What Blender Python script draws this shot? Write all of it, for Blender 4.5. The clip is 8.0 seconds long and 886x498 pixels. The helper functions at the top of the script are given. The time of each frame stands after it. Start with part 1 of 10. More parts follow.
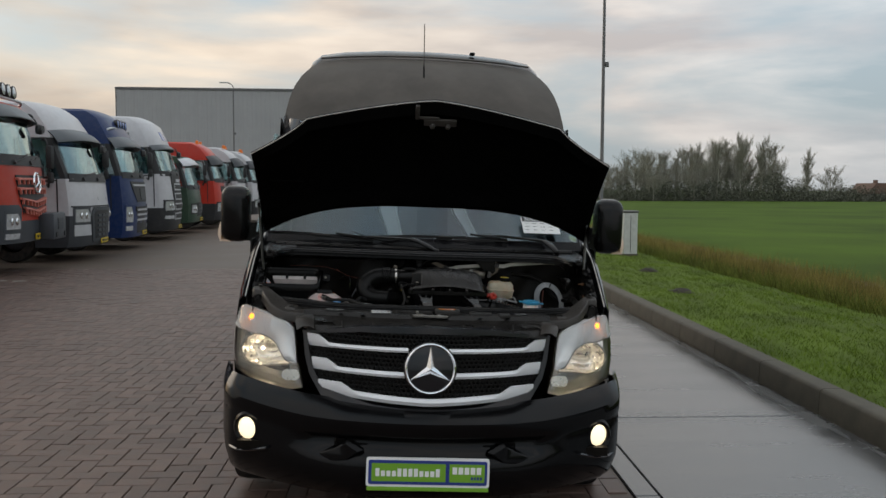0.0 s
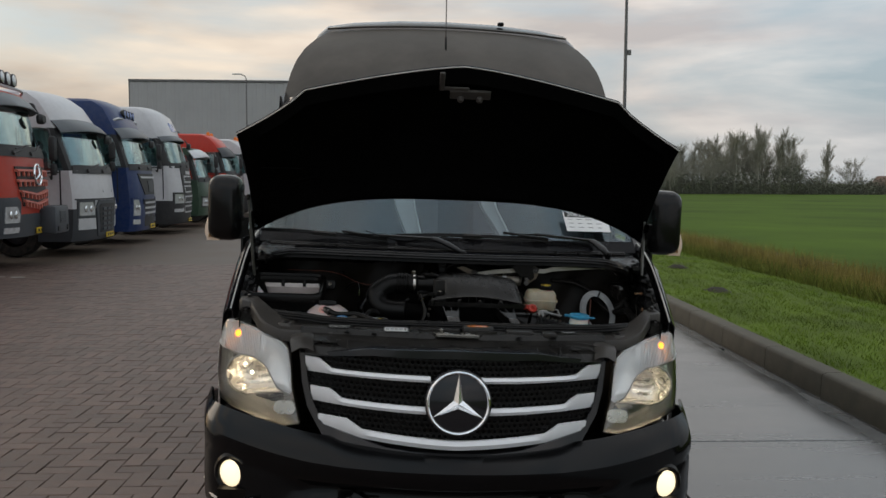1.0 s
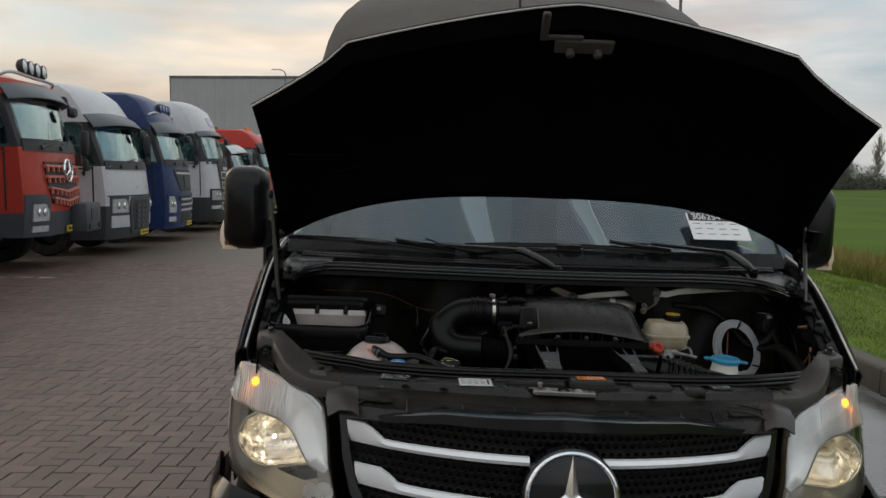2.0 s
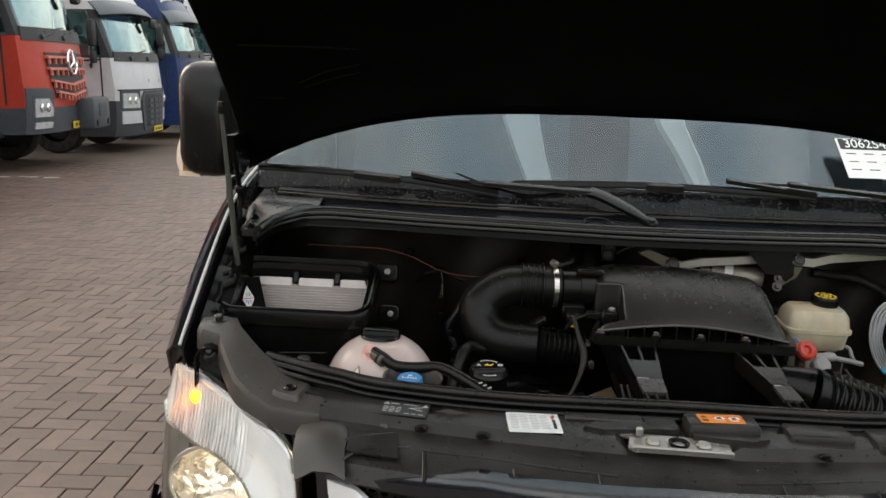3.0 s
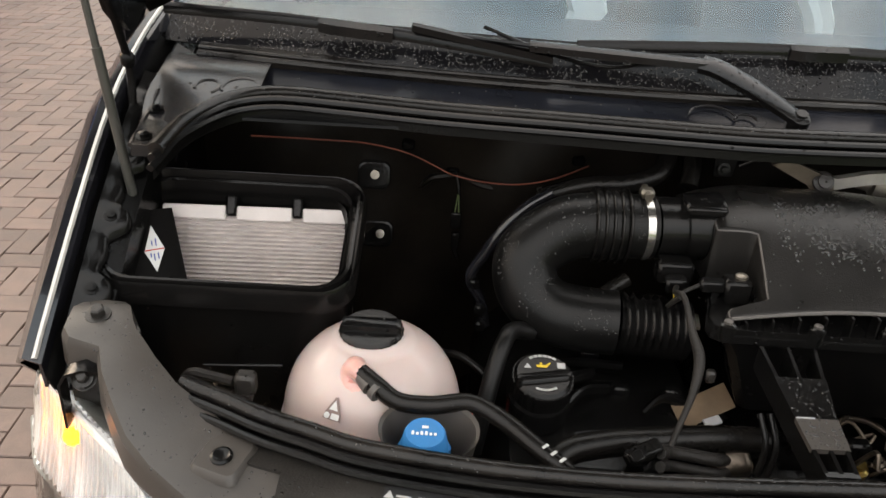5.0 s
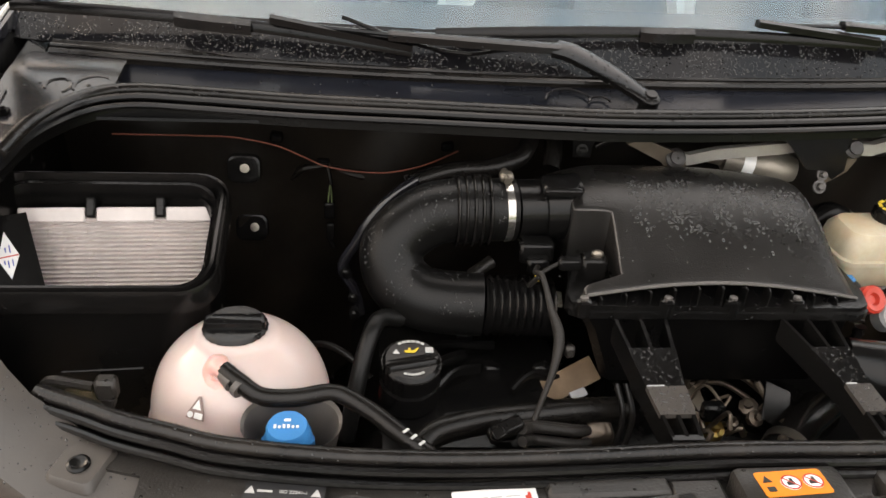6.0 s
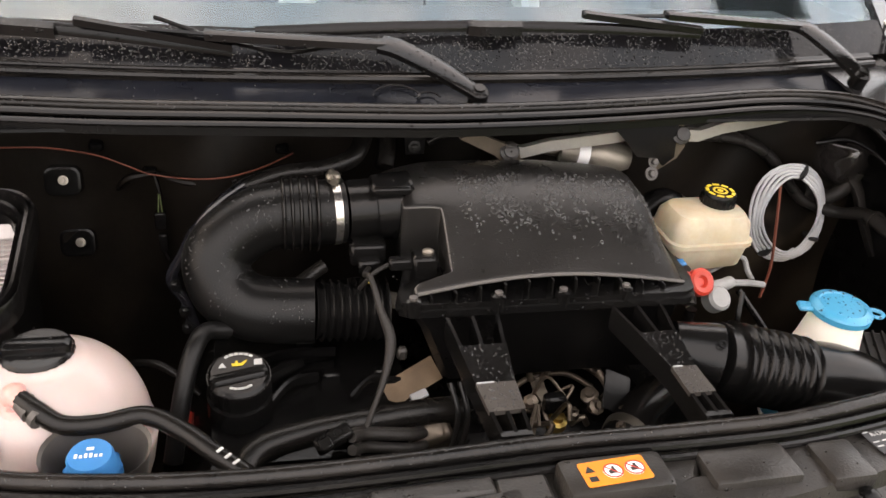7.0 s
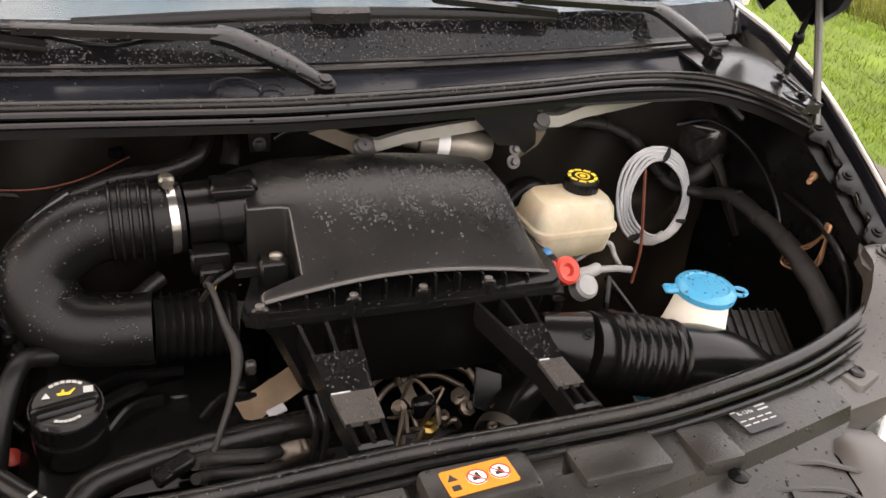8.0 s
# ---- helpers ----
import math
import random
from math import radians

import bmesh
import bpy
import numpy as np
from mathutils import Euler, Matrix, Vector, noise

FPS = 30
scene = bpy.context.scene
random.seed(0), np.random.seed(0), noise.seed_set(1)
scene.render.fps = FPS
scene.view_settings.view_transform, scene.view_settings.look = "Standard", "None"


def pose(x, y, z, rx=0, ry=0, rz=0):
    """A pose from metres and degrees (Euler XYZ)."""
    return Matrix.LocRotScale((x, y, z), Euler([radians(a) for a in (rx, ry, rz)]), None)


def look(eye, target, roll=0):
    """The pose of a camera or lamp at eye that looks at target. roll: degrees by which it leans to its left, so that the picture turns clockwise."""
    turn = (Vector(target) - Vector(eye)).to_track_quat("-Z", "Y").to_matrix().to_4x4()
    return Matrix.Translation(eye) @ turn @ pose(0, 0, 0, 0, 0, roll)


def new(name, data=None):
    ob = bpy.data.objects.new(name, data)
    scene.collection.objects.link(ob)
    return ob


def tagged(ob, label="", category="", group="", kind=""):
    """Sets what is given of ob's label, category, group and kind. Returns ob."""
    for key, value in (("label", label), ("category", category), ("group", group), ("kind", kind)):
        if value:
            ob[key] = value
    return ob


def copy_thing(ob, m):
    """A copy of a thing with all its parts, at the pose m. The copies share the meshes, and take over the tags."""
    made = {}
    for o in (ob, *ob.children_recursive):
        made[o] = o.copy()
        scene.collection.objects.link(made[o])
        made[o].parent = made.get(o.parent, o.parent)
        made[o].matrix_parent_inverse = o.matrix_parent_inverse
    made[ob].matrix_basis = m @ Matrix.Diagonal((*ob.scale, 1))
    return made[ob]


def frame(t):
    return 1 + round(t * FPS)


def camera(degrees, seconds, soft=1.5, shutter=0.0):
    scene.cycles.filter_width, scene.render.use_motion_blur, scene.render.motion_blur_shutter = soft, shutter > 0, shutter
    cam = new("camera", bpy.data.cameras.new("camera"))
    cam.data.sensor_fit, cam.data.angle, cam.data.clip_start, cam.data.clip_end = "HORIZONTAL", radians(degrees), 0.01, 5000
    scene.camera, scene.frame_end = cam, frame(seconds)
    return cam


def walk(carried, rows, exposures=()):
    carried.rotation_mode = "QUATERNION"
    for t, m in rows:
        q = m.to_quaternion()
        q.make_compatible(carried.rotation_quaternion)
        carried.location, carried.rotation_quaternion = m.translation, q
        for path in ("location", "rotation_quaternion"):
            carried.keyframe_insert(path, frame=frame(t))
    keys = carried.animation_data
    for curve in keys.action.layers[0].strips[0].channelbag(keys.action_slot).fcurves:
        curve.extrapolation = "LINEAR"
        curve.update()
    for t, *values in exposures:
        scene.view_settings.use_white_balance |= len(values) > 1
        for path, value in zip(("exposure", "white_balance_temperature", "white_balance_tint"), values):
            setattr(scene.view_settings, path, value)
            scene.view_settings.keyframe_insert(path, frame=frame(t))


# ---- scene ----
cam = camera(56.2, 8.0)
PATH = [
    (0, (0.173, 0.244, 1.609), (0.275, 2.236, 1.465), 0.2),
    (0.5, (0.186, 0.554, 1.579), (0.271, 2.547, 1.433), 0.3),
    (1, (0.151, 0.988, 1.592), (0.219, 2.981, 1.431), 0.2),
    (1.5, (0.049, 1.464, 1.592), (0.073, 3.457, 1.426), 0.2),
    (1.7, (0.038, 1.635, 1.577), (0.044, 3.628, 1.41), 0.1),
    (2.8, (-0.016, 2.637, 1.595), (-0.102, 4.61, 1.279), 0.5),
    (3, (-0.014, 2.784, 1.602), (-0.099, 4.738, 1.185), 0.6),
    (3.5, (-0.02, 3.167, 1.625), (-0.098, 5.041, 0.93), 0.7),
    (4, (-0.061, 3.395, 1.647), (-0.129, 5.173, 0.734), 0.9),
    (4.2, (-0.078, 3.458, 1.645), (-0.145, 5.229, 0.717), 0.9),
    (5.3, (-0.115, 3.499, 1.664), (-0.095, 5.251, 0.699), 1.5),
    (5.5, (-0.093, 3.494, 1.67), (-0.05, 5.239, 0.694), 1.5),
    (5.9, (-0.048, 3.488, 1.666), (0.103, 5.226, 0.689), 1.7),
    (6, (-0.042, 3.488, 1.67), (0.14, 5.22, 0.688), 1.6),
    (6.5, (0.014, 3.492, 1.664), (0.313, 5.209, 0.684), 1.9),
    (7, (0.059, 3.5, 1.661), (0.466, 5.197, 0.684), 2.2),
    (7.5, (0.102, 3.51, 1.651), (0.61, 5.182, 0.677), 2.4),
    (8, (0.127, 3.538, 1.628), (0.77, 5.168, 0.663), 2.8),
]
walk(cam, [(t, look(eye, target, roll)) for t, eye, target, roll in PATH],
     exposures=[(0, -0.25, 7000, 12), (1.7, -0.32, 7100, 12), (2.8, 0.70, 7400, 12), (3.5, 1.13, 7600, 15), (4.2, 1.36, 7700, 17), (5.3, 1.66, 7900, 15), (6.5, 1.99, 8100, 20), (8, 2.16, 8200, 23)])

# ---- light: an overcast winter sky, brighter and warmer low on one side ----
SUN_AZ, SUN_EL = radians(-52), radians(9)
world = bpy.data.worlds.new("overcast_sky")
scene.world = world
world.use_nodes = True
wn, wl = world.node_tree.nodes, world.node_tree.links
wn.clear()
w_out = wn.new("ShaderNodeOutputWorld")
w_bg = wn.new("ShaderNodeBackground")
w_sky = wn.new("ShaderNodeTexSky")
w_sky.sky_type, w_sky.sun_disc = "NISHITA", False
w_sky.sun_elevation, w_sky.sun_rotation = SUN_EL, SUN_AZ
w_sky.air_density, w_sky.dust_density = 1.0, 2.0
w_co = wn.new("ShaderNodeTexCoord")
w_map = wn.new("ShaderNodeMapping")
w_map.inputs["Scale"].default_value = (1.0, 1.0, 4.5)
w_n1 = wn.new("ShaderNodeTexNoise")
w_n1.inputs["Scale"].default_value, w_n1.inputs["Detail"].default_value, w_n1.inputs["Roughness"].default_value = 2.3, 7.0, 0.52
w_n1.inputs["Distortion"].default_value = 0.35
w_r1 = wn.new("ShaderNodeValToRGB")
w_r1.color_ramp.elements[0].position, w_r1.color_ramp.elements[0].color = 0.40, (0, 0, 0, 1)
w_r1.color_ramp.elements[1].position, w_r1.color_ramp.elements[1].color = 0.60, (1, 1, 1, 1)
# cloud colour: cool grey away from the low sun, cream beside it
w_dot = wn.new("ShaderNodeVectorMath")
w_dot.operation = "DOT_PRODUCT"
w_dot.inputs[1].default_value = (math.sin(SUN_AZ), math.cos(SUN_AZ), 0.12)
w_r2 = wn.new("ShaderNodeValToRGB")
w_r2.color_ramp.elements[0].position, w_r2.color_ramp.elements[0].color = 0.15, (6.4, 6.7, 7.2, 1)
w_r2.color_ramp.elements[1].position, w_r2.color_ramp.elements[1].color = 0.95, (7.3, 6.5, 5.5, 1)
w_n2 = wn.new("ShaderNodeTexNoise")
w_n2.inputs["Scale"].default_value, w_n2.inputs["Detail"].default_value = 3.6, 6.0
w_mul = wn.new("ShaderNodeMixRGB")
w_mul.blend_type = "MULTIPLY"
w_mul.inputs["Fac"].default_value = 1.0
w_r3 = wn.new("ShaderNodeValToRGB")
w_r3.color_ramp.elements[0].position, w_r3.color_ramp.elements[0].color = 0.34, (0.74, 0.74, 0.765, 1)
w_r3.color_ramp.elements[1].position, w_r3.color_ramp.elements[1].color = 0.64, (1.26, 1.24, 1.20, 1)
w_clear = wn.new("ShaderNodeMixRGB")
w_clear.inputs["Fac"].default_value = 0.75
w_clear.inputs["Color2"].default_value = (4.6, 5.9, 7.0, 1)
w_mix = wn.new("ShaderNodeMixRGB")
wl.new(w_co.outputs["Generated"], w_map.inputs["Vector"])
wl.new(w_map.outputs["Vector"], w_n1.inputs["Vector"])
wl.new(w_map.outputs["Vector"], w_n2.inputs["Vector"])
wl.new(w_n1.outputs["Fac"], w_r1.inputs["Fac"])
wl.new(w_co.outputs["Generated"], w_dot.inputs[0])
wl.new(w_dot.outputs["Value"], w_r2.inputs["Fac"])
wl.new(w_n2.outputs["Fac"], w_r3.inputs["Fac"])
wl.new(w_r2.outputs["Color"], w_mul.inputs["Color1"])
wl.new(w_r3.outputs["Color"], w_mul.inputs["Color2"])
wl.new(w_sky.outputs["Color"], w_clear.inputs["Color1"])
wl.new(w_r1.outputs["Color"], w_mix.inputs["Fac"])
wl.new(w_clear.outputs["Color"], w_mix.inputs["Color1"])
wl.new(w_mul.outputs["Color"], w_mix.inputs["Color2"])
w_sep = wn.new("ShaderNodeSeparateXYZ")
w_up = wn.new("ShaderNodeMapRange")
w_up.inputs["From Max"].default_value, w_up.inputs["To Min"].default_value, w_up.inputs["To Max"].default_value = 0.45, 0.98, 1.85
w_grad = wn.new("ShaderNodeMixRGB")
w_grad.blend_type, w_grad.inputs["Fac"].default_value = "MULTIPLY", 1.0
wl.new(w_co.outputs["Generated"], w_sep.inputs[0])
wl.new(w_sep.outputs["Z"], w_up.inputs["Value"])
wl.new(w_mix.outputs["Color"], w_grad.inputs["Color1"])
wl.new(w_up.outputs["Result"], w_grad.inputs["Color2"])
wl.new(w_grad.outputs["Color"], w_bg.inputs["Color"])
w_bg.inputs["Strength"].default_value = 0.10
wl.new(w_bg.outputs["Background"], w_out.inputs["Surface"])

sun = new("sun", bpy.data.lights.new("sun", "SUN"))
sun.data.energy, sun.data.angle, sun.data.color = 0.5, radians(25), (1.0, 0.92, 0.82)
sun.matrix_world = look((0, 0, 0), (-math.sin(SUN_AZ) * math.cos(SUN_EL + 0.25), -math.cos(SUN_AZ) * math.cos(SUN_EL + 0.25), -math.sin(SUN_EL + 0.25)))


# ---- materials ----
def mat(name, col, rough=0.5, metal=0.0, var=0.15, scale=6.0, bump=0.0, bscale=80.0, coat=0.0, spec=0.5, rvar=0.08,
        drops=0.0, dscale=110.0, dstretch=(1, 1, 1), dirt=0.0, dirtcol=(0.16, 0.12, 0.09), glow=None, power=0.0, trans=0.0, ior=1.45, sss=0.0, rand=0.0, stretch=None):
    """Principled surface with large and fine variation, fine relief, water drops and dust where asked."""
    m = bpy.data.materials.new(name)
    m.use_nodes = True
    n, l = m.node_tree.nodes, m.node_tree.links
    p = n["Principled BSDF"]
    co = n.new("ShaderNodeTexCoord")
    big = n.new("ShaderNodeTexNoise")
    big.inputs["Scale"].default_value, big.inputs["Detail"].default_value, big.inputs["Roughness"].default_value = scale, 8.0, 0.62
    if stretch:
        pull = n.new("ShaderNodeMapping")
        pull.inputs["Scale"].default_value = stretch
        l.new(co.outputs["Object"], pull.inputs["Vector"])
        l.new(pull.outputs["Vector"], big.inputs["Vector"])
    else:
        l.new(co.outputs["Object"], big.inputs["Vector"])
    ramp = n.new("ShaderNodeValToRGB")
    lo, hi = [c * (1 - var) for c in col], [min(1.0, c * (1 + var)) for c in col]
    ramp.color_ramp.elements[0].position, ramp.color_ramp.elements[0].color = 0.30, (*lo, 1)
    ramp.color_ramp.elements[1].position, ramp.color_ramp.elements[1].color = 0.70, (*hi, 1)
    l.new(big.outputs["Fac"], ramp.inputs["Fac"])
    colour = ramp.outputs["Color"]
    fine = n.new("ShaderNodeTexNoise")
    fine.inputs["Scale"].default_value, fine.inputs["Detail"].default_value = bscale, 4.0
    l.new(co.outputs["Object"], fine.inputs["Vector"])
    if rand:
        info = n.new("ShaderNodeObjectInfo")
        geo = n.new("ShaderNodeNewGeometry")
        add = n.new("ShaderNodeMath")
        add.operation = "ADD"
        l.new(info.outputs["Random"], add.inputs[0])
        l.new(geo.outputs["Random Per Island"], add.inputs[1])
        fr = n.new("ShaderNodeMath")
        fr.operation = "FRACT"
        l.new(add.outputs[0], fr.inputs[0])
        rr = n.new("ShaderNodeMapRange")
        rr.inputs["To Min"].default_value, rr.inputs["To Max"].default_value = 1 - rand, 1 + rand
        l.new(fr.outputs[0], rr.inputs["Value"])
        mx = n.new("ShaderNodeMixRGB")
        mx.blend_type, mx.inputs["Fac"].default_value = "MULTIPLY", 1.0
        l.new(colour, mx.inputs["Color1"])
        l.new(rr.outputs["Result"], mx.inputs["Color2"])
        colour = mx.outputs["Color"]
    if dirt:
        dn = n.new("ShaderNodeTexNoise")
        dn.inputs["Scale"].default_value, dn.inputs["Detail"].default_value, dn.inputs["Roughness"].default_value = 9.0, 10.0, 0.72
        l.new(co.outputs["Object"], dn.inputs["Vector"])
        dr = n.new("ShaderNodeMapRange")
        dr.inputs["From Min"].default_value, dr.inputs["From Max"].default_value, dr.inputs["To Max"].default_value = 0.42, 0.75, dirt
        l.new(dn.outputs["Fac"], dr.inputs["Value"])
        dm = n.new("ShaderNodeMixRGB")
        dm.inputs["Color2"].default_value = (*dirtcol, 1)
        l.new(dr.outputs["Result"], dm.inputs["Fac"])
        l.new(colour, dm.inputs["Color1"])
        colour = dm.outputs["Color"]
    l.new(colour, p.inputs["Base Color"])
    rg = n.new("ShaderNodeMapRange")
    rg.inputs["To Min"].default_value, rg.inputs["To Max"].default_value = max(0.0, rough - rvar), min(1.0, rough + rvar)
    l.new(big.outputs["Fac"], rg.inputs["Value"])
    roughness = rg.outputs["Result"]
    normal = None
    if bump:
        b = n.new("ShaderNodeBump")
        b.inputs["Strength"].default_value, b.inputs["Distance"].default_value = bump, 0.002
        l.new(fine.outputs["Fac"], b.inputs["Height"])
        normal = b.outputs["Normal"]
    if drops:
        v = n.new("ShaderNodeTexVoronoi")
        v.inputs["Scale"].default_value = dscale
        dm_ = n.new("ShaderNodeMapping")
        dm_.inputs["Scale"].default_value = dstretch
        l.new(co.outputs["Object"], dm_.inputs["Vector"])
        l.new(dm_.outputs["Vector"], v.inputs["Vector"])
        keep = n.new("ShaderNodeSeparateColor")
        l.new(v.outputs["Color"], keep.inputs["Color"])
        size = n.new("ShaderNodeMapRange")
        size.inputs["From Min"].default_value, size.inputs["From Max"].default_value = 1 - drops, 1.0
        size.inputs["To Min"].default_value, size.inputs["To Max"].default_value = 0.0, 0.42
        l.new(keep.outputs["Red"], size.inputs["Value"])
        sub = n.new("ShaderNodeMath")
        sub.operation, sub.use_clamp = "SUBTRACT", True
        l.new(size.outputs["Result"], sub.inputs[0])
        l.new(v.outputs["Distance"], sub.inputs[1])
        root = n.new("ShaderNodeMath")
        root.operation, root.inputs[1].default_value = "POWER", 0.5
        l.new(sub.outputs[0], root.inputs[0])
        b2 = n.new("ShaderNodeBump")
        b2.inputs["Strength"].default_value, b2.inputs["Distance"].default_value = 1.0, 0.006
        l.new(root.outputs[0], b2.inputs["Height"])
        if normal:
            l.new(normal, b2.inputs["Normal"])
        normal = b2.outputs["Normal"]
        wet = n.new("ShaderNodeMath")
        wet.operation, wet.inputs[1].default_value = "GREATER_THAN", 0.01
        l.new(sub.outputs[0], wet.inputs[0])
        rm = n.new("ShaderNodeMix")
        l.new(wet.outputs[0], rm.inputs["Factor"])
        l.new(roughness, rm.inputs[2])
        rm.inputs[3].default_value = 0.16
        roughness = rm.outputs[0]
    l.new(roughness, p.inputs["Roughness"])
    if normal:
        l.new(normal, p.inputs["Normal"])
    p.inputs["Metallic"].default_value, p.inputs["Specular IOR Level"].default_value = metal, spec
    p.inputs["Coat Weight"].default_value, p.inputs["Coat Roughness"].default_value = coat, 0.04
    p.inputs["Transmission Weight"].default_value, p.inputs["IOR"].default_value = trans, ior
    if sss:
        p.inputs["Subsurface Weight"].default_value, p.inputs["Subsurface Scale"].default_value = sss, 0.02
    if glow:
        p.inputs["Emission Color"].default_value, p.inputs["Emission Strength"].default_value = (*glow, 1), power
    return m


PAINT = mat("black_paint", (0.008, 0.008, 0.010), 0.16, coat=0.4, var=0.2, bump=0.02, bscale=300, spec=0.35, dirt=0.04, dirtcol=(0.05, 0.045, 0.04))
# pale colour stands in for sky sheen on wet black paint edges
EDGE = mat("wet_edge_sheen", (0.46, 0.44, 0.41), 0.3, metal=0.3, var=0.1, scale=9)
# lighter and browner than the black body paint
ROOFPANEL = mat("brown_grey_roof_panel", (0.085, 0.075, 0.066), 0.5, var=0.25, scale=3, spec=0.15, dirt=0.3, dirtcol=(0.05, 0.045, 0.04))
PAINT_WET = mat("wet_black_paint", (0.005, 0.005, 0.006), 0.12, coat=0.0, var=0.2, drops=0.6, dscale=190, dirt=0.12, dirtcol=(0.05, 0.045, 0.04), spec=0.13)
BUMPER = mat("bumper_paint", (0.003, 0.003, 0.0034), 0.13, var=0.2, spec=0.24, dirt=0.05, dirtcol=(0.03, 0.027, 0.024))
SCUTTLE = mat("glossy_scuttle", (0.006, 0.0068, 0.0095), 0.2, var=0.3, scale=8, spec=0.11, dirt=0.08, dirtcol=(0.05, 0.045, 0.04), drops=0.04, dscale=150)
BONNET_IN = mat("black_bonnet_lining", (0.0025, 0.0025, 0.0025), 0.8, var=0.3, scale=5, bump=0.2, bscale=120, spec=0.02)
PLASTIC = mat("black_plastic", (0.004, 0.0039, 0.0039), 0.2, var=0.25, bump=0.12, bscale=420, dirt=0.08, dirtcol=(0.035, 0.03, 0.025), spec=0.22, rvar=0.12)
PLASTIC_DUSTY = mat("dusty_black_plastic", (0.018, 0.0165, 0.0152), 0.30, var=0.4, scale=9, bump=0.30, bscale=330, dirt=0.2, dirtcol=(0.045, 0.038, 0.032), rvar=0.12, drops=0.10, dscale=160, spec=0.32)
# lit copy of the black plastic: the brightness is put into its colour
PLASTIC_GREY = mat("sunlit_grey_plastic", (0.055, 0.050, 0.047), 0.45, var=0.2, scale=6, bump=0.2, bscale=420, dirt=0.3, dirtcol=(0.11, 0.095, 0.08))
PLASTIC_WET = mat("wet_black_plastic", (0.004, 0.0039, 0.0039), 0.18, var=0.2, bump=0.12, bscale=500, drops=0.5, dscale=170, spec=0.3, dirt=0.05, dirtcol=(0.06, 0.05, 0.045))
LID = mat("rain_streaked_lid", (0.0105, 0.010, 0.0095), 0.30, var=0.3, scale=7, bump=0.25, bscale=520, spec=0.30, dirt=0.05, dirtcol=(0.07, 0.06, 0.055), rvar=0.12)
ELBOW = mat("rain_specked_elbow", (0.0045, 0.0044, 0.0043), 0.32, var=0.25, scale=9, bump=0.12, bscale=420, spec=0.20, rvar=0.06)
# darker copy of the black plastic; shade deep in the bay is in its colour
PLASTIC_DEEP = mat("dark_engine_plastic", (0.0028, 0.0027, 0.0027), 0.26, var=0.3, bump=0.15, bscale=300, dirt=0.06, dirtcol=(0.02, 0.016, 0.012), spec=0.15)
FLAPGREY = mat("dusty_flap_plastic", (0.036, 0.0315, 0.028), 0.38, var=0.2, scale=7, bump=0.06, bscale=420, dirt=0.3, dirtcol=(0.07, 0.06, 0.052))
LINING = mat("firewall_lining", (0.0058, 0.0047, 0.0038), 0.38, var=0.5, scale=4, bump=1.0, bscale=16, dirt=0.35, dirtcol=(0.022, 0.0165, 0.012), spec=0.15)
RUBBER = mat("black_rubber", (0.004, 0.0038, 0.0038), 0.2, var=0.25, bump=0.12, bscale=260, dirt=0.1, dirtcol=(0.035, 0.028, 0.024), spec=0.26, drops=0.06, dscale=170)
RUBBER_WORN = mat("worn_rubber_seal", (0.007, 0.0065, 0.0062), 0.22, var=0.35, scale=9, bump=0.3, bscale=120, dirt=0.2, dirtcol=(0.055, 0.042, 0.032), spec=0.26)
HOSE = mat("rubber_hose", (0.005, 0.0046, 0.0043), 0.26, var=0.2, bump=0.2, bscale=500, dirt=0.12, dirtcol=(0.035, 0.028, 0.021), spec=0.22)
TYRE = mat("tyre_rubber", (0.016, 0.016, 0.016), 0.85, var=0.3, bump=0.3, bscale=120, dirt=0.3, spec=0.25)
CHROME = mat("chrome", (0.82, 0.83, 0.85), 0.12, metal=1.0, var=0.04)
SATIN = mat("satin_silver_trim", (0.80, 0.81, 0.83), 0.34, metal=0.2, var=0.05, spec=0.6)
DULL_ALU = mat("dull_cast_aluminium", (0.36, 0.345, 0.315), 0.36, metal=0.55, var=0.15, scale=16, bump=0.25, bscale=160, dirt=0.25, dirtcol=(0.25, 0.21, 0.17))
ALU = mat("cast_aluminium", (0.26, 0.235, 0.20), 0.45, metal=0.6, var=0.2, scale=12, bump=0.25, bscale=160, dirt=0.3, dirtcol=(0.2, 0.16, 0.12))
STEEL = mat("zinc_plated_steel", (0.24, 0.22, 0.19), 0.4, metal=0.95, var=0.18, scale=14, bump=0.15, bscale=200, dirt=0.25, dirtcol=(0.2, 0.15, 0.1))
VALVEDARK = mat("strut_grey_steel", (0.075, 0.075, 0.068), 0.3, metal=0.5, var=0.15, scale=20)
VALVEGREY = mat("grey_valve_plastic", (0.19, 0.19, 0.185), 0.4, var=0.15, scale=20)
WATER = mat("rainwater", (0.012, 0.012, 0.012), 0.06, var=0.1, spec=0.62, rvar=0.02)
ZINC = mat("bright_zinc_plate", (0.24, 0.23, 0.21), 0.26, metal=0.55, var=0.15, scale=20, dirt=0.2, dirtcol=(0.25, 0.22, 0.18))
CLAMP = mat("bright_clamp_steel", (0.50, 0.48, 0.45), 0.2, metal=0.95, var=0.1, scale=30)
BRASS = mat("brass", (0.62, 0.42, 0.14), 0.3, metal=1.0, var=0.2, scale=30)
COPPER = mat("tarnished_copper", (0.27, 0.14, 0.075), 0.45, metal=0.5, var=0.25, scale=30)
FITTING = mat("oily_fitting_metal", (0.088, 0.070, 0.054), 0.36, metal=0.7, var=0.35, scale=26, bump=0.2, bscale=200, dirt=0.45, dirtcol=(0.05, 0.036, 0.026))
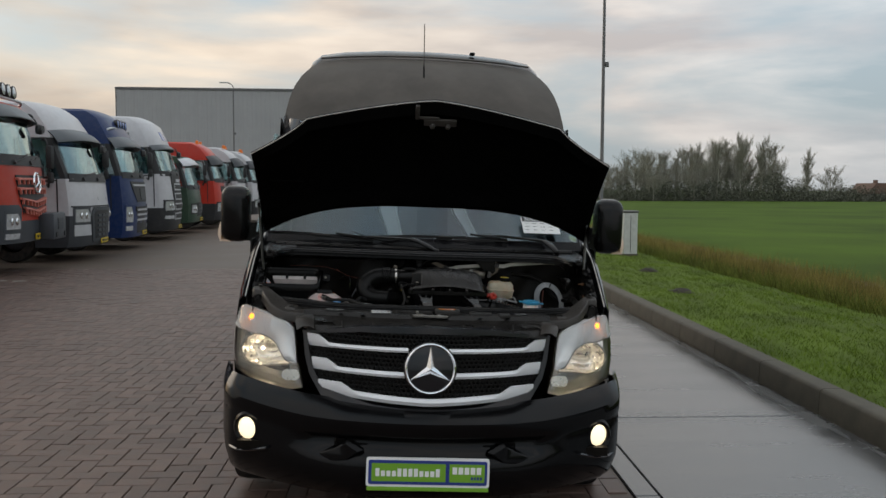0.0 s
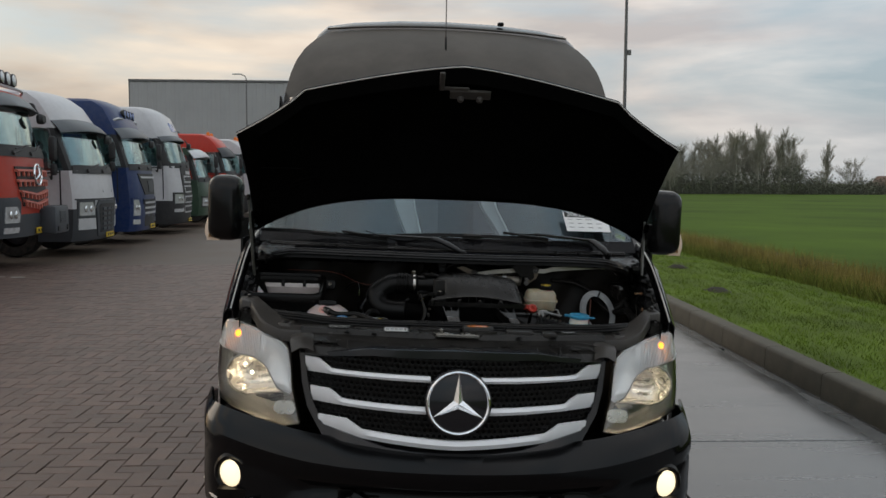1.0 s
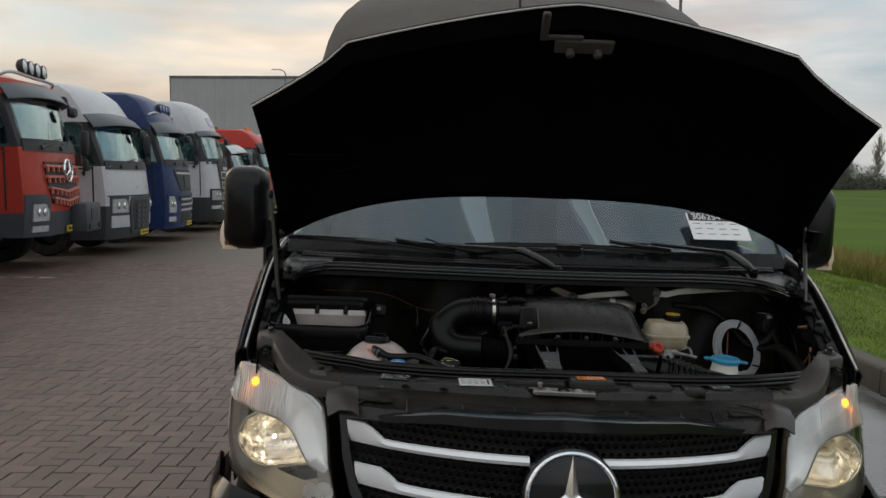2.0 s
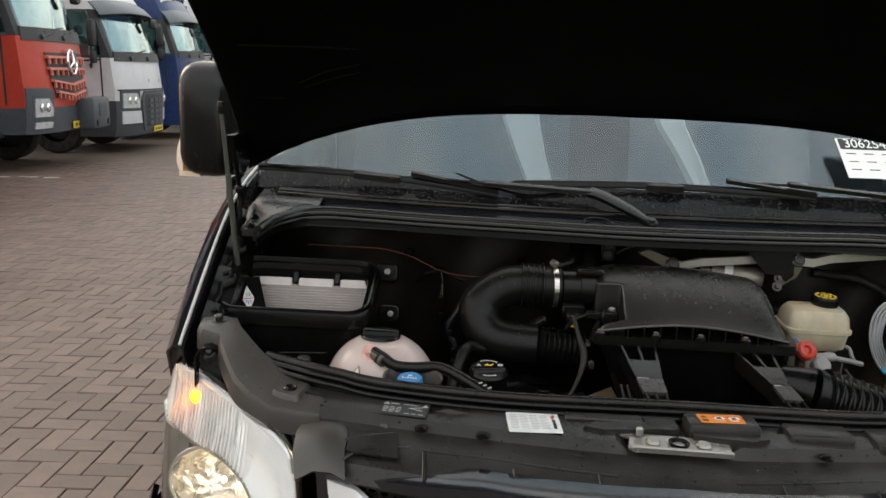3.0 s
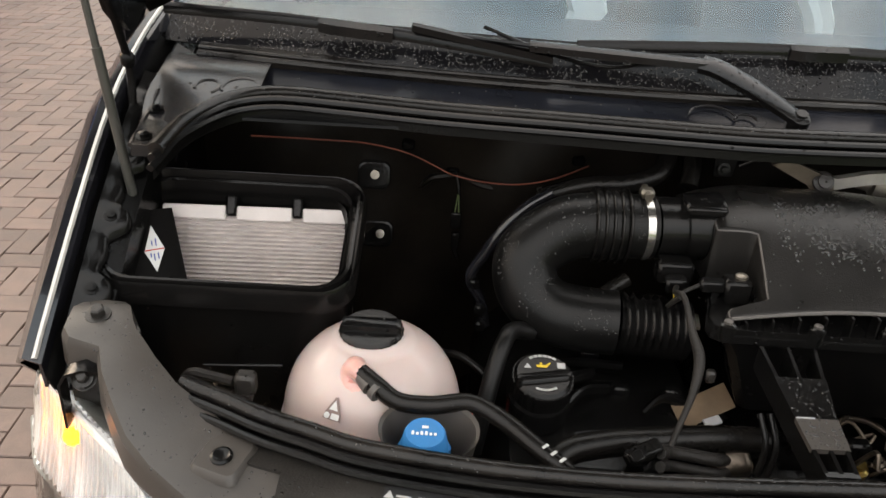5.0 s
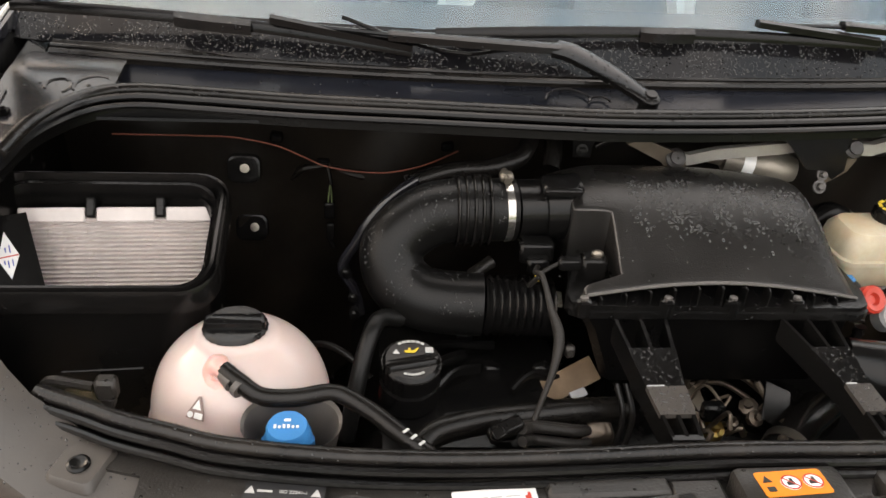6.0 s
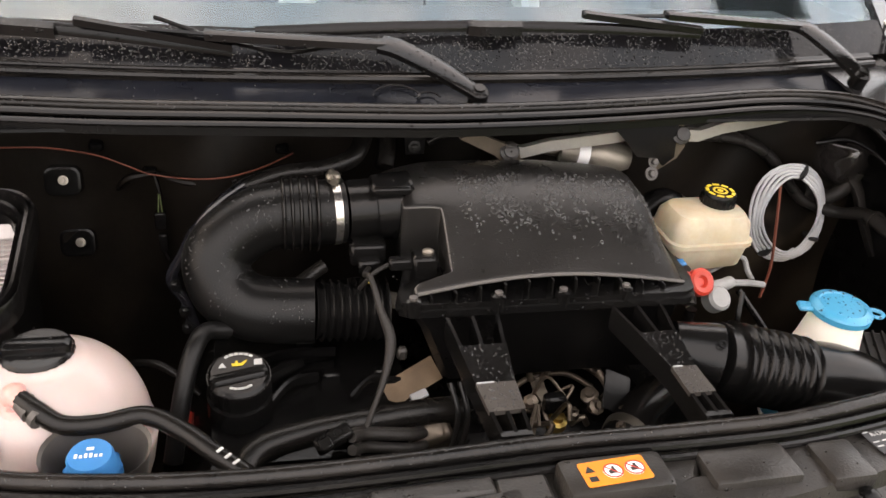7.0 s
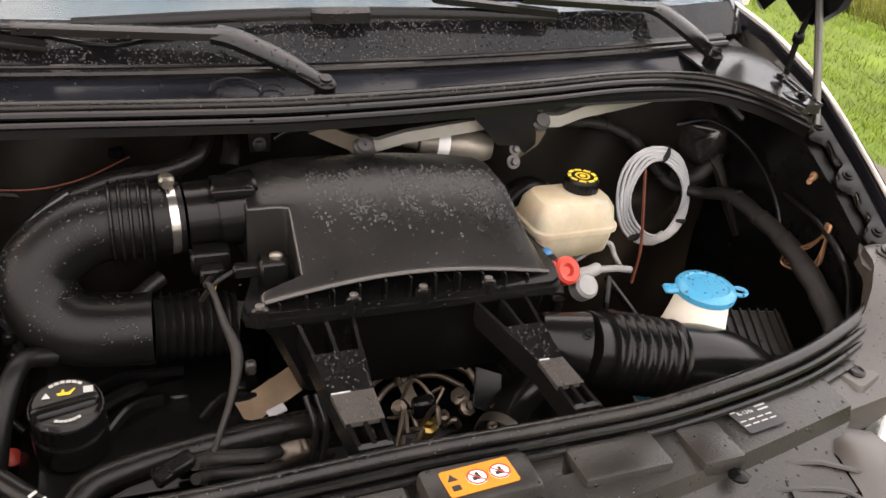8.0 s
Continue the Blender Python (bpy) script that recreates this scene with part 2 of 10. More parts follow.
BRONZE = mat("bronze_heat_shield", (0.17, 0.115, 0.072), 0.42, metal=0.4, var=0.3, scale=22, dirt=0.4, dirtcol=(0.10, 0.07, 0.045))
TRIANGLE = mat("faded_label_print", (0.16, 0.11, 0.10), 0.4, var=0.15, scale=40)
WIREGREEN = mat("green_wire", (0.075, 0.10, 0.04), 0.5, var=0.15)
LEVER = mat("brownish_zinc_plate", (0.115, 0.094, 0.072), 0.4, metal=0.55, var=0.25, scale=24, dirt=0.35, dirtcol=(0.08, 0.06, 0.045))
BARE = mat("scuttle_metal", (0.011, 0.0108, 0.0118), 0.2, var=0.45, scale=7, bump=0.1, bscale=60, dirt=0.16, dirtcol=(0.10, 0.088, 0.075), spec=0.3, drops=0.08)
TANK = mat("milky_tank_plastic", (0.43, 0.347, 0.325), 0.22, var=0.07, scale=7, bump=0.06, bscale=300, sss=0.12, spec=0.6, dirt=0.12, dirtcol=(0.62, 0.40, 0.34))
TANK_PINK = mat("coolant_stained_plastic", (0.58, 0.32, 0.285), 0.35, var=0.2, scale=30, sss=0.2)
BRAKE = mat("yellowed_reservoir_plastic", (0.38, 0.335, 0.25), 0.35, var=0.2, scale=16, sss=0.2, bump=0.05, bscale=300, dirt=0.55, dirtcol=(0.34, 0.20, 0.06))
WHITEPL = mat("white_plastic", (0.78, 0.75, 0.66), 0.4, var=0.06, scale=9, sss=0.15)
BLUE = mat("blue_plastic", (0.014, 0.15, 0.36), 0.42, var=0.12, scale=20, bump=0.1, bscale=300)
CYAN = mat("light_blue_plastic", (0.018, 0.22, 0.37), 0.36, var=0.1, scale=20, drops=0.22, dscale=160)
RED = mat("red_plastic", (0.38, 0.03, 0.016), 0.4, var=0.12, scale=20)
YELLOW = mat("yellow_print", (0.55, 0.38, 0.025), 0.5, var=0.08)
WHITE = mat("white_print", (0.78, 0.78, 0.77), 0.5, var=0.06)
OFFWHITE = mat("greyed_label_paper", (0.56, 0.56, 0.55), 0.5, var=0.1, scale=30)
PRINT = mat("dull_white_print", (0.34, 0.34, 0.33), 0.5, var=0.15, scale=60)
BLACKPR = mat("black_print", (0.015, 0.015, 0.016), 0.5, var=0.1)
GREYPR = mat("grey_print", (0.30, 0.30, 0.31), 0.5, var=0.1)
ORANGE = mat("orange_label", (0.62, 0.185, 0.012), 0.45, var=0.08, scale=30)
PAPER = mat("pleated_filter_paper", (0.52, 0.475, 0.46), 0.8, var=0.12, scale=14, dirt=0.15, dirtcol=(0.35, 0.30, 0.26))
GREYHOSE = mat("grey_pvc_hose", (0.46, 0.47, 0.48), 0.42, var=0.12, scale=20)
GREEN = mat("green_plate_print", (0.16, 0.36, 0.03), 0.4, var=0.05)
NAVY = mat("navy_plate_print", (0.02, 0.04, 0.22), 0.4, var=0.05)
FABRIC = mat("loom_tape", (0.014, 0.0128, 0.012), 0.45, var=0.3, bump=0.5, bscale=260, dirt=0.2, dirtcol=(0.07, 0.06, 0.05), spec=0.2)
BOOT = mat("creased_boot_rubber", (0.016, 0.014, 0.013), 0.17, var=0.3, scale=20, bump=0.6, bscale=45, spec=0.9)
REDWIRE = mat("red_brown_wire", (0.14, 0.035, 0.018), 0.5, var=0.2)
SEATCLOTH = mat("grey_seat_cloth", (0.055, 0.058, 0.062), 0.85, var=0.2, bump=0.3, bscale=300)
CABIN = mat("cabin_plastic", (0.030, 0.032, 0.036), 0.75, var=0.2)
LINER = mat("pale_cabin_grey", (0.46, 0.46, 0.45), 0.8, var=0.1)
REFLECTOR = mat("lamp_reflector", (0.88, 0.86, 0.80), 0.28, metal=1.0, var=0.06, scale=40)
HOUSING = mat("lamp_bowl_grey", (0.20, 0.20, 0.185), 0.4, metal=0.2, var=0.1)
LAMPWHITE = mat("pale_lamp_band", (0.80, 0.80, 0.80), 0.2, metal=0.45, var=0.05, scale=20, spec=0.8)
BULB = mat("lit_headlamp_bulb", (1, 0.9, 0.7), 0.3, glow=(1.0, 0.84, 0.62), power=150.0)
FOGGLOW = mat("lit_fog_lamp", (1, 0.9, 0.7), 0.3, glow=(1.0, 0.84, 0.56), power=1.3)
INDICATOR = mat("lit_indicator_bulb", (1, 0.45, 0.05), 0.3, glow=(1.0, 0.27, 0.01), power=4.5)
MIRRORLENS = mat("pale_indicator_lens", (0.62, 0.52, 0.44), 0.2, var=0.15, scale=30, glow=(1.0, 0.55, 0.15), power=0.05)


def glass(name, tint=(0.9, 0.95, 0.95), rough=0.0, drops=0.0, ior=1.75, gloss=(1, 1, 1), thin=0.0):
    """Thin glass: a mix of clear and mirror, by Fresnel."""
    m = bpy.data.materials.new(name)
    m.use_nodes = True
    n, l = m.node_tree.nodes, m.node_tree.links
    n.clear()
    out = n.new("ShaderNodeOutputMaterial")
    clear, mirror, mix, fres = n.new("ShaderNodeBsdfTransparent"), n.new("ShaderNodeBsdfGlossy"), n.new("ShaderNodeMixShader"), n.new("ShaderNodeFresnel")
    clear.inputs["Color"].default_value = (*tint, 1)
    mirror.inputs["Roughness"].default_value = rough
    mirror.inputs["Color"].default_value = (*gloss, 1)
    fres.inputs["IOR"].default_value = ior
    co, v = n.new("ShaderNodeTexCoord"), n.new("ShaderNodeTexNoise")
    v.inputs["Scale"].default_value, v.inputs["Detail"].default_value = (70.0, 2.0) if drops else (1.5, 2.0)
    b = n.new("ShaderNodeBump")
    b.inputs["Strength"].default_value, b.inputs["Distance"].default_value = 0.4 * drops + 0.02, 0.002
    l.new(co.outputs["Object"], v.inputs["Vector"])
    l.new(v.outputs["Fac"], b.inputs["Height"])
    if drops:
        l.new(b.outputs["Normal"], mirror.inputs["Normal"])
    if thin:
        # the same share of mirror on both faces of the pane, rising towards grazing view
        lw, power, share = n.new("ShaderNodeLayerWeight"), n.new("ShaderNodeMath"), n.new("ShaderNodeMath")
        power.operation, share.operation = "POWER", "MULTIPLY_ADD"
        power.inputs[1].default_value = 4.0
        share.inputs[1].default_value, share.inputs[2].default_value = 1.0 - thin, thin
        l.new(lw.outputs["Facing"], power.inputs[0])
        l.new(power.outputs[0], share.inputs[0])
        l.new(share.outputs[0], mix.inputs["Fac"])
    else:
        l.new(fres.outputs["Fac"], mix.inputs["Fac"])
    l.new(clear.outputs["BSDF"], mix.inputs[1])
    l.new(mirror.outputs["BSDF"], mix.inputs[2])
    l.new(mix.outputs["Shader"], out.inputs["Surface"])
    return m


GLASS = glass("windscreen_glass", (0.84, 0.90, 0.92), gloss=(0.88, 0.96, 1.0), thin=0.048)
LAMPGLASS = glass("clear_lamp_lens", (0.96, 0.96, 0.95), 0.03, 0.6)
CABGLASS = glass("cab_glass", (0.82, 0.92, 0.92), gloss=(0.80, 0.96, 0.95), thin=0.15)


# ---- mesh helpers ----
def part(name, bm, material, parent=None, label="", smooth=40):
    me = bpy.data.meshes.new(name)
    bm.normal_update()
    bm.to_mesh(me)
    bm.free()
    me.materials.append(material)
    if smooth:
        me.polygons.foreach_set("use_smooth", [True] * len(me.polygons))
        me.set_sharp_from_angle(angle=radians(smooth))
    ob = new(name, me)
    ob.parent = parent
    return tagged(ob, label) if label else ob


def pieces(name, bm, material, parent=None, label="", smooth=40, join=True):
    """Each separate piece of a bmesh becomes a part of its own."""
    bm.verts.index_update()
    bm.verts.ensure_lookup_table()
    seen, islands = set(), []
    for v0 in bm.verts:
        if v0.index in seen:
            continue
        todo, isle = [v0], []
        seen.add(v0.index)
        while todo:
            a = todo.pop()
            isle.append(a.index)
            for ed in a.link_edges:
                o = ed.other_vert(a)
                if o.index not in seen:
                    seen.add(o.index)
                    todo.append(o)
        islands.append(isle)
    groups = []
    for isle in islands:
        c = [bm.verts[i].co for i in isle]
        lo, hi = [min(p[j] for p in c) - 0.0004 for j in range(3)], [max(p[j] for p in c) + 0.0004 for j in range(3)]
        hit = [g for g in groups if join and all(g[1][j] <= hi[j] and lo[j] <= g[2][j] for j in range(3))]
        for g in hit:
            groups.remove(g)
            isle, lo, hi = isle + g[0], [min(a, b) for a, b in zip(lo, g[1])], [max(a, b) for a, b in zip(hi, g[2])]
        groups.append((isle, lo, hi))
    out = []
    for isle, _, _ in groups:
        keep = set(isle)
        one = bm.copy()
        one.verts.ensure_lookup_table()
        bmesh.ops.delete(one, geom=[q for q in one.verts if q.index not in keep], context="VERTS")
        out.append(part(name, one, material, parent, label, smooth))
    bm.free()
    return out


def thing(name, label, category, m=None, group="", kind=""):
    ob = new(name)
    ob.empty_display_size = 0.1
    if m is not None:
        ob.matrix_world = m
    return tagged(ob, label, category, group, kind)


def B():
    return bmesh.new()


def box(bm, lo, hi, bevel=0.0, m=None, seg=1):
    c = [(a + b) / 2 for a, b in zip(lo, hi)]
    s = [abs(b - a) for a, b in zip(lo, hi)]
    g = bmesh.ops.create_cube(bm, size=1, matrix=Matrix.Translation(c) @ Matrix.Diagonal((*s, 1)))
    if bevel:
        edges = list({e for v in g["verts"] for e in v.link_edges})
        r = bmesh.ops.bevel(bm, geom=edges, offset=min(bevel, min(s) * 0.45), segments=seg, affect="EDGES", profile=0.5)
        verts = list({v for f in r["faces"] for v in f.verts} | {v for v in g["verts"] if v.is_valid})
    else:
        verts = g["verts"]
    if m is not None:
        bmesh.ops.transform(bm, matrix=m, verts=verts)
    return bm


def loft(bm, loops, closed=True, caps=True):
    """Skin over a row of loops with the same number of points."""
    rows = [[bm.verts.new(p) for p in loop] for loop in loops]
    n = len(rows[0])
    for a, b in zip(rows, rows[1:]):
        for i in range(n if closed else n - 1):
            j = (i + 1) % n
            try:
                bm.faces.new((a[i], a[j], b[j], b[i]))
            except ValueError:
                pass
    if caps and closed:
        for r in (rows[0][::-1], rows[-1]):
            try:
                bm.faces.new(r)
            except ValueError:
                pass
    return rows


def fix(bm):
    bmesh.ops.recalc_face_normals(bm, faces=bm.faces)
    return bm


def sheet(rows, thick):
    """An open surface over rows of points, given a thickness."""
    bm = B()
    loft(bm, rows, closed=False)
    fix(bm)
    bmesh.ops.solidify(bm, geom=bm.faces[:], thickness=thick)
    return fix(bm)


def curve(pts, n=8):
    """Points along a smooth line through pts."""
    P = [Vector(p) for p in pts]
    P = [P[0] * 2 - P[1]] + P + [P[-1] * 2 - P[-2]]
    out = []
    for i in range(1, len(P) - 2):
        a, b, c, d = P[i - 1:i + 3]
        for k in range(n):
            t = k / n
            out.append(0.5 * ((2 * b) + (c - a) * t + (2 * a - 5 * b + 4 * c - d) * t * t + (3 * b - a - 3 * c + d) * t ** 3))
    return out + [P[-2]]


def tube(bm, pts, r, sides=10, caps=True, flat=1.0):
    """A pipe along pts; r is one radius or one for each point; flat squeezes it."""
    pts = [Vector(p) for p in pts]
    rs = r if isinstance(r, (list, tuple)) else [r] * len(pts)
    t0 = (pts[1] - pts[0]).normalized()
    up = Vector((0, 0, 1)) if abs(t0.z) < 0.9 else Vector((0, 1, 0))
    side = t0.cross(up).normalized()
    loops = []
    for i, p in enumerate(pts):
        t = (pts[min(i + 1, len(pts) - 1)] - pts[max(i - 1, 0)]).normalized()
        side = (side - t * side.dot(t)).normalized()
        nrm = side.cross(t)
        loops.append([p + rs[i] * (side * math.cos(a) + nrm * math.sin(a) * flat) for a in (2 * math.pi * k / sides for k in range(sides))])
    loft(bm, loops, True, caps)
    return bm


def lathe(bm, profile, m=None, sides=24, caps=True):
    """Turned shape: profile of (radius, height) about z, then moved by m."""
    m = m or Matrix()
    loft(bm, [[m @ Vector((r * math.cos(2 * math.pi * k / sides), r * math.sin(2 * math.pi * k / sides), h)) for k in range(sides)] for r, h in profile], True, caps)
    return bm


def prism(bm, poly, lo, hi, axis="z", m=None):
    """A flat outline with a thickness along an axis."""
    m = m or Matrix()
    put = {"z": lambda a, b, c: (a, b, c), "y": lambda a, b, c: (a, c, b), "x": lambda a, b, c: (c, a, b)}[axis]
    loft(bm, [[m @ Vector(put(a, b, h)) for a, b in poly] for h in (lo, hi)])
    return bm


def rrect(w, h, r, n=4):
    pts = []
    for cx, cy, a0 in ((w / 2 - r, h / 2 - r, 0), (r - w / 2, h / 2 - r, 90), (r - w / 2, r - h / 2, 180), (w / 2 - r, r - h / 2, 270)):
        pts += [(cx + r * math.cos(radians(a0 + 90 * k / n)), cy + r * math.sin(radians(a0 + 90 * k / n))) for k in range(n + 1)]
    return pts


def frame_on(p, normal, along=(1, 0, 0)):
    """A pose at p with z along normal and x near along."""
    z = Vector(normal).normalized()
    x = Vector(along)
    x = (x - z * x.dot(z)).normalized()
    y = z.cross(x)
    return Matrix(((x.x, y.x, z.x, p[0]), (x.y, y.y, z.y, p[1]), (x.z, y.z, z.z, p[2]), (0, 0, 0, 1)))


def bolt(bm, p, normal=(0, 0, 1), r=0.008, h=0.006):
    m = frame_on(p, normal)
    lathe(bm, [(r * 1.5, 0), (r * 1.5, h * 0.3), (r, h * 0.35)], m, 14)
    lathe(bm, [(r * 0.9, h * 0.3), (r * 0.9, h), (r * 0.7, h * 1.15)], m, 6)
    return bm


def sprinkle(ob, n, size, seed, up=0.15, clump=0.0, keep=None, mask=None, trail=1.5):
    """Small domes of rain scattered over the upward faces of a part."""
    g = np.random.default_rng(seed)
    me = ob.data
    tri = []
    for f in me.polygons:
        if f.normal.z > up and (keep is None or keep(f.center)):
            q = [me.vertices[i].co for i in f.vertices]
            tri += [(q[0], q[j], q[j + 1], f.normal) for j in range(1, len(q) - 1)]
    area = np.array([((b - a).cross(c - a)).length for a, b, c, _ in tri])
    pick = g.choice(len(tri), n, p=area / area.sum())
    verts, faces = [], []
    for i in pick:
        a, b, c, nn = tri[i]
        u, w = sorted(g.random(2))
        p = a * u + b * (w - u) + c * (1 - w)
        if clump and math.sin(p.x * 41 + 1.3 * math.sin(p.y * 37)) * math.sin(p.y * 53 + 2 * math.sin(p.x * 29)) < clump - 0.6 * g.random():
            continue
        if mask and g.random() > mask(p):
            continue
        r = size * (0.45 + g.random() ** 2.5 * 1.1)
        m = frame_on(p, nn, (1, 0.3, 0.2) if trail < 2 else (1, 0, 0))
        sx, sy = g.uniform(0.8, 1.15), g.uniform(0.9, 0.9 + (trail - 0.9) * g.random())
        k = len(verts)
        for rr, h in ((1.0, -0.1), (0.72, 0.42)):
            verts += [tuple(m @ Vector((r * rr * sx * math.cos(t), r * rr * sy * math.sin(t), r * h))) for t in (0, 1.047, 2.094, 3.142, 4.189, 5.236)]
        verts.append(tuple(m @ Vector((0, 0, r * 0.6))))
        for j in range(6):
            l = (j + 1) % 6
            faces += [(k + j, k + l, k + 6 + l, k + 6 + j), (k + 6 + j, k + 6 + l, k + 12)]
    dm = bpy.data.meshes.new("rainwater")
    dm.from_pydata(verts, [], faces)
    dm.materials.append(WATER)
    dm.polygons.foreach_set("use_smooth", [True] * len(dm.polygons))
    o = new("rainwater", dm)
    o.parent = ob
    o.matrix_parent_inverse = Matrix()
    return tagged(o, "clear beads of rain", kind="stuff")


def letters(text, size, m, material, parent, name="lettering"):
    cu = bpy.data.curves.new(name, "FONT")
    cu.body, cu.size, cu.extrude, cu.align_x, cu.align_y = text, size, 0.0003, "CENTER", "CENTER"
    tmp = bpy.data.objects.new(name, cu)
    scene.collection.objects.link(tmp)
    me = bpy.data.meshes.new_from_object(tmp.evaluated_get(bpy.context.evaluated_depsgraph_get()))
    bpy.data.objects.remove(tmp)
    me.transform(m)
    me.materials.clear()
    me.materials.append(material)
    ob = new(name, me)
    ob.parent = parent
    return ob

# ---- the yard and its surroundings ----
M_PAVER = mat("brown_grey_pavers", (0.102, 0.066, 0.053), 0.50, var=0.28, scale=9, bump=0.6, bscale=170, rand=0.24, rvar=0.16, spec=0.5)
M_YARD = mat("paved_yard", (0.090, 0.066, 0.050), 0.55, var=0.25, scale=0.7, bump=0.5, bscale=25, rvar=0.15)
M_CONC = mat("wet_concrete", (0.080, 0.080, 0.079), 0.17, var=0.45, scale=1.3, bump=0.35, bscale=7, rvar=0.30, spec=1.0, dirt=0.4, dirtcol=(0.045, 0.043, 0.040), stretch=(0.35, 1.5, 1.0))
M_KERB = mat("kerb_concrete", (0.068, 0.058, 0.042), 0.7, var=0.3, scale=5, bump=0.6, bscale=90, dirt=0.5, dirtcol=(0.06, 0.055, 0.035), rand=0.1)
M_GRASS = mat("verge_grass", (0.108, 0.165, 0.014), 0.7, var=0.5, scale=0.9, rand=0.35, spec=0.25)
M_TURF = mat("verge_turf", (0.075, 0.118, 0.014), 0.9, var=0.45, scale=1.6, bump=0.8, bscale=30, spec=0.2, dirt=0.3, dirtcol=(0.08, 0.065, 0.03))
M_FIELD = mat("winter_crop_field", (0.055, 0.096, 0.011), 0.95, var=0.4, scale=0.09, bump=0.5, bscale=6, spec=0.1)
M_REED = mat("dry_reeds", (0.20, 0.165, 0.048), 0.85, var=0.5, scale=1.5, rand=0.4, spec=0.2)
# twigs lightened: the haze of distance is put into their colour
M_BARK = mat("haze_pale_twigs", (0.25, 0.245, 0.20), 0.9, var=0.25, scale=2, spec=0.15)
M_HEDGE = mat("winter_hedge", (0.13, 0.135, 0.105), 0.95, var=0.3, scale=0.3, rand=0.2, spec=0.1)
M_CLAD = mat("grey_steel_cladding", (0.34, 0.345, 0.345), 0.6, var=0.06, scale=0.4, metal=0.0)
M_POLE = mat("galvanised_pole", (0.13, 0.13, 0.13), 0.5, var=0.2, scale=3, metal=0.3)
M_CAB = mat("grey_cabinet_plastic", (0.52, 0.53, 0.50), 0.5, var=0.1, scale=4, dirt=0.3, dirtcol=(0.2, 0.2, 0.15))
M_SOIL = mat("molehill_soil", (0.030, 0.024, 0.018), 0.95, var=0.4, scale=14, bump=1.0, bscale=60)
M_LINE = mat("worn_white_paint", (0.42, 0.41, 0.38), 0.7, var=0.35, scale=12, dirt=0.5, dirtcol=(0.10, 0.085, 0.07))

# ground: one sheet out to the horizon, with the verge, the ditch and the lower field
XG = [-2500, -400, -60, 1.40, 3.30, 3.36, 5.9, 6.35, 6.75, 7.1, 7.7, 9.0, 40, 400, 2500]
ZG = [-0.3, -0.2, -0.07, -0.07, -0.07, 0.150, 0.09, -0.10, -0.45, -0.40, -0.02, -0.22, -0.40, -0.5, -1.0]
rows = [[(x, y, z) for x, z in zip(XG, ZG)] for y in (-600, -40, 0, 6, 12, 20, 40, 120, 400, 3000)]
bm = B()
loft(bm, rows, False)
ground = tagged(part("ground", fix(bm), M_FIELD, None, "green winter field reaching the horizon", 0), "", "ground", "", "structure")
bm = B()
box(bm, (-60, -30, -0.06), (1.40, 110, -0.012))
yard = tagged(part("pavement", bm, M_YARD, None, "damp brown brick-paved yard", 0), "", "pavement", "", "structure")
# concrete lane in cast slabs
lane = thing("road", "wet grey concrete lane in cast slabs", "road", kind="structure")
for k in range(-4, 16):
    y0 = 5.95 + 4.2 * k
    bm = B()
    box(bm, (1.545, y0 + 0.006, -0.10), (3.178, y0 + 4.194, -0.002), 0.006)
    part("concrete_slab", fix(bm), M_CONC, lane, smooth=0)
# rainwater along the foot of the kerb and in low spots of the lane; its pale colour stands in for reflected sky
M_PUDDLE = mat("sky_pale_rainwater", (0.15, 0.15, 0.147), 0.06, var=0.2, scale=3, rvar=0.03, spec=0.9)
rnd = random.Random(31)
for k in range(26):
    along = k > 14
    y0, length, width = (4.6 + 1.7 * k, rnd.uniform(1.4, 2.2), rnd.uniform(0.025, 0.07)) if not along else (rnd.uniform(4.5, 24), rnd.uniform(0.4, 1.3), rnd.uniform(0.03, 0.09))
    xc = 3.150 - width if not along else rnd.uniform(2.0, 2.9)
    bm = B()
    loop = []
    for j in range(20):
        a = 6.2832 * j / 20
        r = 1 + rnd.uniform(-0.28, 0.2)
        loop.append((xc + width * r * math.cos(a), y0 + length * r * math.sin(a) / 2))
    prism(bm, loop, -0.004, 0.0012, "z")
    part("puddle", fix(bm), M_PUDDLE, lane, "shallow rainwater painted pale for the reflected sky", 0)
for k in range(-12, 60):
    bm = B()
    box(bm, (1.405, 5.95 + k - 0.497, -0.10), (1.537, 5.95 + k + 0.497, 0.001), 0.006)
    part("edge_stone", fix(bm), M_CONC, lane, smooth=0)
kerb = thing("kerb", "weathered mossy concrete kerb", "kerb", kind="structure")
bm = B()
loft(bm, [[(3.185, y, -0.1), (3.195, y, 0.155), (3.208, y, 0.174), (3.235, y, 0.182), (3.355, y, 0.182), (3.365, y, -0.1)] for y in (0.004, 0.996)])
km = part("kerb_stone", fix(bm), M_KERB, kerb)
for k in range(-12, 70):
    if k:
        o = km.copy()
        scene.collection.objects.link(o)
        o.location = (0, k, 0)
# verge turf, blades and reeds
bm = B()
rnd = random.Random(3)
gx = [3.37 + 2.6 * i / 26 for i in range(27)]
loft(bm, [[(x, y, 0.168 - 0.075 * max(0, (x - 3.6) / 2.3) + rnd.uniform(-0.012, 0.012)) for x in gx] for y in [-2 + 0.4 * j for j in range(130)]], False)
tagged(part("verge", fix(bm), M_TURF, None, "short mown grass verge", 60), "", "grass", "", "structure")


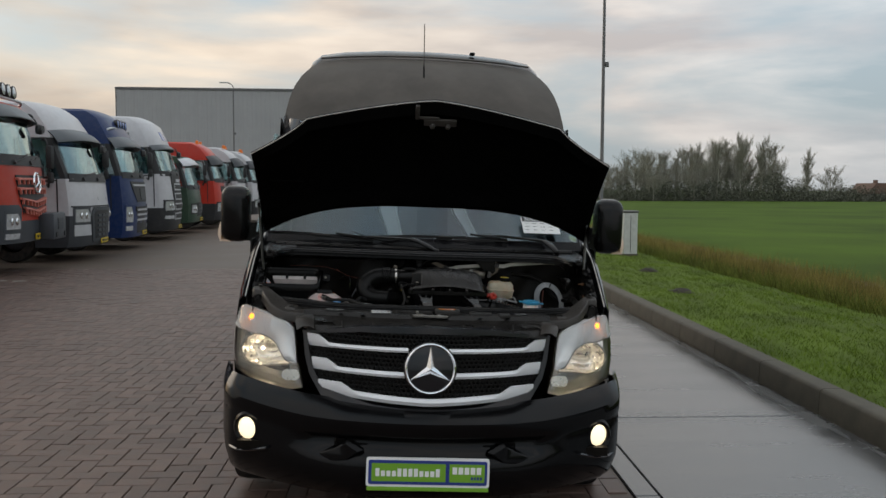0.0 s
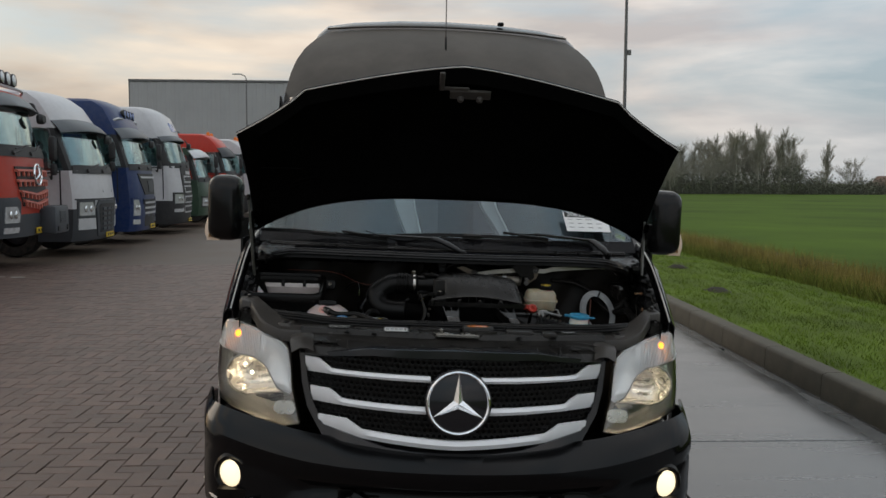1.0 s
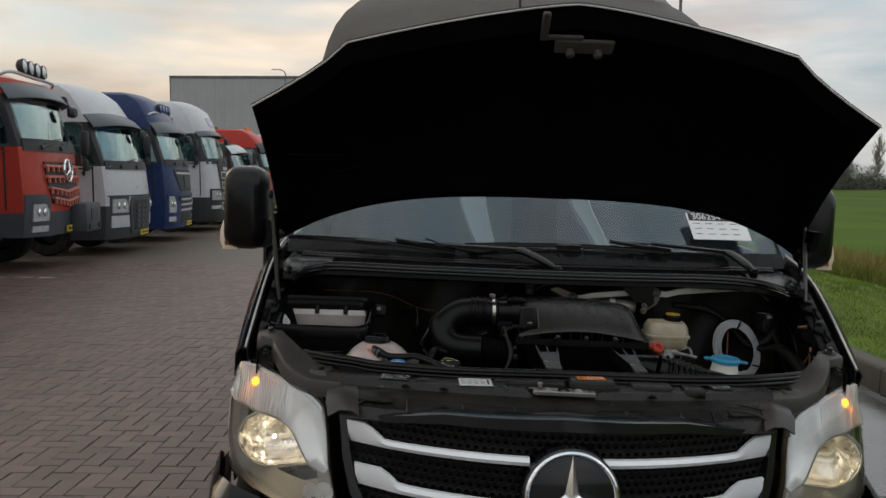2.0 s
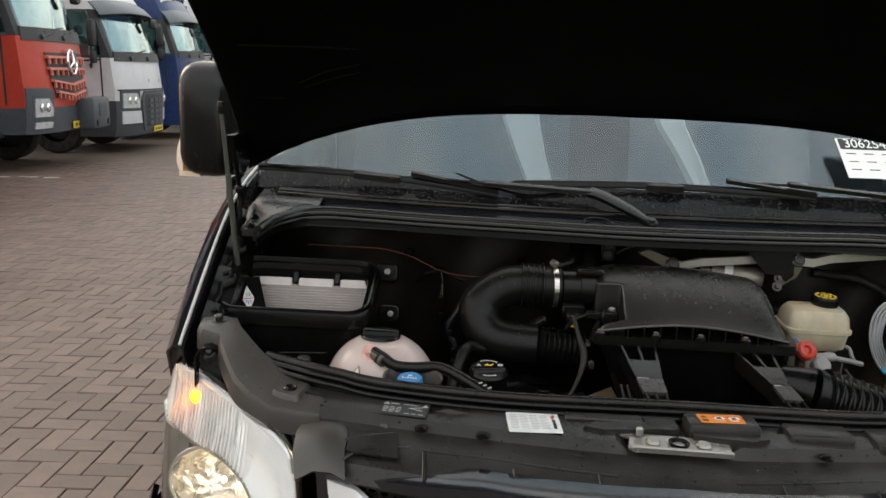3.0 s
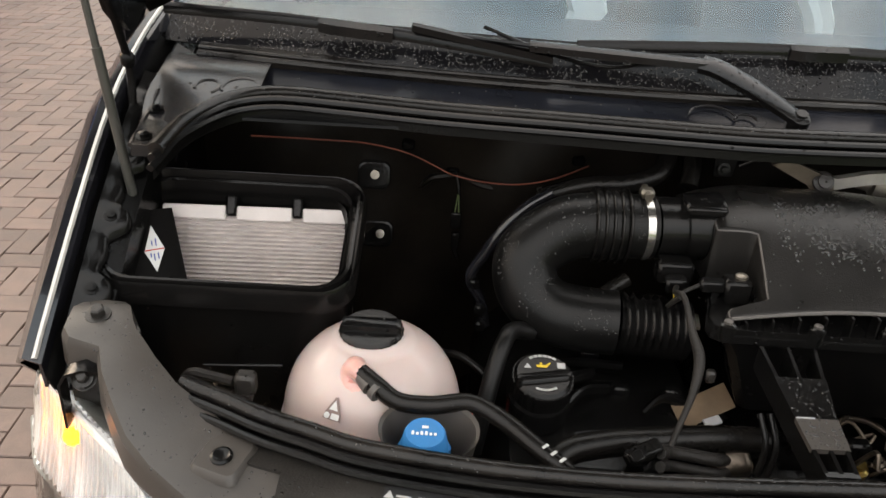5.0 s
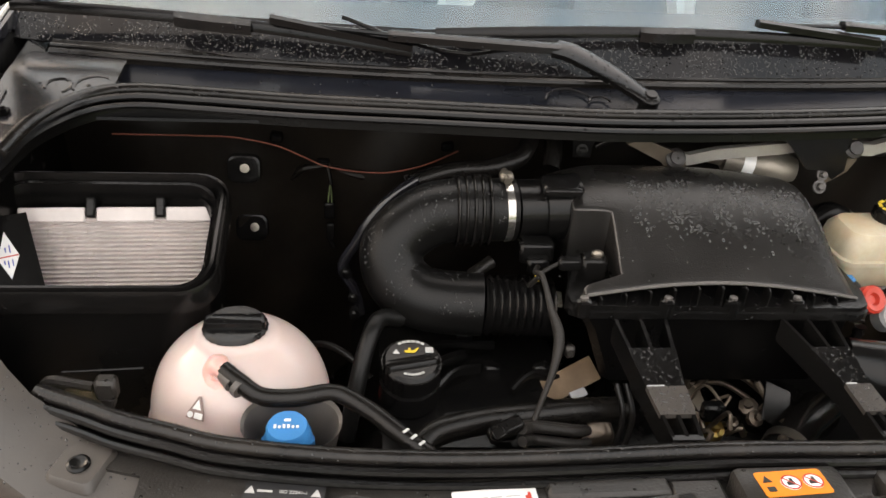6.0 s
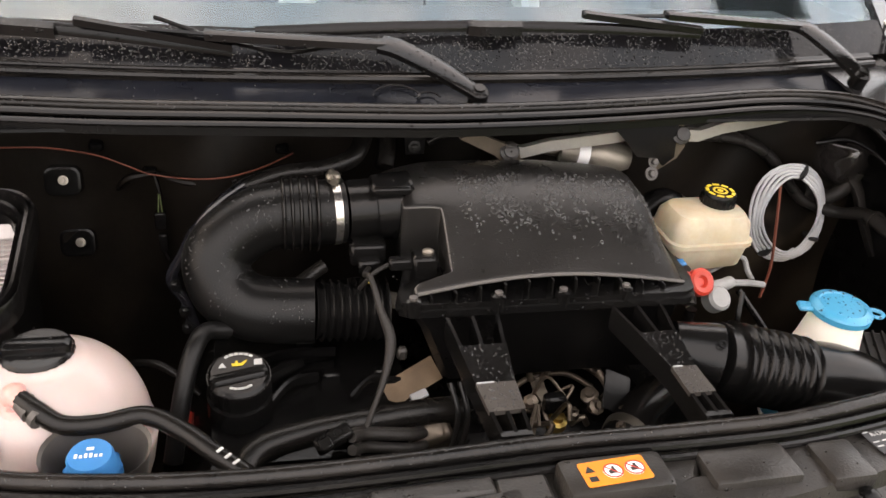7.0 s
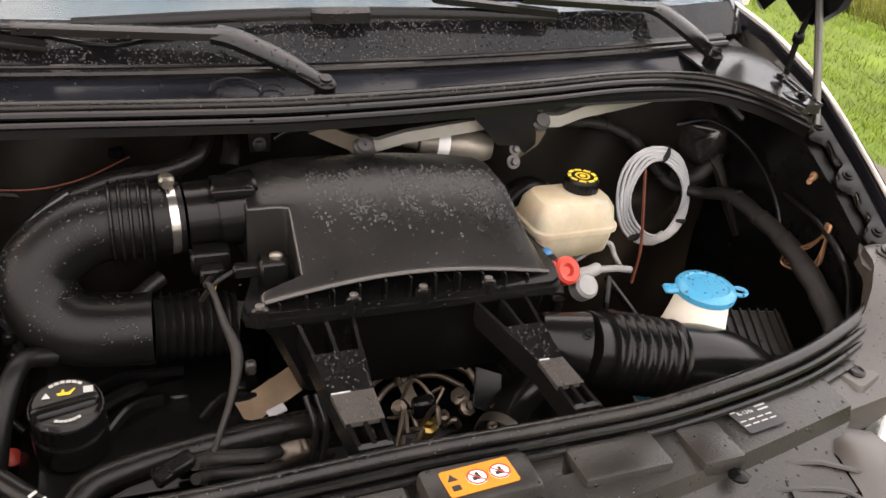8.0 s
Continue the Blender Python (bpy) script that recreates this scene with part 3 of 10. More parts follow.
def blades(name, n, place, height, width, material, label, lean=0.5, seed=1):
    """Many thin upright blades in one mesh."""
    g = np.random.default_rng(seed)
    p = place(g, n)
    h = height * g.uniform(0.5, 1.3, n)
    a = g.uniform(0, 2 * np.pi, n)
    d = np.c_[np.cos(a), np.sin(a), np.zeros(n)] * (width / 2)
    tip = p + np.c_[g.normal(0, lean, n) * h, g.normal(0, lean, n) * h, h]
    v = np.empty((n * 3, 3))
    v[0::3], v[1::3], v[2::3] = p - d, p + d, tip
    me = bpy.data.meshes.new(name)
    me.from_pydata(v.tolist(), [], np.arange(n * 3).reshape(n, 3).tolist())
    me.materials.append(material)
    return tagged(new(name, me), label, "grass", "", "stuff")


def on_verge(g, n):
    x = 3.38 + 2.6 * g.random(n)
    y = 2.5 + 22 * g.random(n) ** 1.6
    return np.c_[x, y, 0.158 - 0.075 * np.clip((x - 3.6) / 2.3, 0, 1)]


def on_ditch(g, n):
    x = 6.05 + 2.6 * g.beta(1.7, 2.4, n)
    y = 1.0 + 60 * g.random(n) ** 1.7
    return np.c_[x, y, np.where(x < 6.9, -0.15, np.where(x < 7.6, -0.10, -0.16))]


blades("grass", 90000, on_verge, 0.045, 0.007, M_GRASS, "short green verge grass", 0.6, 1)
def on_bank(g, n):
    x = 5.8 + 0.9 * g.beta(2, 2, n)
    return np.c_[x, 1.0 + 60 * g.random(n) ** 1.7, np.where(x < 6.3, 0.06, -0.10)]


M_BANK = mat("rough_bank_grass", (0.105, 0.125, 0.022), 0.8, var=0.5, scale=1.0, rand=0.4, spec=0.2)
M_MUD = mat("bare_field_edge", (0.105, 0.070, 0.038), 0.95, var=0.45, scale=1.6, bump=1.0, bscale=14)
blades("bank_grass", 26000, on_bank, 0.24, 0.012, M_BANK, "rough green grass on the ditch bank", 0.4, 6)
bm = B()
rnd = random.Random(12)
loft(bm, [[(x + rnd.uniform(-0.25, 0.25), y, z) for x, z in ((7.75, -0.035), (8.2, -0.075), (8.7, -0.15), (9.3, -0.20))] for y in [0.8 * k for k in range(90)]], False)
tagged(part("field_edge", fix(bm), M_MUD, None, "strip of bare brown soil beside the ditch", 60), "", "ground", "", "structure")
blades("reeds", 62000, on_ditch, 0.36, 0.013, M_REED, "dry brown reeds along the ditch", 0.22, 2)
for x, y, r in ((4.2, 11.9, 0.16), (4.65, 15.0, 0.14)):
    bm = B()
    rnd = random.Random(int(x * 10))
    loft(bm, [[(x + r * f * math.cos(a) * rnd.uniform(0.8, 1.2), y + r * f * math.sin(a) * rnd.uniform(0.8, 1.2), 0.135 + h * rnd.uniform(0.8, 1.2)) for a in (2 * math.pi * k / 14 for k in range(14))] for f, h in ((1.3, 0.0), (1.0, 0.025), (0.6, 0.05), (0.15, 0.06))])
    tagged(part("molehill", fix(bm), M_SOIL, None, "dark crumbly molehill on the verge"), "", "molehill", "molehills on the verge")

# service cabinet on the verge
cab = thing("utility_cabinet", "pale grey service cabinet with a darker lid", "cabinet", pose(5.33, 18.9, 0.11))
bm = B()
box(bm, (-0.12, -0.15, 0.04), (0.20, 0.15, 0.98), 0.012)
body = part("cabinet_body", fix(bm), M_CAB, cab)
bm = B()
box(bm, (-0.14, -0.17, 0.98), (0.22, 0.17, 1.03), 0.015)
part("cabinet_lid", fix(bm), M_POLE, cab)
bm = B()
box(bm, (-0.13, -0.16, -0.05), (0.21, 0.16, 0.05), 0.006)
part("cabinet_plinth", fix(bm), M_KERB, cab)
bm = B()
box(bm, (0.035, -0.156, 0.10), (0.042, -0.149, 0.92))
part("door_seam", bm, BLACKPR, body)


# street lamps
def street_lamp(m, h, arm, label):
    t = thing("street_lamp", label, "street lamp", m)
    bm = B()
    lathe(bm, [(0.085, 0), (0.085, 1.0), (0.06, 1.1), (0.05, h * 0.6), (0.038, h)], None, 12)
    part("pole", fix(bm), M_POLE, t)
    bm = B()
    tube(bm, curve([(0, 0, h - 0.05), (-arm * 0.3, 0, h + 0.15), (-arm, 0, h + 0.25)], 4), 0.03, 8)
    part("lamp_arm", fix(bm), M_POLE, t)
    bm = B()
    loft(bm, [[(-arm - 0.05 + x, y, h + 0.25 + z) for y, z in ((-w, 0), (-w * 0.7, 0.07), (w * 0.7, 0.07), (w, 0))] for x, w in ((0.1, 0.06), (-0.1, 0.12), (-0.45, 0.12), (-0.55, 0.05))])
    part("lamp_head", fix(bm), M_CAB, t)
    bm = B()
    box(bm, (0.05, -0.05, 5.4), (0.16, 0.05, 5.55), 0.01)
    part("pole_box", fix(bm), M_POLE, t)


street_lamp(pose(6.45, 26.0, 0.0), 9.0, 1.2, "dark slim street lamp on the verge")
street_lamp(pose(-11.6, 60.0, 0.0, 0, 0, 0), 8.75, 0.35, "street lamp before the warehouse")

# warehouse with profiled cladding
hall = thing("warehouse", "large flat-roofed grey profiled-steel warehouse", "building", pose(-25.2, 76.5, 0, 0, 0, 1.5))
bm = B()
pts = []
x = 0.0
while x < 28:
    pts += [(x, 0.0), (x + 0.32, 0.0), (x + 0.40, 0.03), (x + 0.72, 0.03)]
    x += 0.80
loft(bm, [[(a, b, z) for a, b in pts] for z in (0, 10.45)], False)
part("front_wall", fix(bm), M_CLAD, hall, "", 20)
bm = B()
box(bm, (0.0, 0.10, 0), (28, 30, 10.4))
part("building_core", bm, M_CLAD, hall)
bm = B()
box(bm, (-0.08, -0.05, 10.40), (28.1, 0.3, 10.62), 0.02)
box(bm, (-0.08, 0.0, 0.0), (0.06, 0.3, 10.5), 0.02)
part("roof_trim", fix(bm), M_POLE, hall)


# bare winter trees
def tree(seed, h, spread, up=0.55):
    """A trunk and crown of ever thinner bare branches."""
    r = random.Random(seed)
    trunk, crown = B(), B()
    line = [Vector((0, 0, 0))]
    for k in range(6):
        line.append(line[-1] + Vector((r.uniform(-0.03, 0.03) * h, r.uniform(-0.03, 0.03) * h, h * 0.15)))
    tube(trunk, line, [h * 0.018 * (1 - k / 7.5) for k in range(7)], 7)

    def grow(p, d, length, rad, level):
        pts, q = [p], p
        for k in range(3):
            d = (d + Vector((r.uniform(-0.25, 0.25), r.uniform(-0.25, 0.25), r.uniform(-0.02, 0.30) * up))).normalized()
            q = q + d * length / 3
            pts.append(q)
        tube(crown, pts, [rad, rad * 0.8, rad * 0.6, rad * 0.35], 3, False)
        if level < 3:
            for k in range(5 if level < 2 else 6):
                s = pts[1 + k % 3]
                nd = (d + Vector((r.uniform(-1, 1), r.uniform(-1, 1), r.uniform(-0.3, 0.8))) * 0.8).normalized()
                grow(s, nd, length * r.uniform(0.45, 0.7), max(rad * 0.55, 0.013), level + 1)

    for k in range(20):
        f = r.uniform(0.18, 0.98)
        p = line[0].lerp(line[-1], f)
        a = r.uniform(0, 6.283)
        d = Vector((math.cos(a), math.sin(a), up * 2 * r.uniform(0.6, 1.3))).normalized()
        grow(p, d, h * spread * r.uniform(0.6, 1.1) * (1.15 - 0.6 * f), h * 0.006, 0)
    return trunk, crown


kinds = []
for seed, h, spread, up in ((1, 12.0, 0.26, 1.2), (2, 9.0, 0.42, 0.4), (3, 11.0, 0.34, 0.8)):
    t = thing("tree", "bare winter tree beyond the field", "tree", pose(0, 0, -60), "trees beyond the field")
    a, b = tree(seed, h, spread, up)
    part("trunk", fix(a), M_BARK, t)
    part("crown", b, M_BARK, t, "", 0)
    kinds.append(t)
TREES = [(43, 150, 1, .95), (47, 155, 1, .95), (51, 158, 2, .8), (55.0, 152, 0, .85), (58, 150, 2, .95), (60, 156, 0, .92), (62.3, 150, 0, 1.0), (64.5, 153, 2, 1.0), (66.5, 150, 0, .95), (69, 152, 2, .9), (71.5, 156, 1, .8), (75, 150, 0, .78), (79.5, 150, 1, .66), (49, 165, 2, .8), (57, 165, 2, .9), (67, 162, 2, .9), (73, 165, 2, .8), (84, 170, 1, .5), (61, 160, 2, .95), (64, 160, 0, .97), (53, 148, 1, .7), (45, 146, 1, .6)]
rnd = random.Random(7)
TREES += [(x + rnd.uniform(-1.6, 1.6), y + rnd.uniform(3, 14), rnd.randrange(3), s * rnd.uniform(0.72, 0.95)) for x, y, k, s in TREES[:17]] + [(rnd.uniform(36, 58), rnd.uniform(150, 170), 1, rnd.uniform(0.5, 0.75)) for _ in range(10)]
for n, (x, y, k, s) in enumerate(TREES):
    m = pose(x, y, -0.5, 0, 0, rnd.uniform(0, 360)) @ Matrix.Diagonal((s, s, s, 1))
    c = copy_thing(kinds[k], m)
for t in kinds:
    for o in list(t.children_recursive) + [t]:
        bpy.data.objects.remove(o)
# low hedge of many small clumps at the far edge of the field
g = np.random.default_rng(5)
n = 130000
px = g.uniform(30, 92, n)
top = 1.9 + 0.5 * np.sin(px * 0.5) * np.sin(px * 0.21) + 1.5 * np.exp(-((px - 56) / 11) ** 2) + 2.4 * np.exp(-((px - 69) / 4) ** 2)
c = np.c_[px, g.uniform(146, 158, n), -0.5 + g.random(n) ** 1.5 * np.clip(top + g.uniform(-0.7, 1.0, n), 0.8, 8)]
s = g.uniform(0.03, 0.13, n)
tri = g.normal(0, 1, (n, 3, 3)) * s[:, None, None] + c[:, None, :]
me = bpy.data.meshes.new("hedge")
me.from_pydata(tri.reshape(-1, 3).tolist(), [], np.arange(n * 3).reshape(n, 3).tolist())
me.materials.append(M_HEDGE)
tagged(new("hedge", me), "dense winter undergrowth below the trees", "hedge", "", "stuff")
# farmhouse at the far end
M_TILE = mat("farm_roof_tiles", (0.14, 0.085, 0.065), 0.8, var=0.2, scale=1)
house = thing("farmhouse", "small far farmhouse with a brown roof and pale gable", "house", pose(90, 152, -0.9))
bm = B()
prism(bm, [(-4, 0), (4.5, 0), (4.5, 2.0), (-4, 2.0)], -3, 3, "y")
part("wall", fix(bm), M_CAB, house)
bm = B()
prism(bm, [(-4.4, 1.9), (4.9, 1.9), (3.2, 3.9), (-2.6, 3.9)], -3.4, 3.4, "y")
rf = part("roof", fix(bm), M_TILE, house)
bm = B()
box(bm, (-1.2, -0.3, 3.8), (-0.6, 0.3, 4.5))
part("chimney", bm, M_TILE, rf)
bm = B()
for x in (-2.5, 0.2, 2.6):
    box(bm, (x, -3.03, 0.7), (x + 0.9, -2.99, 1.6))
pieces("window", bm, BLACKPR, house)
# worn white parking mark
mark = tagged(thing("parking_mark", "worn white painted mark on the pavers", "road marking"), "", "", "", "structure")
rnd = random.Random(17)
for k in range(9):
    x0 = -9.3 + 0.36 * k + rnd.uniform(-0.05, 0.05)
    y0, half, deep = 14.86 + rnd.uniform(-0.05, 0.06), rnd.uniform(0.10, 0.17), rnd.uniform(0.03, 0.07)
    bm = B()
    prism(bm, [(x0 + half * math.cos(a) * rnd.uniform(0.75, 1.2), y0 + deep * math.sin(a) * rnd.uniform(0.7, 1.3)) for a in (6.2832 * j / 11 for j in range(11))], -0.012, 0.004, "z")
    part("paint_patch", fix(bm), M_LINE, mark, "", 0)

# ---- the van: its own frame has x across, y from the nose to the back, z up ----
van = thing("van", "black high-roof panel van with its bonnet raised and lamps lit", "van", pose(0.265, 3.8, 0, 0, 1.9, 0))


def mirrored(pts, s):
    return [(s * p[0], p[1], p[2]) for p in pts]


# sides, rear box and roof, in sections along the van
def ring(y, top, low, w):
    """Half-round body section: width w at the waist, roof height top."""
    half = [(w * 0.975, low), (w, low + 0.25), (w + 0.012, 0.95), (w, 1.30), (w * 0.955, 2.02), (w * 0.90, top - 0.20), (w * 0.84, top - 0.075), (w * 0.775, top - 0.022), (w * 0.60, top + 0.006), (w * 0.3, top + 0.028)]
    return [(x, y, z) for x, z in half] + [(0, y, top + 0.034)] + [(-x, y, z) for x, z in reversed(half)]


part("body_shell", sheet([ring(1.70, 1.92, 0.34, 0.945), ring(1.76, 2.00, 0.34, 0.945), ring(2.26, 2.41, 0.34, 0.945), ring(2.34, 2.505, 0.34, 0.945), ring(2.45, 2.552, 0.34, 0.945), ring(2.7, 2.58, 0.34, 0.945), ring(5.6, 2.60, 0.34, 0.945), ring(5.9, 2.57, 0.36, 0.93)], 0.02), PAINT, van, "gloss black body side and high roof")
bm = B()
prism(bm, [(x, z) for x, _, z in ring(5.88, 2.57, 0.36, 0.93)], 5.86, 5.9, "y")
part("rear_doors", fix(bm), PAINT, van)
# roof front edge lip
bm = B()
tube(bm, curve([(x * 0.72, 2.27 + 0.02 * x * x, 2.486 + 0.034 * (1 - x * x)) for x in (-1, -0.6, 0, 0.6, 1)], 6), 0.012, 6, flat=0.5)
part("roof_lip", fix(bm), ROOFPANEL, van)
# marker lamp on the roof
bm = B()
box(bm, (0.31, 2.38, 2.565), (0.35, 2.42, 2.588), 0.010, seg=2)
part("roof_lamp", fix(bm), PLASTIC, van)
# antenna
bm = B()
lathe(bm, [(0.03, 0), (0.028, 0.02), (0.012, 0.045), (0.008, 0.06)], pose(-0.015, 1.98, 2.285, -20, 0, 0), 16)
ant = part("antenna_base", fix(bm), PLASTIC, van)
bm = B()
tube(bm, [(-0.015, 2.0, 2.33), (-0.017, 2.02, 2.42)], 0.006, 8)
tube(bm, [(-0.017, 2.02, 2.42), (-0.022, 2.04, 2.70)], 0.003, 6)
part("antenna_rod", fix(bm), RUBBER, ant)

# windscreen: curved, leaning back
def screen(u, v):
    """Point of the windscreen: u from -1 to 1 across, v from 0 at its foot to 1 at its head."""
    x = u * (0.86 - 0.07 * v)
    return (x, 0.852 + 0.115 * (x / 0.86) ** 2 + 0.79 * v, 1.302 + 0.71 * v)


U = [i / 10 for i in range(-10, 11)]
part("windscreen", sheet([[screen(u, v / 8) for u in U] for v in range(9)], 0.005), GLASS, van, "windscreen beaded with rain", 60).visible_shadow = False
# black printed border at the foot of the glass
part("windscreen_border", sheet([[Vector(screen(u, v)) + Vector((0, -0.004, 0.004)) for u in U] for v in (-0.01, 0.02, 0.055)], 0.002), PAINT_WET, van, "black border wet with raindrops")
for s, nm in ((-1, "pillar"), (1, "pillar")):
    part(nm, sheet([[(s * (0.86 - 0.07 * v) * 1.0, screen(1, v)[1] - 0.004, screen(1, v)[2] + 0.006), (s * (0.905 - 0.055 * v), screen(1, v)[1] + 0.03, screen(1, v)[2] + 0.012), (s * (0.935 - 0.03 * v), screen(1, v)[1] + 0.11, screen(1, v)[2] - 0.01)] for v in [k / 8 for k in range(9)]], 0.012), PAINT, van)
# high-roof front panel between screen and roof
rows = []
for k in range(7):
    v = k / 6
    hw = 0.905 - 0.04 * v - 0.145 * v ** 3
    rows.append([(u * hw, 1.63 + 0.64 * v - 0.03 * math.sin(math.pi * v) + 0.17 * u ** 4 * (1 - 0.6 * v), 2.005 + 0.50 * v + 0.035 * math.sin(math.pi * v) - 0.03 * u * u) for u in U])
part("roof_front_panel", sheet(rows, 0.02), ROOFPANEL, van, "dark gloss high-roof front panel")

# front doors with windows
for s in (-1, 1):
    bm = B()
    prism(bm, [(1.02, 0.45), (1.55, 0.45), (2.1, 0.45), (2.1, 1.33), (1.03, 1.30)], s * 0.948, s * 0.958, "x")
    d = part("front_door", fix(bm), PAINT, van)
    bm = B()
    prism(bm, [(1.12, 1.34), (2.02, 1.36), (2.02, 1.90), (1.72, 1.92)], s * 0.925, s * 0.945, "x")
    part("side_window", fix(bm), CABGLASS, d)
    bm = B()
    box(bm, (s * 0.955, 1.85, 1.12), (s * 0.985, 2.02, 1.15), 0.01)
    part("door_handle", fix(bm), PLASTIC, d)

# cab interior behind the glass
bm = B()
prism(bm, [(1.03, 1.18), (0.99, 1.30), (1.30, 1.29), (1.36, 1.24), (1.40, 0.9), (1.03, 0.9)], -0.84, 0.84, "x")
part("dashboard", fix(bm), CABIN, van, "dark grey dashboard")
bm = B()
box(bm, (-0.90, 2.3, 0.4), (0.90, 2.34, 2.3), 0.01)
part("bulkhead", fix(bm), SEATCLOTH, van)
for x0, x1 in ((-0.72, -0.05), (0.18, 0.72)):
    bm = B()
    rows = [[(x0 + (x1 - x0) * u, 1.72 + 0.22 * v - 0.03 * math.sin(math.pi * u), 1.0 + 0.62 * v) for u in (0, 0.1, 0.3, 0.5, 0.7, 0.9, 1)] for v in (0, 0.3, 0.7, 1)]
    part("seat", sheet(rows, 0.12), SEATCLOTH, van, "grey cloth front seat")
# two pale upright strips behind the windscreen
for pale_line in (((-0.205, 1.24), (-0.189, 1.286), (-0.228, 1.37), (-0.263, 1.46), (-0.275, 1.53)), ((0.300, 1.24), (0.283, 1.297), (0.232, 1.38), (0.172, 1.467), (0.150, 1.53))):
    part("seat_bolster", sheet([[(x + w * (0.105 if pale_line[0][0] < 0 else 0.085) * (0.62 + 0.38 * (i / 3 if i < 3 else 1)), 1.40 + 0.012 * math.sin(math.pi * w), z) for w in (0, 0.5, 1)] for i, (x, z) in enumerate(pale_line)], 0.03), LINER, van, "pale grey upright strip behind the windscreen")

# sale sheet behind the glass
sheet_pose = frame_on((0.635, 1.010, 1.432), (0.10, -0.70, 0.70), (1, 0.14, 0))
bm = B()
box(bm, (-0.105, -0.060, -0.0015), (0.105, 0.060, 0.0), 0, sheet_pose)
card = part("price_sheet", bm, WHITE, van, "white printed sheet behind the windscreen")
bm = B()
for r in range(3):
    for k in range(4):
        box(bm, (-0.09 + k * 0.045, 0.012 - r * 0.024, 0.0), (-0.066 + k * 0.045, 0.0138 - r * 0.024, 0.001), 0, sheet_pose)
part("small_print", bm, BLACKPR, card)
bm = B()
box(bm, (-0.10, 0.026, 0.0), (0.10, 0.058, 0.001), 0, sheet_pose)
part("print_band", bm, BLACKPR, card)
letters("306254", 0.036, sheet_pose @ pose(-0.035, 0.042, 0.0015), WHITE, card)

# raised bonnet: rows run from the rear edge up to the leading edge
def bonnet(u, v, lift=0.0):
    ax = abs(u)
    rear = Vector((0.875 * u, 0.70 + 0.24 * ax ** 2.6, 1.516 - 0.173 * ax ** 3.1))
    lead = Vector((0.845 * u, 0.19 + 0.10 * min(1, ax / 0.69) ** 1.5 + 0.075 * max(0, (ax - 0.69) / 0.31), 2.005 - 0.095 * min(1, ax / 0.69) ** 1.3 - 0.165 * max(0, (ax - 0.69) / 0.31) ** 0.8))
    p = rear.lerp(lead, v)
    bow = 0.05 * math.sin(math.pi * v) * (1 - 0.4 * ax)
    n = Vector((0, 0.61, 0.79))
    return p + n * (bow + lift)


UB = [i / 16 for i in range(-16, 17)]
hood = part("bonnet", sheet([[bonnet(u, v / 8) for u in UB] for v in range(9)], -0.006), PAINT, van, "raised black bonnet", 50)
# thin pale tube: the sheen of the wet leading edge, put into colour
bm = B()
tube(bm, [bonnet(u, 1.0, -0.003) for u in UB], 0.0026, 6)
part("bonnet_edge", fix(bm), EDGE, hood, "pale strip painted as sheen on the wet leading edge")
# inner frame: proud borders, a sunk middle
rows = []
for k in range(17):
    v = k / 16
    row = []
    for u in UB:
        e = min(v / 0.10, (1 - v) / 0.14, (1 - abs(u)) / 0.10, 1.0)
        rib = 1.0 if abs(abs(u) - 0.42) < 0.04 and 0.1 < v < 0.9 else 0.0
        sunk = max(0.0, min(1.0, (e - 0.55) / 0.3)) * (1 - 0.7 * rib)
        row.append(bonnet(u * 0.992, 0.012 + 0.976 * v, -0.035 * min(1, e * 3 + 0.15) + 0.022 * sunk))
    rows.append(row)
part("bonnet_inner_panel", sheet(rows, 0.003), BONNET_IN, hood, "matt black inner panel", 50)
bm = B()
c = Vector(bonnet(0.0, 0.86, -0.04))
m = frame_on(c, (0, -0.61, -0.79))
box(bm, (-0.05, -0.03, 0.0), (0.10, 0.015, 0.012), 0.004, m)
box(bm, (-0.09, 0.01, 0.0), (-0.07, 0.10, 0.012), 0.004, m)
box(bm, (-0.09, 0.01, 0.0), (0.02, 0.028, 0.010), 0.004, m)
lathe(bm, [(0.012, 0.01), (0.012, 0.025), (0.006, 0.03)], m @ pose(-0.01, -0.02, 0), 12)
lathe(bm, [(0.012, 0.01), (0.012, 0.025), (0.006, 0.03)], m @ pose(0.06, -0.02, 0), 12)
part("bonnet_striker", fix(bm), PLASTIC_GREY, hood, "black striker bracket")
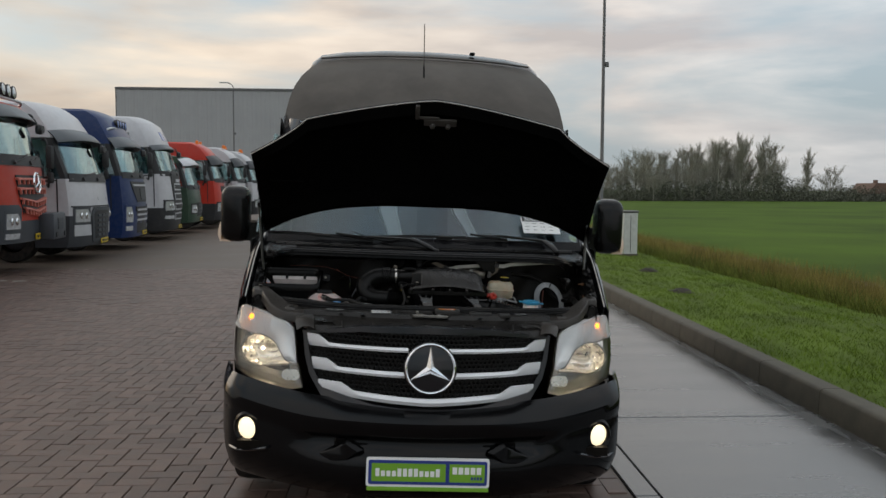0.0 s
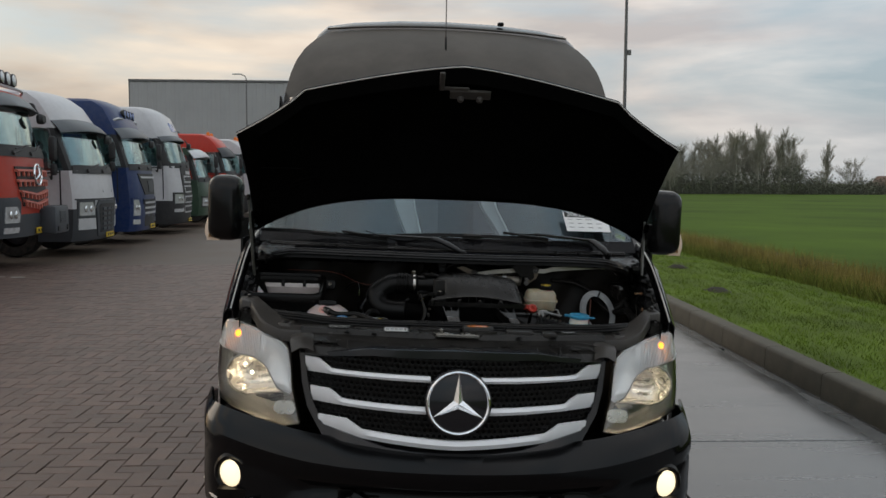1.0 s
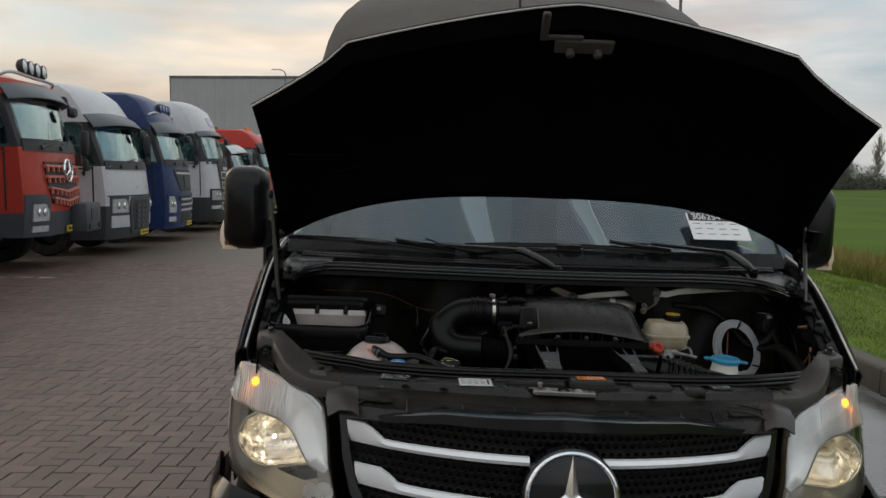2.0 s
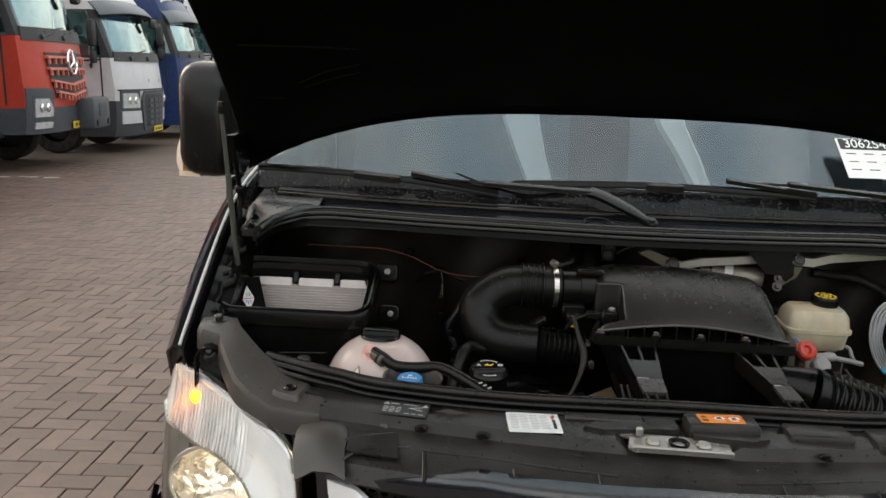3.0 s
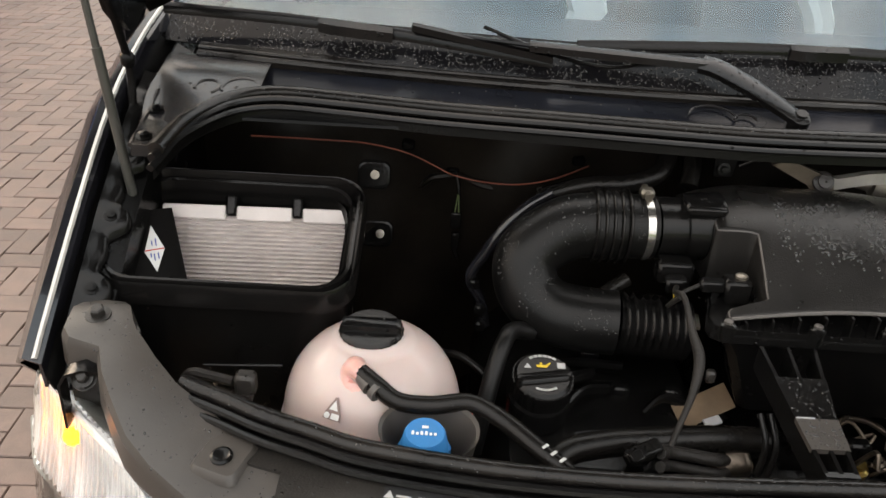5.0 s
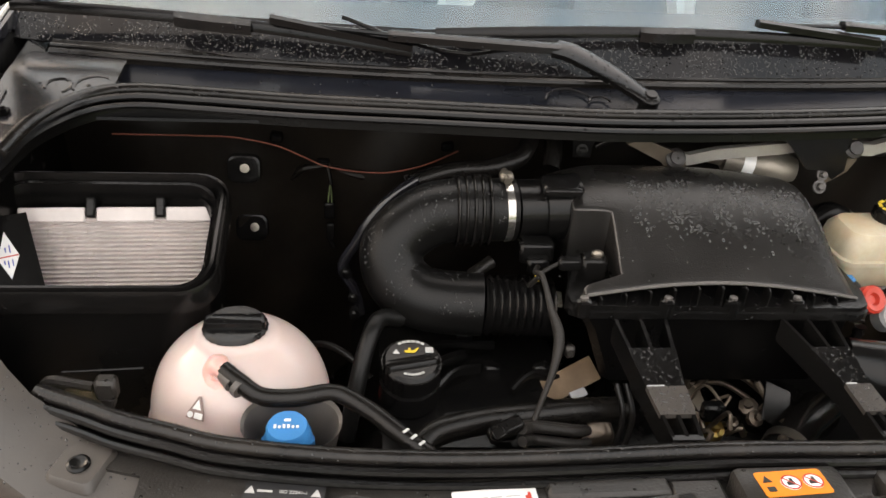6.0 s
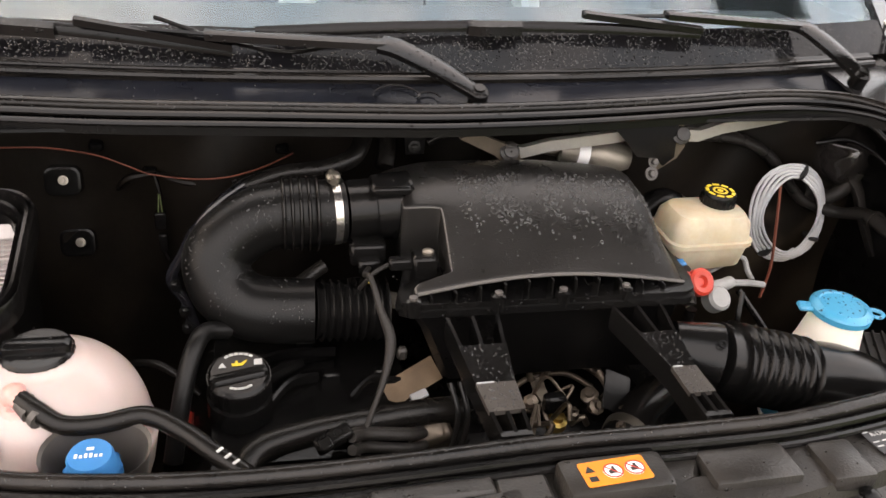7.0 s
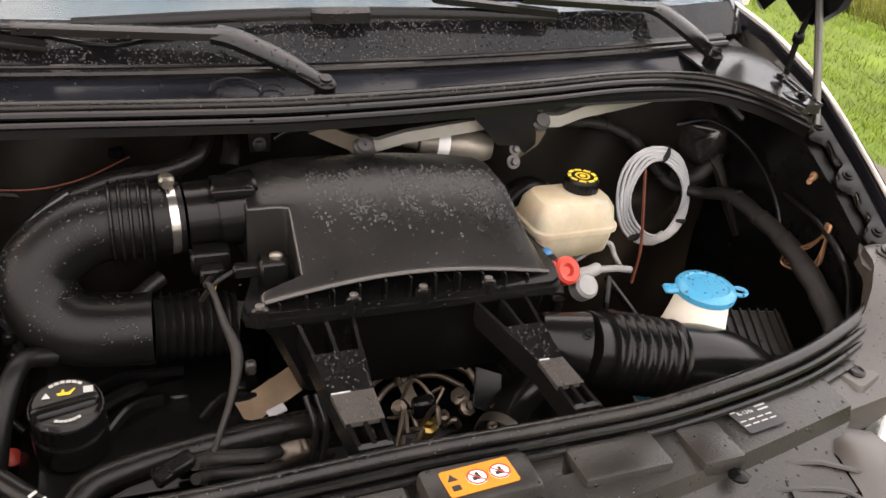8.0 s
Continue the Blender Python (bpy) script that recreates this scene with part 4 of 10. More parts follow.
# pressed ridges of the inner panel
for line in (((-0.790, 0.551, 1.622), (-0.68, 0.580, 1.625), (-0.568, 0.613, 1.625)), ((-0.810, 0.700, 1.522), (-0.735, 0.711, 1.522)), ((-0.700, 0.676, 1.555), (-0.64, 0.655, 1.580), (-0.572, 0.640, 1.597)), ((-0.690, 0.684, 1.547), (-0.63, 0.667, 1.567), (-0.572, 0.655, 1.582))):
    bm = B()
    tube(bm, curve(list(line), 5), 0.0022, 6)
    part("bonnet_ridge", fix(bm), PLASTIC_DEEP, hood)
for s, top, foot in ((-1, (-0.852, 0.652, 1.50), (-0.816, 0.670, 1.08)), (1, (0.855, 0.830, 1.50), (0.817, 0.690, 1.222))):
    T, F = Vector(top), Vector(foot)
    bm = B()
    tube(bm, [T, T.lerp(F, 0.36)], 0.0048, 8)
    st = part("gas_strut", fix(bm), VALVEDARK, van, "gas strut holding up the bonnet")
    bm = B()
    tube(bm, [T.lerp(F, 0.32), F], 0.0062, 10)
    part("strut_cylinder", fix(bm), VALVEDARK, st)
    bm = B()
    lathe(bm, [(0.006, -0.012), (0.0075, 0), (0.006, 0.012)], Matrix.Translation(T), 12)
    part("strut_joint", fix(bm), PLASTIC, st)
    # hinge arm, its joint and the black plate on the bonnet
    bm = B()
    arm = curve([(0.838, 0.803, 1.255), (0.84, 0.801, 1.318), (0.842, 0.79, 1.37), (0.842, 0.765, 1.43)] if s > 0 else [(0.850, 0.772, 1.255), (0.850, 0.776, 1.308), (0.850, 0.758, 1.354), (0.852, 0.725, 1.43)], 4)
    tube(bm, mirrored([tuple(p) for p in arm], s), 0.0058, 8, flat=0.7)
    q = arm[len(arm) // 3 + 1]
    lathe(bm, [(0.007, -0.010), (0.0095, -0.006), (0.0095, 0.004), (0.007, 0.008)], Matrix.Translation((s * q.x, q.y, q.z)), 12)
    box(bm, (s * 0.79, 0.74, 1.225), (s * 0.86, 0.86, 1.235), 0.003)
    bh = part("bonnet_hinge", fix(bm), PLASTIC_DEEP, van)
    bm = B()
    prism(bm, [(0.715, 1.44), (0.742, 1.388), (0.785, 1.354), (0.812, 1.354), (0.85, 1.375), (0.90, 1.41), (0.92, 1.44)], s * 0.846, s * 0.862, "x")
    part("hinge_plate", fix(bm), PLASTIC_DEEP, bh)

# front wings
WING = [(0.452, 1.061), (0.50, 1.096), (0.62, 1.178), (0.76, 1.262), (0.90, 1.312), (1.06, 1.345)]
for s in (-1, 1):
    rows = []
    for y, z in WING:
        back = max(0.0, 0.64 - y)
        rows.append(mirrored([(0.868, y, z - 0.035), (0.870, y, z - 0.004), (0.885, y, z + 0.002), (0.905, y + 0.12 * back, z - 0.02), (0.925, y + 0.5 * back, z - 0.09), (0.945, y + 0.9 * back, 0.88), (0.952, y + back, 0.70), (0.947, y + back, 0.60)], s))
    w = part("front_wing", sheet(rows, 0.004 * s), PAINT, van, "wet gloss black front wing")
    # another pale tube paints the sky's sheen along the wing edge
    bm = B()
    tube(bm, curve([(s * 0.874, y, z + 0.004) for y, z in WING], 4), 0.0036, 6)
    part("wing_edge_trim", fix(bm), EDGE, w, "pale strip painted as sheen on the wet wing edge")
    # inner gutter and rail with wavy bracket
    rows = [mirrored([(0.868, y, z - 0.02), (0.855, y, z - 0.045), (0.84, y, z - 0.05), (0.835, y, z - 0.03), (0.815, y + 0.004 * math.sin(y * 60), z - 0.035), (0.812, y, z - 0.16), (0.83, y, 0.55)], s) for y, z in WING]
    part("inner_wing", sheet(rows, 0.004 * -s), PLASTIC_DEEP, van)
    along = lambda y: float(np.interp(y, [p[0] for p in WING], [p[1] for p in WING]))
    tabs = (0.535, 0.617, 0.70, 0.785)
    rows = []
    for k in range(101):
        y = 0.500 + 0.34 * k / 100
        z = along(y) - 0.010
        bulge = max(math.exp(-((y - q) / 0.015) ** 4) for q in tabs)
        edge = 0.8355 - 0.018 * bulge + 0.0018 * math.sin(y * 170)
        rows.append(mirrored([(0.8625, y, z - 0.030), (0.8560, y, z - 0.024), (0.8535, y, z - 0.003), (0.8515, y, z + 0.001), (edge + 0.010, y, z - 0.001), (edge + 0.003, y, z - 0.002), (edge, y, z - 0.005), (edge - 0.001, y, z - 0.014)], s))
    part("wing_bracket", sheet(rows, 0.0025 * s), PLASTIC, van, "glossy black scalloped wing rail", 50)
    bm = B()
    for y in tabs:
        m = frame_on((s * 0.8345, y, along(y) - 0.010), (-s * 0.1, -0.45, 0.88))
        lathe(bm, [(0.0095, 0.0), (0.0095, 0.002), (0.006, 0.0028), (0.006, 0.006), (0.0005, 0.0065)], m, 12)
    pieces("bracket_bolt", fix(bm), PLASTIC_DEEP, van)
    # water channel between rail and wing edge
    bm = B()
    tube(bm, mirrored([(0.8665, y, along(y) - 0.024) for y in [0.46 + 0.02 * k for k in range(20)]], s), 0.0022, 6)
    part("channel_bead", fix(bm), RUBBER_WORN, van)

# wheels
for s in (-1, 1):
    for y in (0.98, 4.60):
        m = pose(s * 0.86, y, 0.345, 0, 90, 0)
        bm = B()
        lathe(bm, [(0.21, -0.10), (0.30, -0.112), (0.335, -0.10), (0.345, -0.06), (0.345, 0.06), (0.335, 0.10), (0.30, 0.112), (0.21, 0.10)], m, 40, False)
        wh = part("wheel", fix(bm), TYRE, van, "black tyre with steel rim")
        bm = B()
        lathe(bm, [(0.215, -0.09), (0.20, -0.06), (0.19, s * 0.05), (0.08, s * 0.08), (0.0, s * 0.08)], m, 24, False)
        part("rim", fix(bm), HOUSING, wh)

# bumper
def bump_y(x, z):
    ax = abs(x)
    y = -0.055 + 0.36 * ax ** 2.1
    if ax > 0.90:
        y += 3.2 * (ax - 0.90)
    return y + 0.10 * max(0.0, (0.40 - z) / 0.2) ** 2 + 0.10 * max(0, (z - 0.60) / 0.1)


XB = [i / 20 * 0.955 for i in range(-20, 21)]
prof = [(0.24, 0.06), (0.27, 0.02), (0.33, 0.0), (0.40, -0.005), (0.44, 0.015), (0.47, 0.05), (0.515, 0.055), (0.535, 0.01), (0.56, -0.015), (0.60, -0.015), (0.635, 0.0), (0.665, 0.045)]
rows = []
for z, dy in prof:
    row = []
    for x in XB:
        ax = abs(x)
        groove = dy if ax < 0.42 else dy * max(0.0, (0.62 - ax) / 0.20) if dy > 0 and 0.43 < z < 0.53 else dy * 0.6
        lift = 0.085 * max(0, (ax - 0.45) / 0.5) ** 1.5 if z > 0.5 else 0.03 * max(0, (ax - 0.3) / 0.6) if z < 0.3 else 0.06 * max(0, (ax - 0.45) / 0.5)
        row.append((x * (1.0 if z > 0.3 else 0.985), bump_y(x, z) + groove, z + lift * (0.7 if z > 0.5 else 1)))
    rows.append(row)
bumper = part("front_bumper", sheet(rows, -0.012), BUMPER, van, "gloss black front bumper", 45)
bm = B()
box(bm, (-0.40, 0.02, 0.455), (0.40, 0.06, 0.525), 0.008)
for z in (0.47, 0.49, 0.51):
    box(bm, (-0.39, 0.005, z - 0.004), (0.39, 0.03, z + 0.004), 0.001)
part("lower_grille", fix(bm), PLASTIC_DEEP, bumper)
# raised facets either side of the plate
for s in (-1, 1):
    fac = [(0.27, 0.475), (0.34, 0.515), (0.40, 0.475), (0.47, 0.440), (0.42, 0.405), (0.33, 0.425)]
    bm = B()
    loft(bm, [[(s * (0.37 + (x - 0.37) * f), bump_y(x, z) + d, 0.455 + (z - 0.455) * f) for x, z in fac] for f, d in ((1.0, 0.03), (1.0, 0.0), (0.75, -0.012))])
    part("bumper_facet", fix(bm), BUMPER, bumper)
# return of the bumper round the corners to the wheels
for s in (-1, 1):
    part("bumper_corner", sheet([mirrored([(0.955, bump_y(0.955, z), z + (0.075 if z > 0.5 else 0.05)), (0.962, 0.55, z + (0.06 if z > 0.5 else 0.04)), (0.965, 0.66, z + 0.05)], s) for z in (0.27, 0.36, 0.44, 0.52, 0.58, 0.64)], 0.008 * s), BUMPER, bumper)
    c = Vector((s * 0.798, 0.150, 0.506))
    m = frame_on(c, (s * 0.35, -0.93, 0.0), (1, 0, 0))
    bm = B()
    lathe(bm, [(0.082, -0.06), (0.078, -0.01), (0.066, 0.002), (0.056, -0.004), (0.056, -0.04)], m, 28, False)
    fog = part("fog_lamp", fix(bm), PLASTIC, van, "lit round fog lamp")
    bm = B()
    lathe(bm, [(0.054, -0.012), (0.045, 0.0), (0.025, 0.007), (0.0001, 0.009)], m, 28)
    part("fog_lens", fix(bm), FOGGLOW, fog, "glowing lens")
    bm = B()
    tube(bm, curve([(s * 0.70, 0.085, 0.44), (s * 0.78, 0.135, 0.415), (s * 0.87, 0.215, 0.40), (s * 0.935, 0.36, 0.42)], 5), 0.012, 6, flat=0.6)
    part("fog_surround", fix(bm), PAINT, fog)

# plate holder
m = frame_on((0.012, -0.075, 0.395), (0, -1, 0.05))
bm = B()
prism(bm, rrect(0.53, 0.125, 0.012), -0.010, 0.0, "z", m)
plate = part("plate_holder", fix(bm), WHITE, van, "dealer plate with green and navy panels")
bm = B()
prism(bm, rrect(0.510, 0.104, 0.008), 0.0, 0.002, "z", m)
part("plate_border", fix(bm), NAVY, plate)
bm = B()
prism(bm, rrect(0.318, 0.078, 0.004), 0.002, 0.0035, "z", m @ pose(-0.083, 0, 0))
prism(bm, rrect(0.152, 0.078, 0.004), 0.002, 0.0035, "z", m @ pose(0.168, 0, 0))
box(bm, (-0.262, -0.080, -0.004), (0.262, -0.063, 0.003), 0.002, m)
pieces("plate_panel", fix(bm), GREEN, plate)
bm = B()
for k in range(12):
    h = 0.034 if k in (0, 4, 5, 6, 7, 11) else 0.024
    box(bm, (-0.225 + k * 0.0235, -0.017, 0.0035), (-0.208 + k * 0.0235, -0.017 + h, 0.0045), 0, m)
for k in range(5):
    box(bm, (0.105 + k * 0.026, -0.004, 0.0035), (0.125 + k * 0.026, 0.026, 0.0045), 0, m)
pieces("plate_print", fix(bm), WHITE, plate)
bm = B()
for k in range(4):
    box(bm, (0.185 + k * 0.013, -0.028, 0.0035), (0.194 + k * 0.013, -0.015, 0.0045), 0, m)
pieces("plate_print", fix(bm), NAVY, plate)

# grille
def gy(x, z):
    return 0.035 + 0.545 * x * x + 0.22 * (z - 0.82)


grille_out = [(-0.575, 0.945), (-0.30, 0.992), (0.0, 1.003), (0.30, 0.992), (0.575, 0.945), (0.560, 0.84), (0.535, 0.76), (0.475, 0.675), (0.25, 0.615), (0.0, 0.597), (-0.25, 0.615), (-0.475, 0.675), (-0.535, 0.76), (-0.560, 0.84)]
grille_in = [(-0.548, 0.938), (-0.30, 0.966), (0.0, 0.972), (0.30, 0.966), (0.548, 0.938), (0.535, 0.86), (0.515, 0.79), (0.465, 0.71), (0.24, 0.662), (0.0, 0.645), (-0.24, 0.662), (-0.465, 0.71), (-0.515, 0.79), (-0.535, 0.86)]


def densify(poly, n=5):
    out = []
    for a, b in zip(poly, poly[1:] + poly[:1]):
        out += [(a[0] + (b[0] - a[0]) * k / n, a[1] + (b[1] - a[1]) * k / n) for k in range(n)]
    return out


bm = B()
o, i = densify(grille_out), densify(grille_in)
loops = [[(x, gy(x, z) + 0.05, z) for x, z in o], [(x, gy(x, z) - 0.002, z) for x, z in o], [(x * 0.99, gy(x, z) - 0.016, z * 0.99 + 0.008) for x, z in o], [(x, gy(x, z) - 0.012, z) for x, z in i], [(x, gy(x, z) + 0.04, z) for x, z in i]]
loft(bm, loops, True, False)
grille = part("grille_surround", fix(bm), PAINT, van, "gloss black grille surround", 30)
# perforated backing: a plate with rows of hexagonal holes
bm = B()
rows_z = [0.652 + 0.0175 * k for k in range(19)]
for k, z in enumerate(rows_z):
    n = 54
    for j in range(-n // 2, n // 2 + 1):
        x = (j + 0.5 * (k % 2)) * 0.0205
        lim = 0.545 - 0.10 * max(0, (0.80 - z) / 0.14) ** 1.2
        low = 0.648 + 0.05 * (abs(x) / 0.5) ** 2
        top = 0.972 - 0.028 * (abs(x) / 0.55) ** 2
        if abs(x) > lim or z < low or z > top:
            continue
        yy = gy(x, z) + 0.014
        ring_in = [bm.verts.new((x + 0.0062 * math.cos(radians(60 * a + 30)), yy, z + 0.0058 * math.sin(radians(60 * a + 30)))) for a in range(6)]
        ring_o = [bm.verts.new((x + 0.0119 * math.cos(radians(60 * a + 30)), yy - 0.001, z + 0.0118 * math.sin(radians(60 * a + 30)))) for a in range(6)]
        deep = [bm.verts.new((v.co.x, yy + 0.012, v.co.z)) for v in ring_in]
        for a in range(6):
            b = (a + 1) % 6
            bm.faces.new((ring_o[a], ring_o[b], ring_in[b], ring_in[a]))
            bm.faces.new((ring_in[a], ring_in[b], deep[b], deep[a]))
part("perforated_mesh", fix(bm), PLASTIC, grille, "black perforated grille mesh", 30)
bm = B()
loft(bm, [[(x, gy(x, z) + 0.032, z) for x, z in i], [(x, gy(x, z) + 0.036, z) for x, z in i]])
part("grille_backing", fix(bm), BLACKPR, grille)
# bright bars, thicker at their outer ends
for xi, xe, lo_i, lo_o, hi_i, knee, hook in ((0.088, 0.548, 0.888, 0.882, 0.908, 0.76, 0.937), (0.100, 0.522, 0.780, 0.783, 0.804, 0.70, 0.836), (0.0, 0.487, 0.664, 0.690, 0.696, 0.66, 0.742)):
    for s in (-1, 1):
        rows = []
        for k in range(19):
            f = k / 18
            x = xi + (xe - xi) * f
            lo = lo_i + (lo_o - lo_i) * f ** 1.3
            flat_hi = hi_i + (lo_o - lo_i) * f ** 1.3
            g = min(1.0, max(0.0, (f - knee) / 0.13))
            hi = flat_hi + (hook - flat_hi) * g * g * (3 - 2 * g)
            y = gy(x, (hi + lo) / 2) - 0.006
            xs = x + 0.010 * (f > 0.99)
            rows.append([(s * x, y + 0.012, hi), (s * x, y - 0.002, hi), (s * (x - 0.004 * f), y - 0.008, (hi + lo) / 2), (s * (x - 0.012 * f), y - 0.002, lo), (s * (x - 0.012 * f), y + 0.012, lo)])
        bm = B()
        loft(bm, rows)
        part("grille_bar", fix(bm), SATIN, grille, "satin silver grille bar", 40)
# round badge with three spokes
bm = B()
m = frame_on((0.010, 0.012, 0.828), (0, -1, 0.12))
lathe(bm, [(0.118, -0.03), (0.116, 0.004), (0.106, 0.008), (0.0, 0.008)], m, 40, False)
badge = part("badge_base", fix(bm), PAINT, grille, "round black badge base")
bm = B()
lathe(bm, [(0.098, 0.006), (0.101, 0.014), (0.106, 0.017), (0.111, 0.013), (0.112, 0.006)], m, 48, False)
part("badge_ring", fix(bm), CHROME, badge, "chrome ring")
bm = B()
for a in (90, 210, 330):
    d, p = Vector((math.cos(radians(a)), math.sin(radians(a)), 0)), Vector((-math.sin(radians(a)), math.cos(radians(a)), 0))
    q = [bm.verts.new(m @ v) for v in (d * 0.101 + Vector((0, 0, 0.012)), d * -0.012 + p * 0.020 + Vector((0, 0, 0.009)), d * -0.012 - p * 0.020 + Vector((0, 0, 0.009)), Vector((0, 0, 0.026)))]
    bm.faces.new((q[0], q[1], q[3])), bm.faces.new((q[0], q[3], q[2])), bm.faces.new((q[1], q[2], q[3]))
part("badge_star", fix(bm), CHROME, badge, "chrome three-pointed shape", 10)

# headlamps
def lamp_y(x, z):
    return 0.035 + 0.50 * x * x + 0.28 * (z - 0.83) + 1.2 * max(0.0, x - 0.90)


for s in (-1, 1):
    outline = [(0.895, 1.020), (0.86, 1.030), (0.80, 1.018), (0.72, 1.002), (0.645, 0.977), (0.615, 0.952), (0.603, 0.89), (0.592, 0.81), (0.575, 0.76), (0.556, 0.695), (0.62, 0.678), (0.72, 0.684), (0.83, 0.697), (0.905, 0.720), (0.937, 0.80), (0.938, 0.88), (0.925, 0.95)]
    o = densify(outline, 4)
    cx, cz = 0.76, 0.84

    def on_lamp(x, z, d):
        return (s * x, lamp_y(x, z) + d, z)

    bm = B()
    loft(bm, [[on_lamp(cx + (x - cx) * f, cz + (z - cz) * f, d) for x, z in o] for f, d in ((1.0, 0.045), (1.0, 0.0), (0.97, -0.008), (0.85, -0.014), (0.6, -0.018), (0.3, -0.020), (0.02, -0.020))])
    hl = part("headlight", fix(bm), LAMPGLASS, van, "lit headlight with clear lens", 60)
    hl.visible_shadow = False
    bm = B()
    loft(bm, [[on_lamp(cx + (x - cx) * f, cz + (z - cz) * f, d) for x, z in o] for f, d in ((0.995, 0.006), (0.985, 0.022), (0.95, 0.034), (0.75, 0.045), (0.62, 0.060))], True, False)
    part("lamp_housing", fix(bm), HOUSING, hl, "grey lamp bowl")
    # pale band over the top and down the inner edge, ribbed towards the wing
    edge = [((0.928, 0.945), (0.930, 0.925)), ((0.915, 0.985), (0.918, 0.918)), ((0.900, 1.010), (0.897, 0.914)), ((0.868, 1.024), (0.87, 0.910)), ((0.83, 1.018), (0.83, 0.903)), ((0.79, 1.010), (0.79, 0.904)), ((0.75, 1.002), (0.755, 0.902)), ((0.71, 0.992), (0.728, 0.893)), ((0.67, 0.979), (0.705, 0.880)), ((0.638, 0.963), (0.688, 0.862)), ((0.616, 0.940), (0.675, 0.845)), ((0.607, 0.90), (0.660, 0.825)), ((0.601, 0.86), (0.645, 0.810)), ((0.597, 0.825), (0.625, 0.803)), ((0.594, 0.800), (0.600, 0.798))]
    fine = []
    for (p0, q0), (p1, q1) in zip(edge, edge[1:]):
        n = max(2, int((math.hypot(p1[0] - p0[0], p1[1] - p0[1])) / 0.0016))
        fine += [tuple((a[0] + (b[0] - a[0]) * j / n, a[1] + (b[1] - a[1]) * j / n) for a, b in ((p0, p1), (q0, q1))) for j in range(n)]
    fine.append(edge[-1])
    rows = []
    for p, q in fine:
        row = []
        for j in range(9):
            f = j / 8
            x, z = p[0] + (q[0] - p[0]) * f, p[1] + (q[1] - p[1]) * f
            rib = 0.0024 * math.sin(x / 0.0078 * 2 * math.pi) * min(1.0, max(0.0, (x - 0.690) / 0.03))
            row.append(on_lamp(x, z, 0.008 - 0.020 * f + 0.010 * math.sin(math.pi * f) + rib))
        rows.append(row)
    part("lamp_bezel", sheet(rows, 0.003), LAMPWHITE, hl, "pale silver ribbed bezel band", 60)
    # added pale tube stands in for the reflection inside the lens's top edge
    bm = B()
    tube(bm, curve([on_lamp(x, z - 0.007, 0.004) for x, z in ((0.885, 1.022), (0.84, 1.020), (0.79, 1.010), (0.72, 0.996), (0.66, 0.977), (0.625, 0.955), (0.612, 0.93))], 4), 0.0048, 8)
    part("lens_edge", fix(bm), LAMPWHITE, hl, "pale tube painted as the reflection inside the lens edge")
    bm = B()
    tube(bm, curve([on_lamp(q[0], q[1] - 0.003, -0.009) for _, q in edge[:-1]], 3), 0.0042, 6)
    part("lens_rim", fix(bm), HOUSING, hl)
    # faceted main reflector round the bulb
    m = frame_on(on_lamp(0.776, 0.824, 0.040), (s * 0.15, -1, 0.0))
    fr = random.Random(5)
    bm = B()
    rings = [(0.098 - 0.0072 * k, -0.052 * (1 - (1 - k / 12) ** 2)) for k in range(13)]
    n = 34
    vs = [[m @ Vector((r * 0.98 * math.cos(2 * math.pi * (j + 0.5 * (i % 2)) / n) + fr.uniform(-0.002, 0.002), r * 0.78 * math.sin(2 * math.pi * (j + 0.5 * (i % 2)) / n) + fr.uniform(-0.002, 0.002), h + fr.uniform(-0.003, 0.003))) for j in range(n)] for i, (r, h) in enumerate(rings)]
    loft(bm, vs, True, False)
    part("reflector_bowl", fix(bm), REFLECTOR, hl, "faceted bright reflector", 0)
    bm = B()
    lathe(bm, [(0.0005, -0.010), (0.006, -0.008), (0.008, 0.0), (0.006, 0.008), (0.0005, 0.010)], m @ pose(0, 0, -0.030), 14)
    part("headlight_bulb", fix(bm), BULB, hl, "glowing headlight bulb")
    bm = B()
    tube(bm, [m @ Vector((0.099 * math.cos(a), 0.080 * math.sin(a), 0.004)) for a in (2 * math.pi * j / 40 for j in range(41))], 0.004, 6)
    part("reflector_ring", fix(bm), HOUSING, hl)
    # indicator bulb behind the ribbed lens at the top outer corner
    bm = B()
    lathe(bm, [(0.0005, -0.009), (0.009, -0.007), (0.0125, 0.0), (0.009, 0.005), (0.0005, 0.007)], frame_on(on_lamp(0.838, 0.972, 0.006), (s * 0.3, -1, 0.2)), 14)
    part("indicator_bulb", fix(bm), INDICATOR, hl, "lit amber indicator")
    # small lower lamp
    pm = frame_on(on_lamp(0.618, 0.742, 0.010), (0, -1, 0.1))
    bm = B()
    loft(bm, [[pm @ Vector((x * f, z * f, h)) for x, z in rrect(0.080, 0.050, 0.022)] for f, h in ((1, 0.006), (0.88, -0.006), (0.5, -0.016), (0.2, -0.018))])
    part("position_lamp", fix(bm), REFLECTOR, hl)

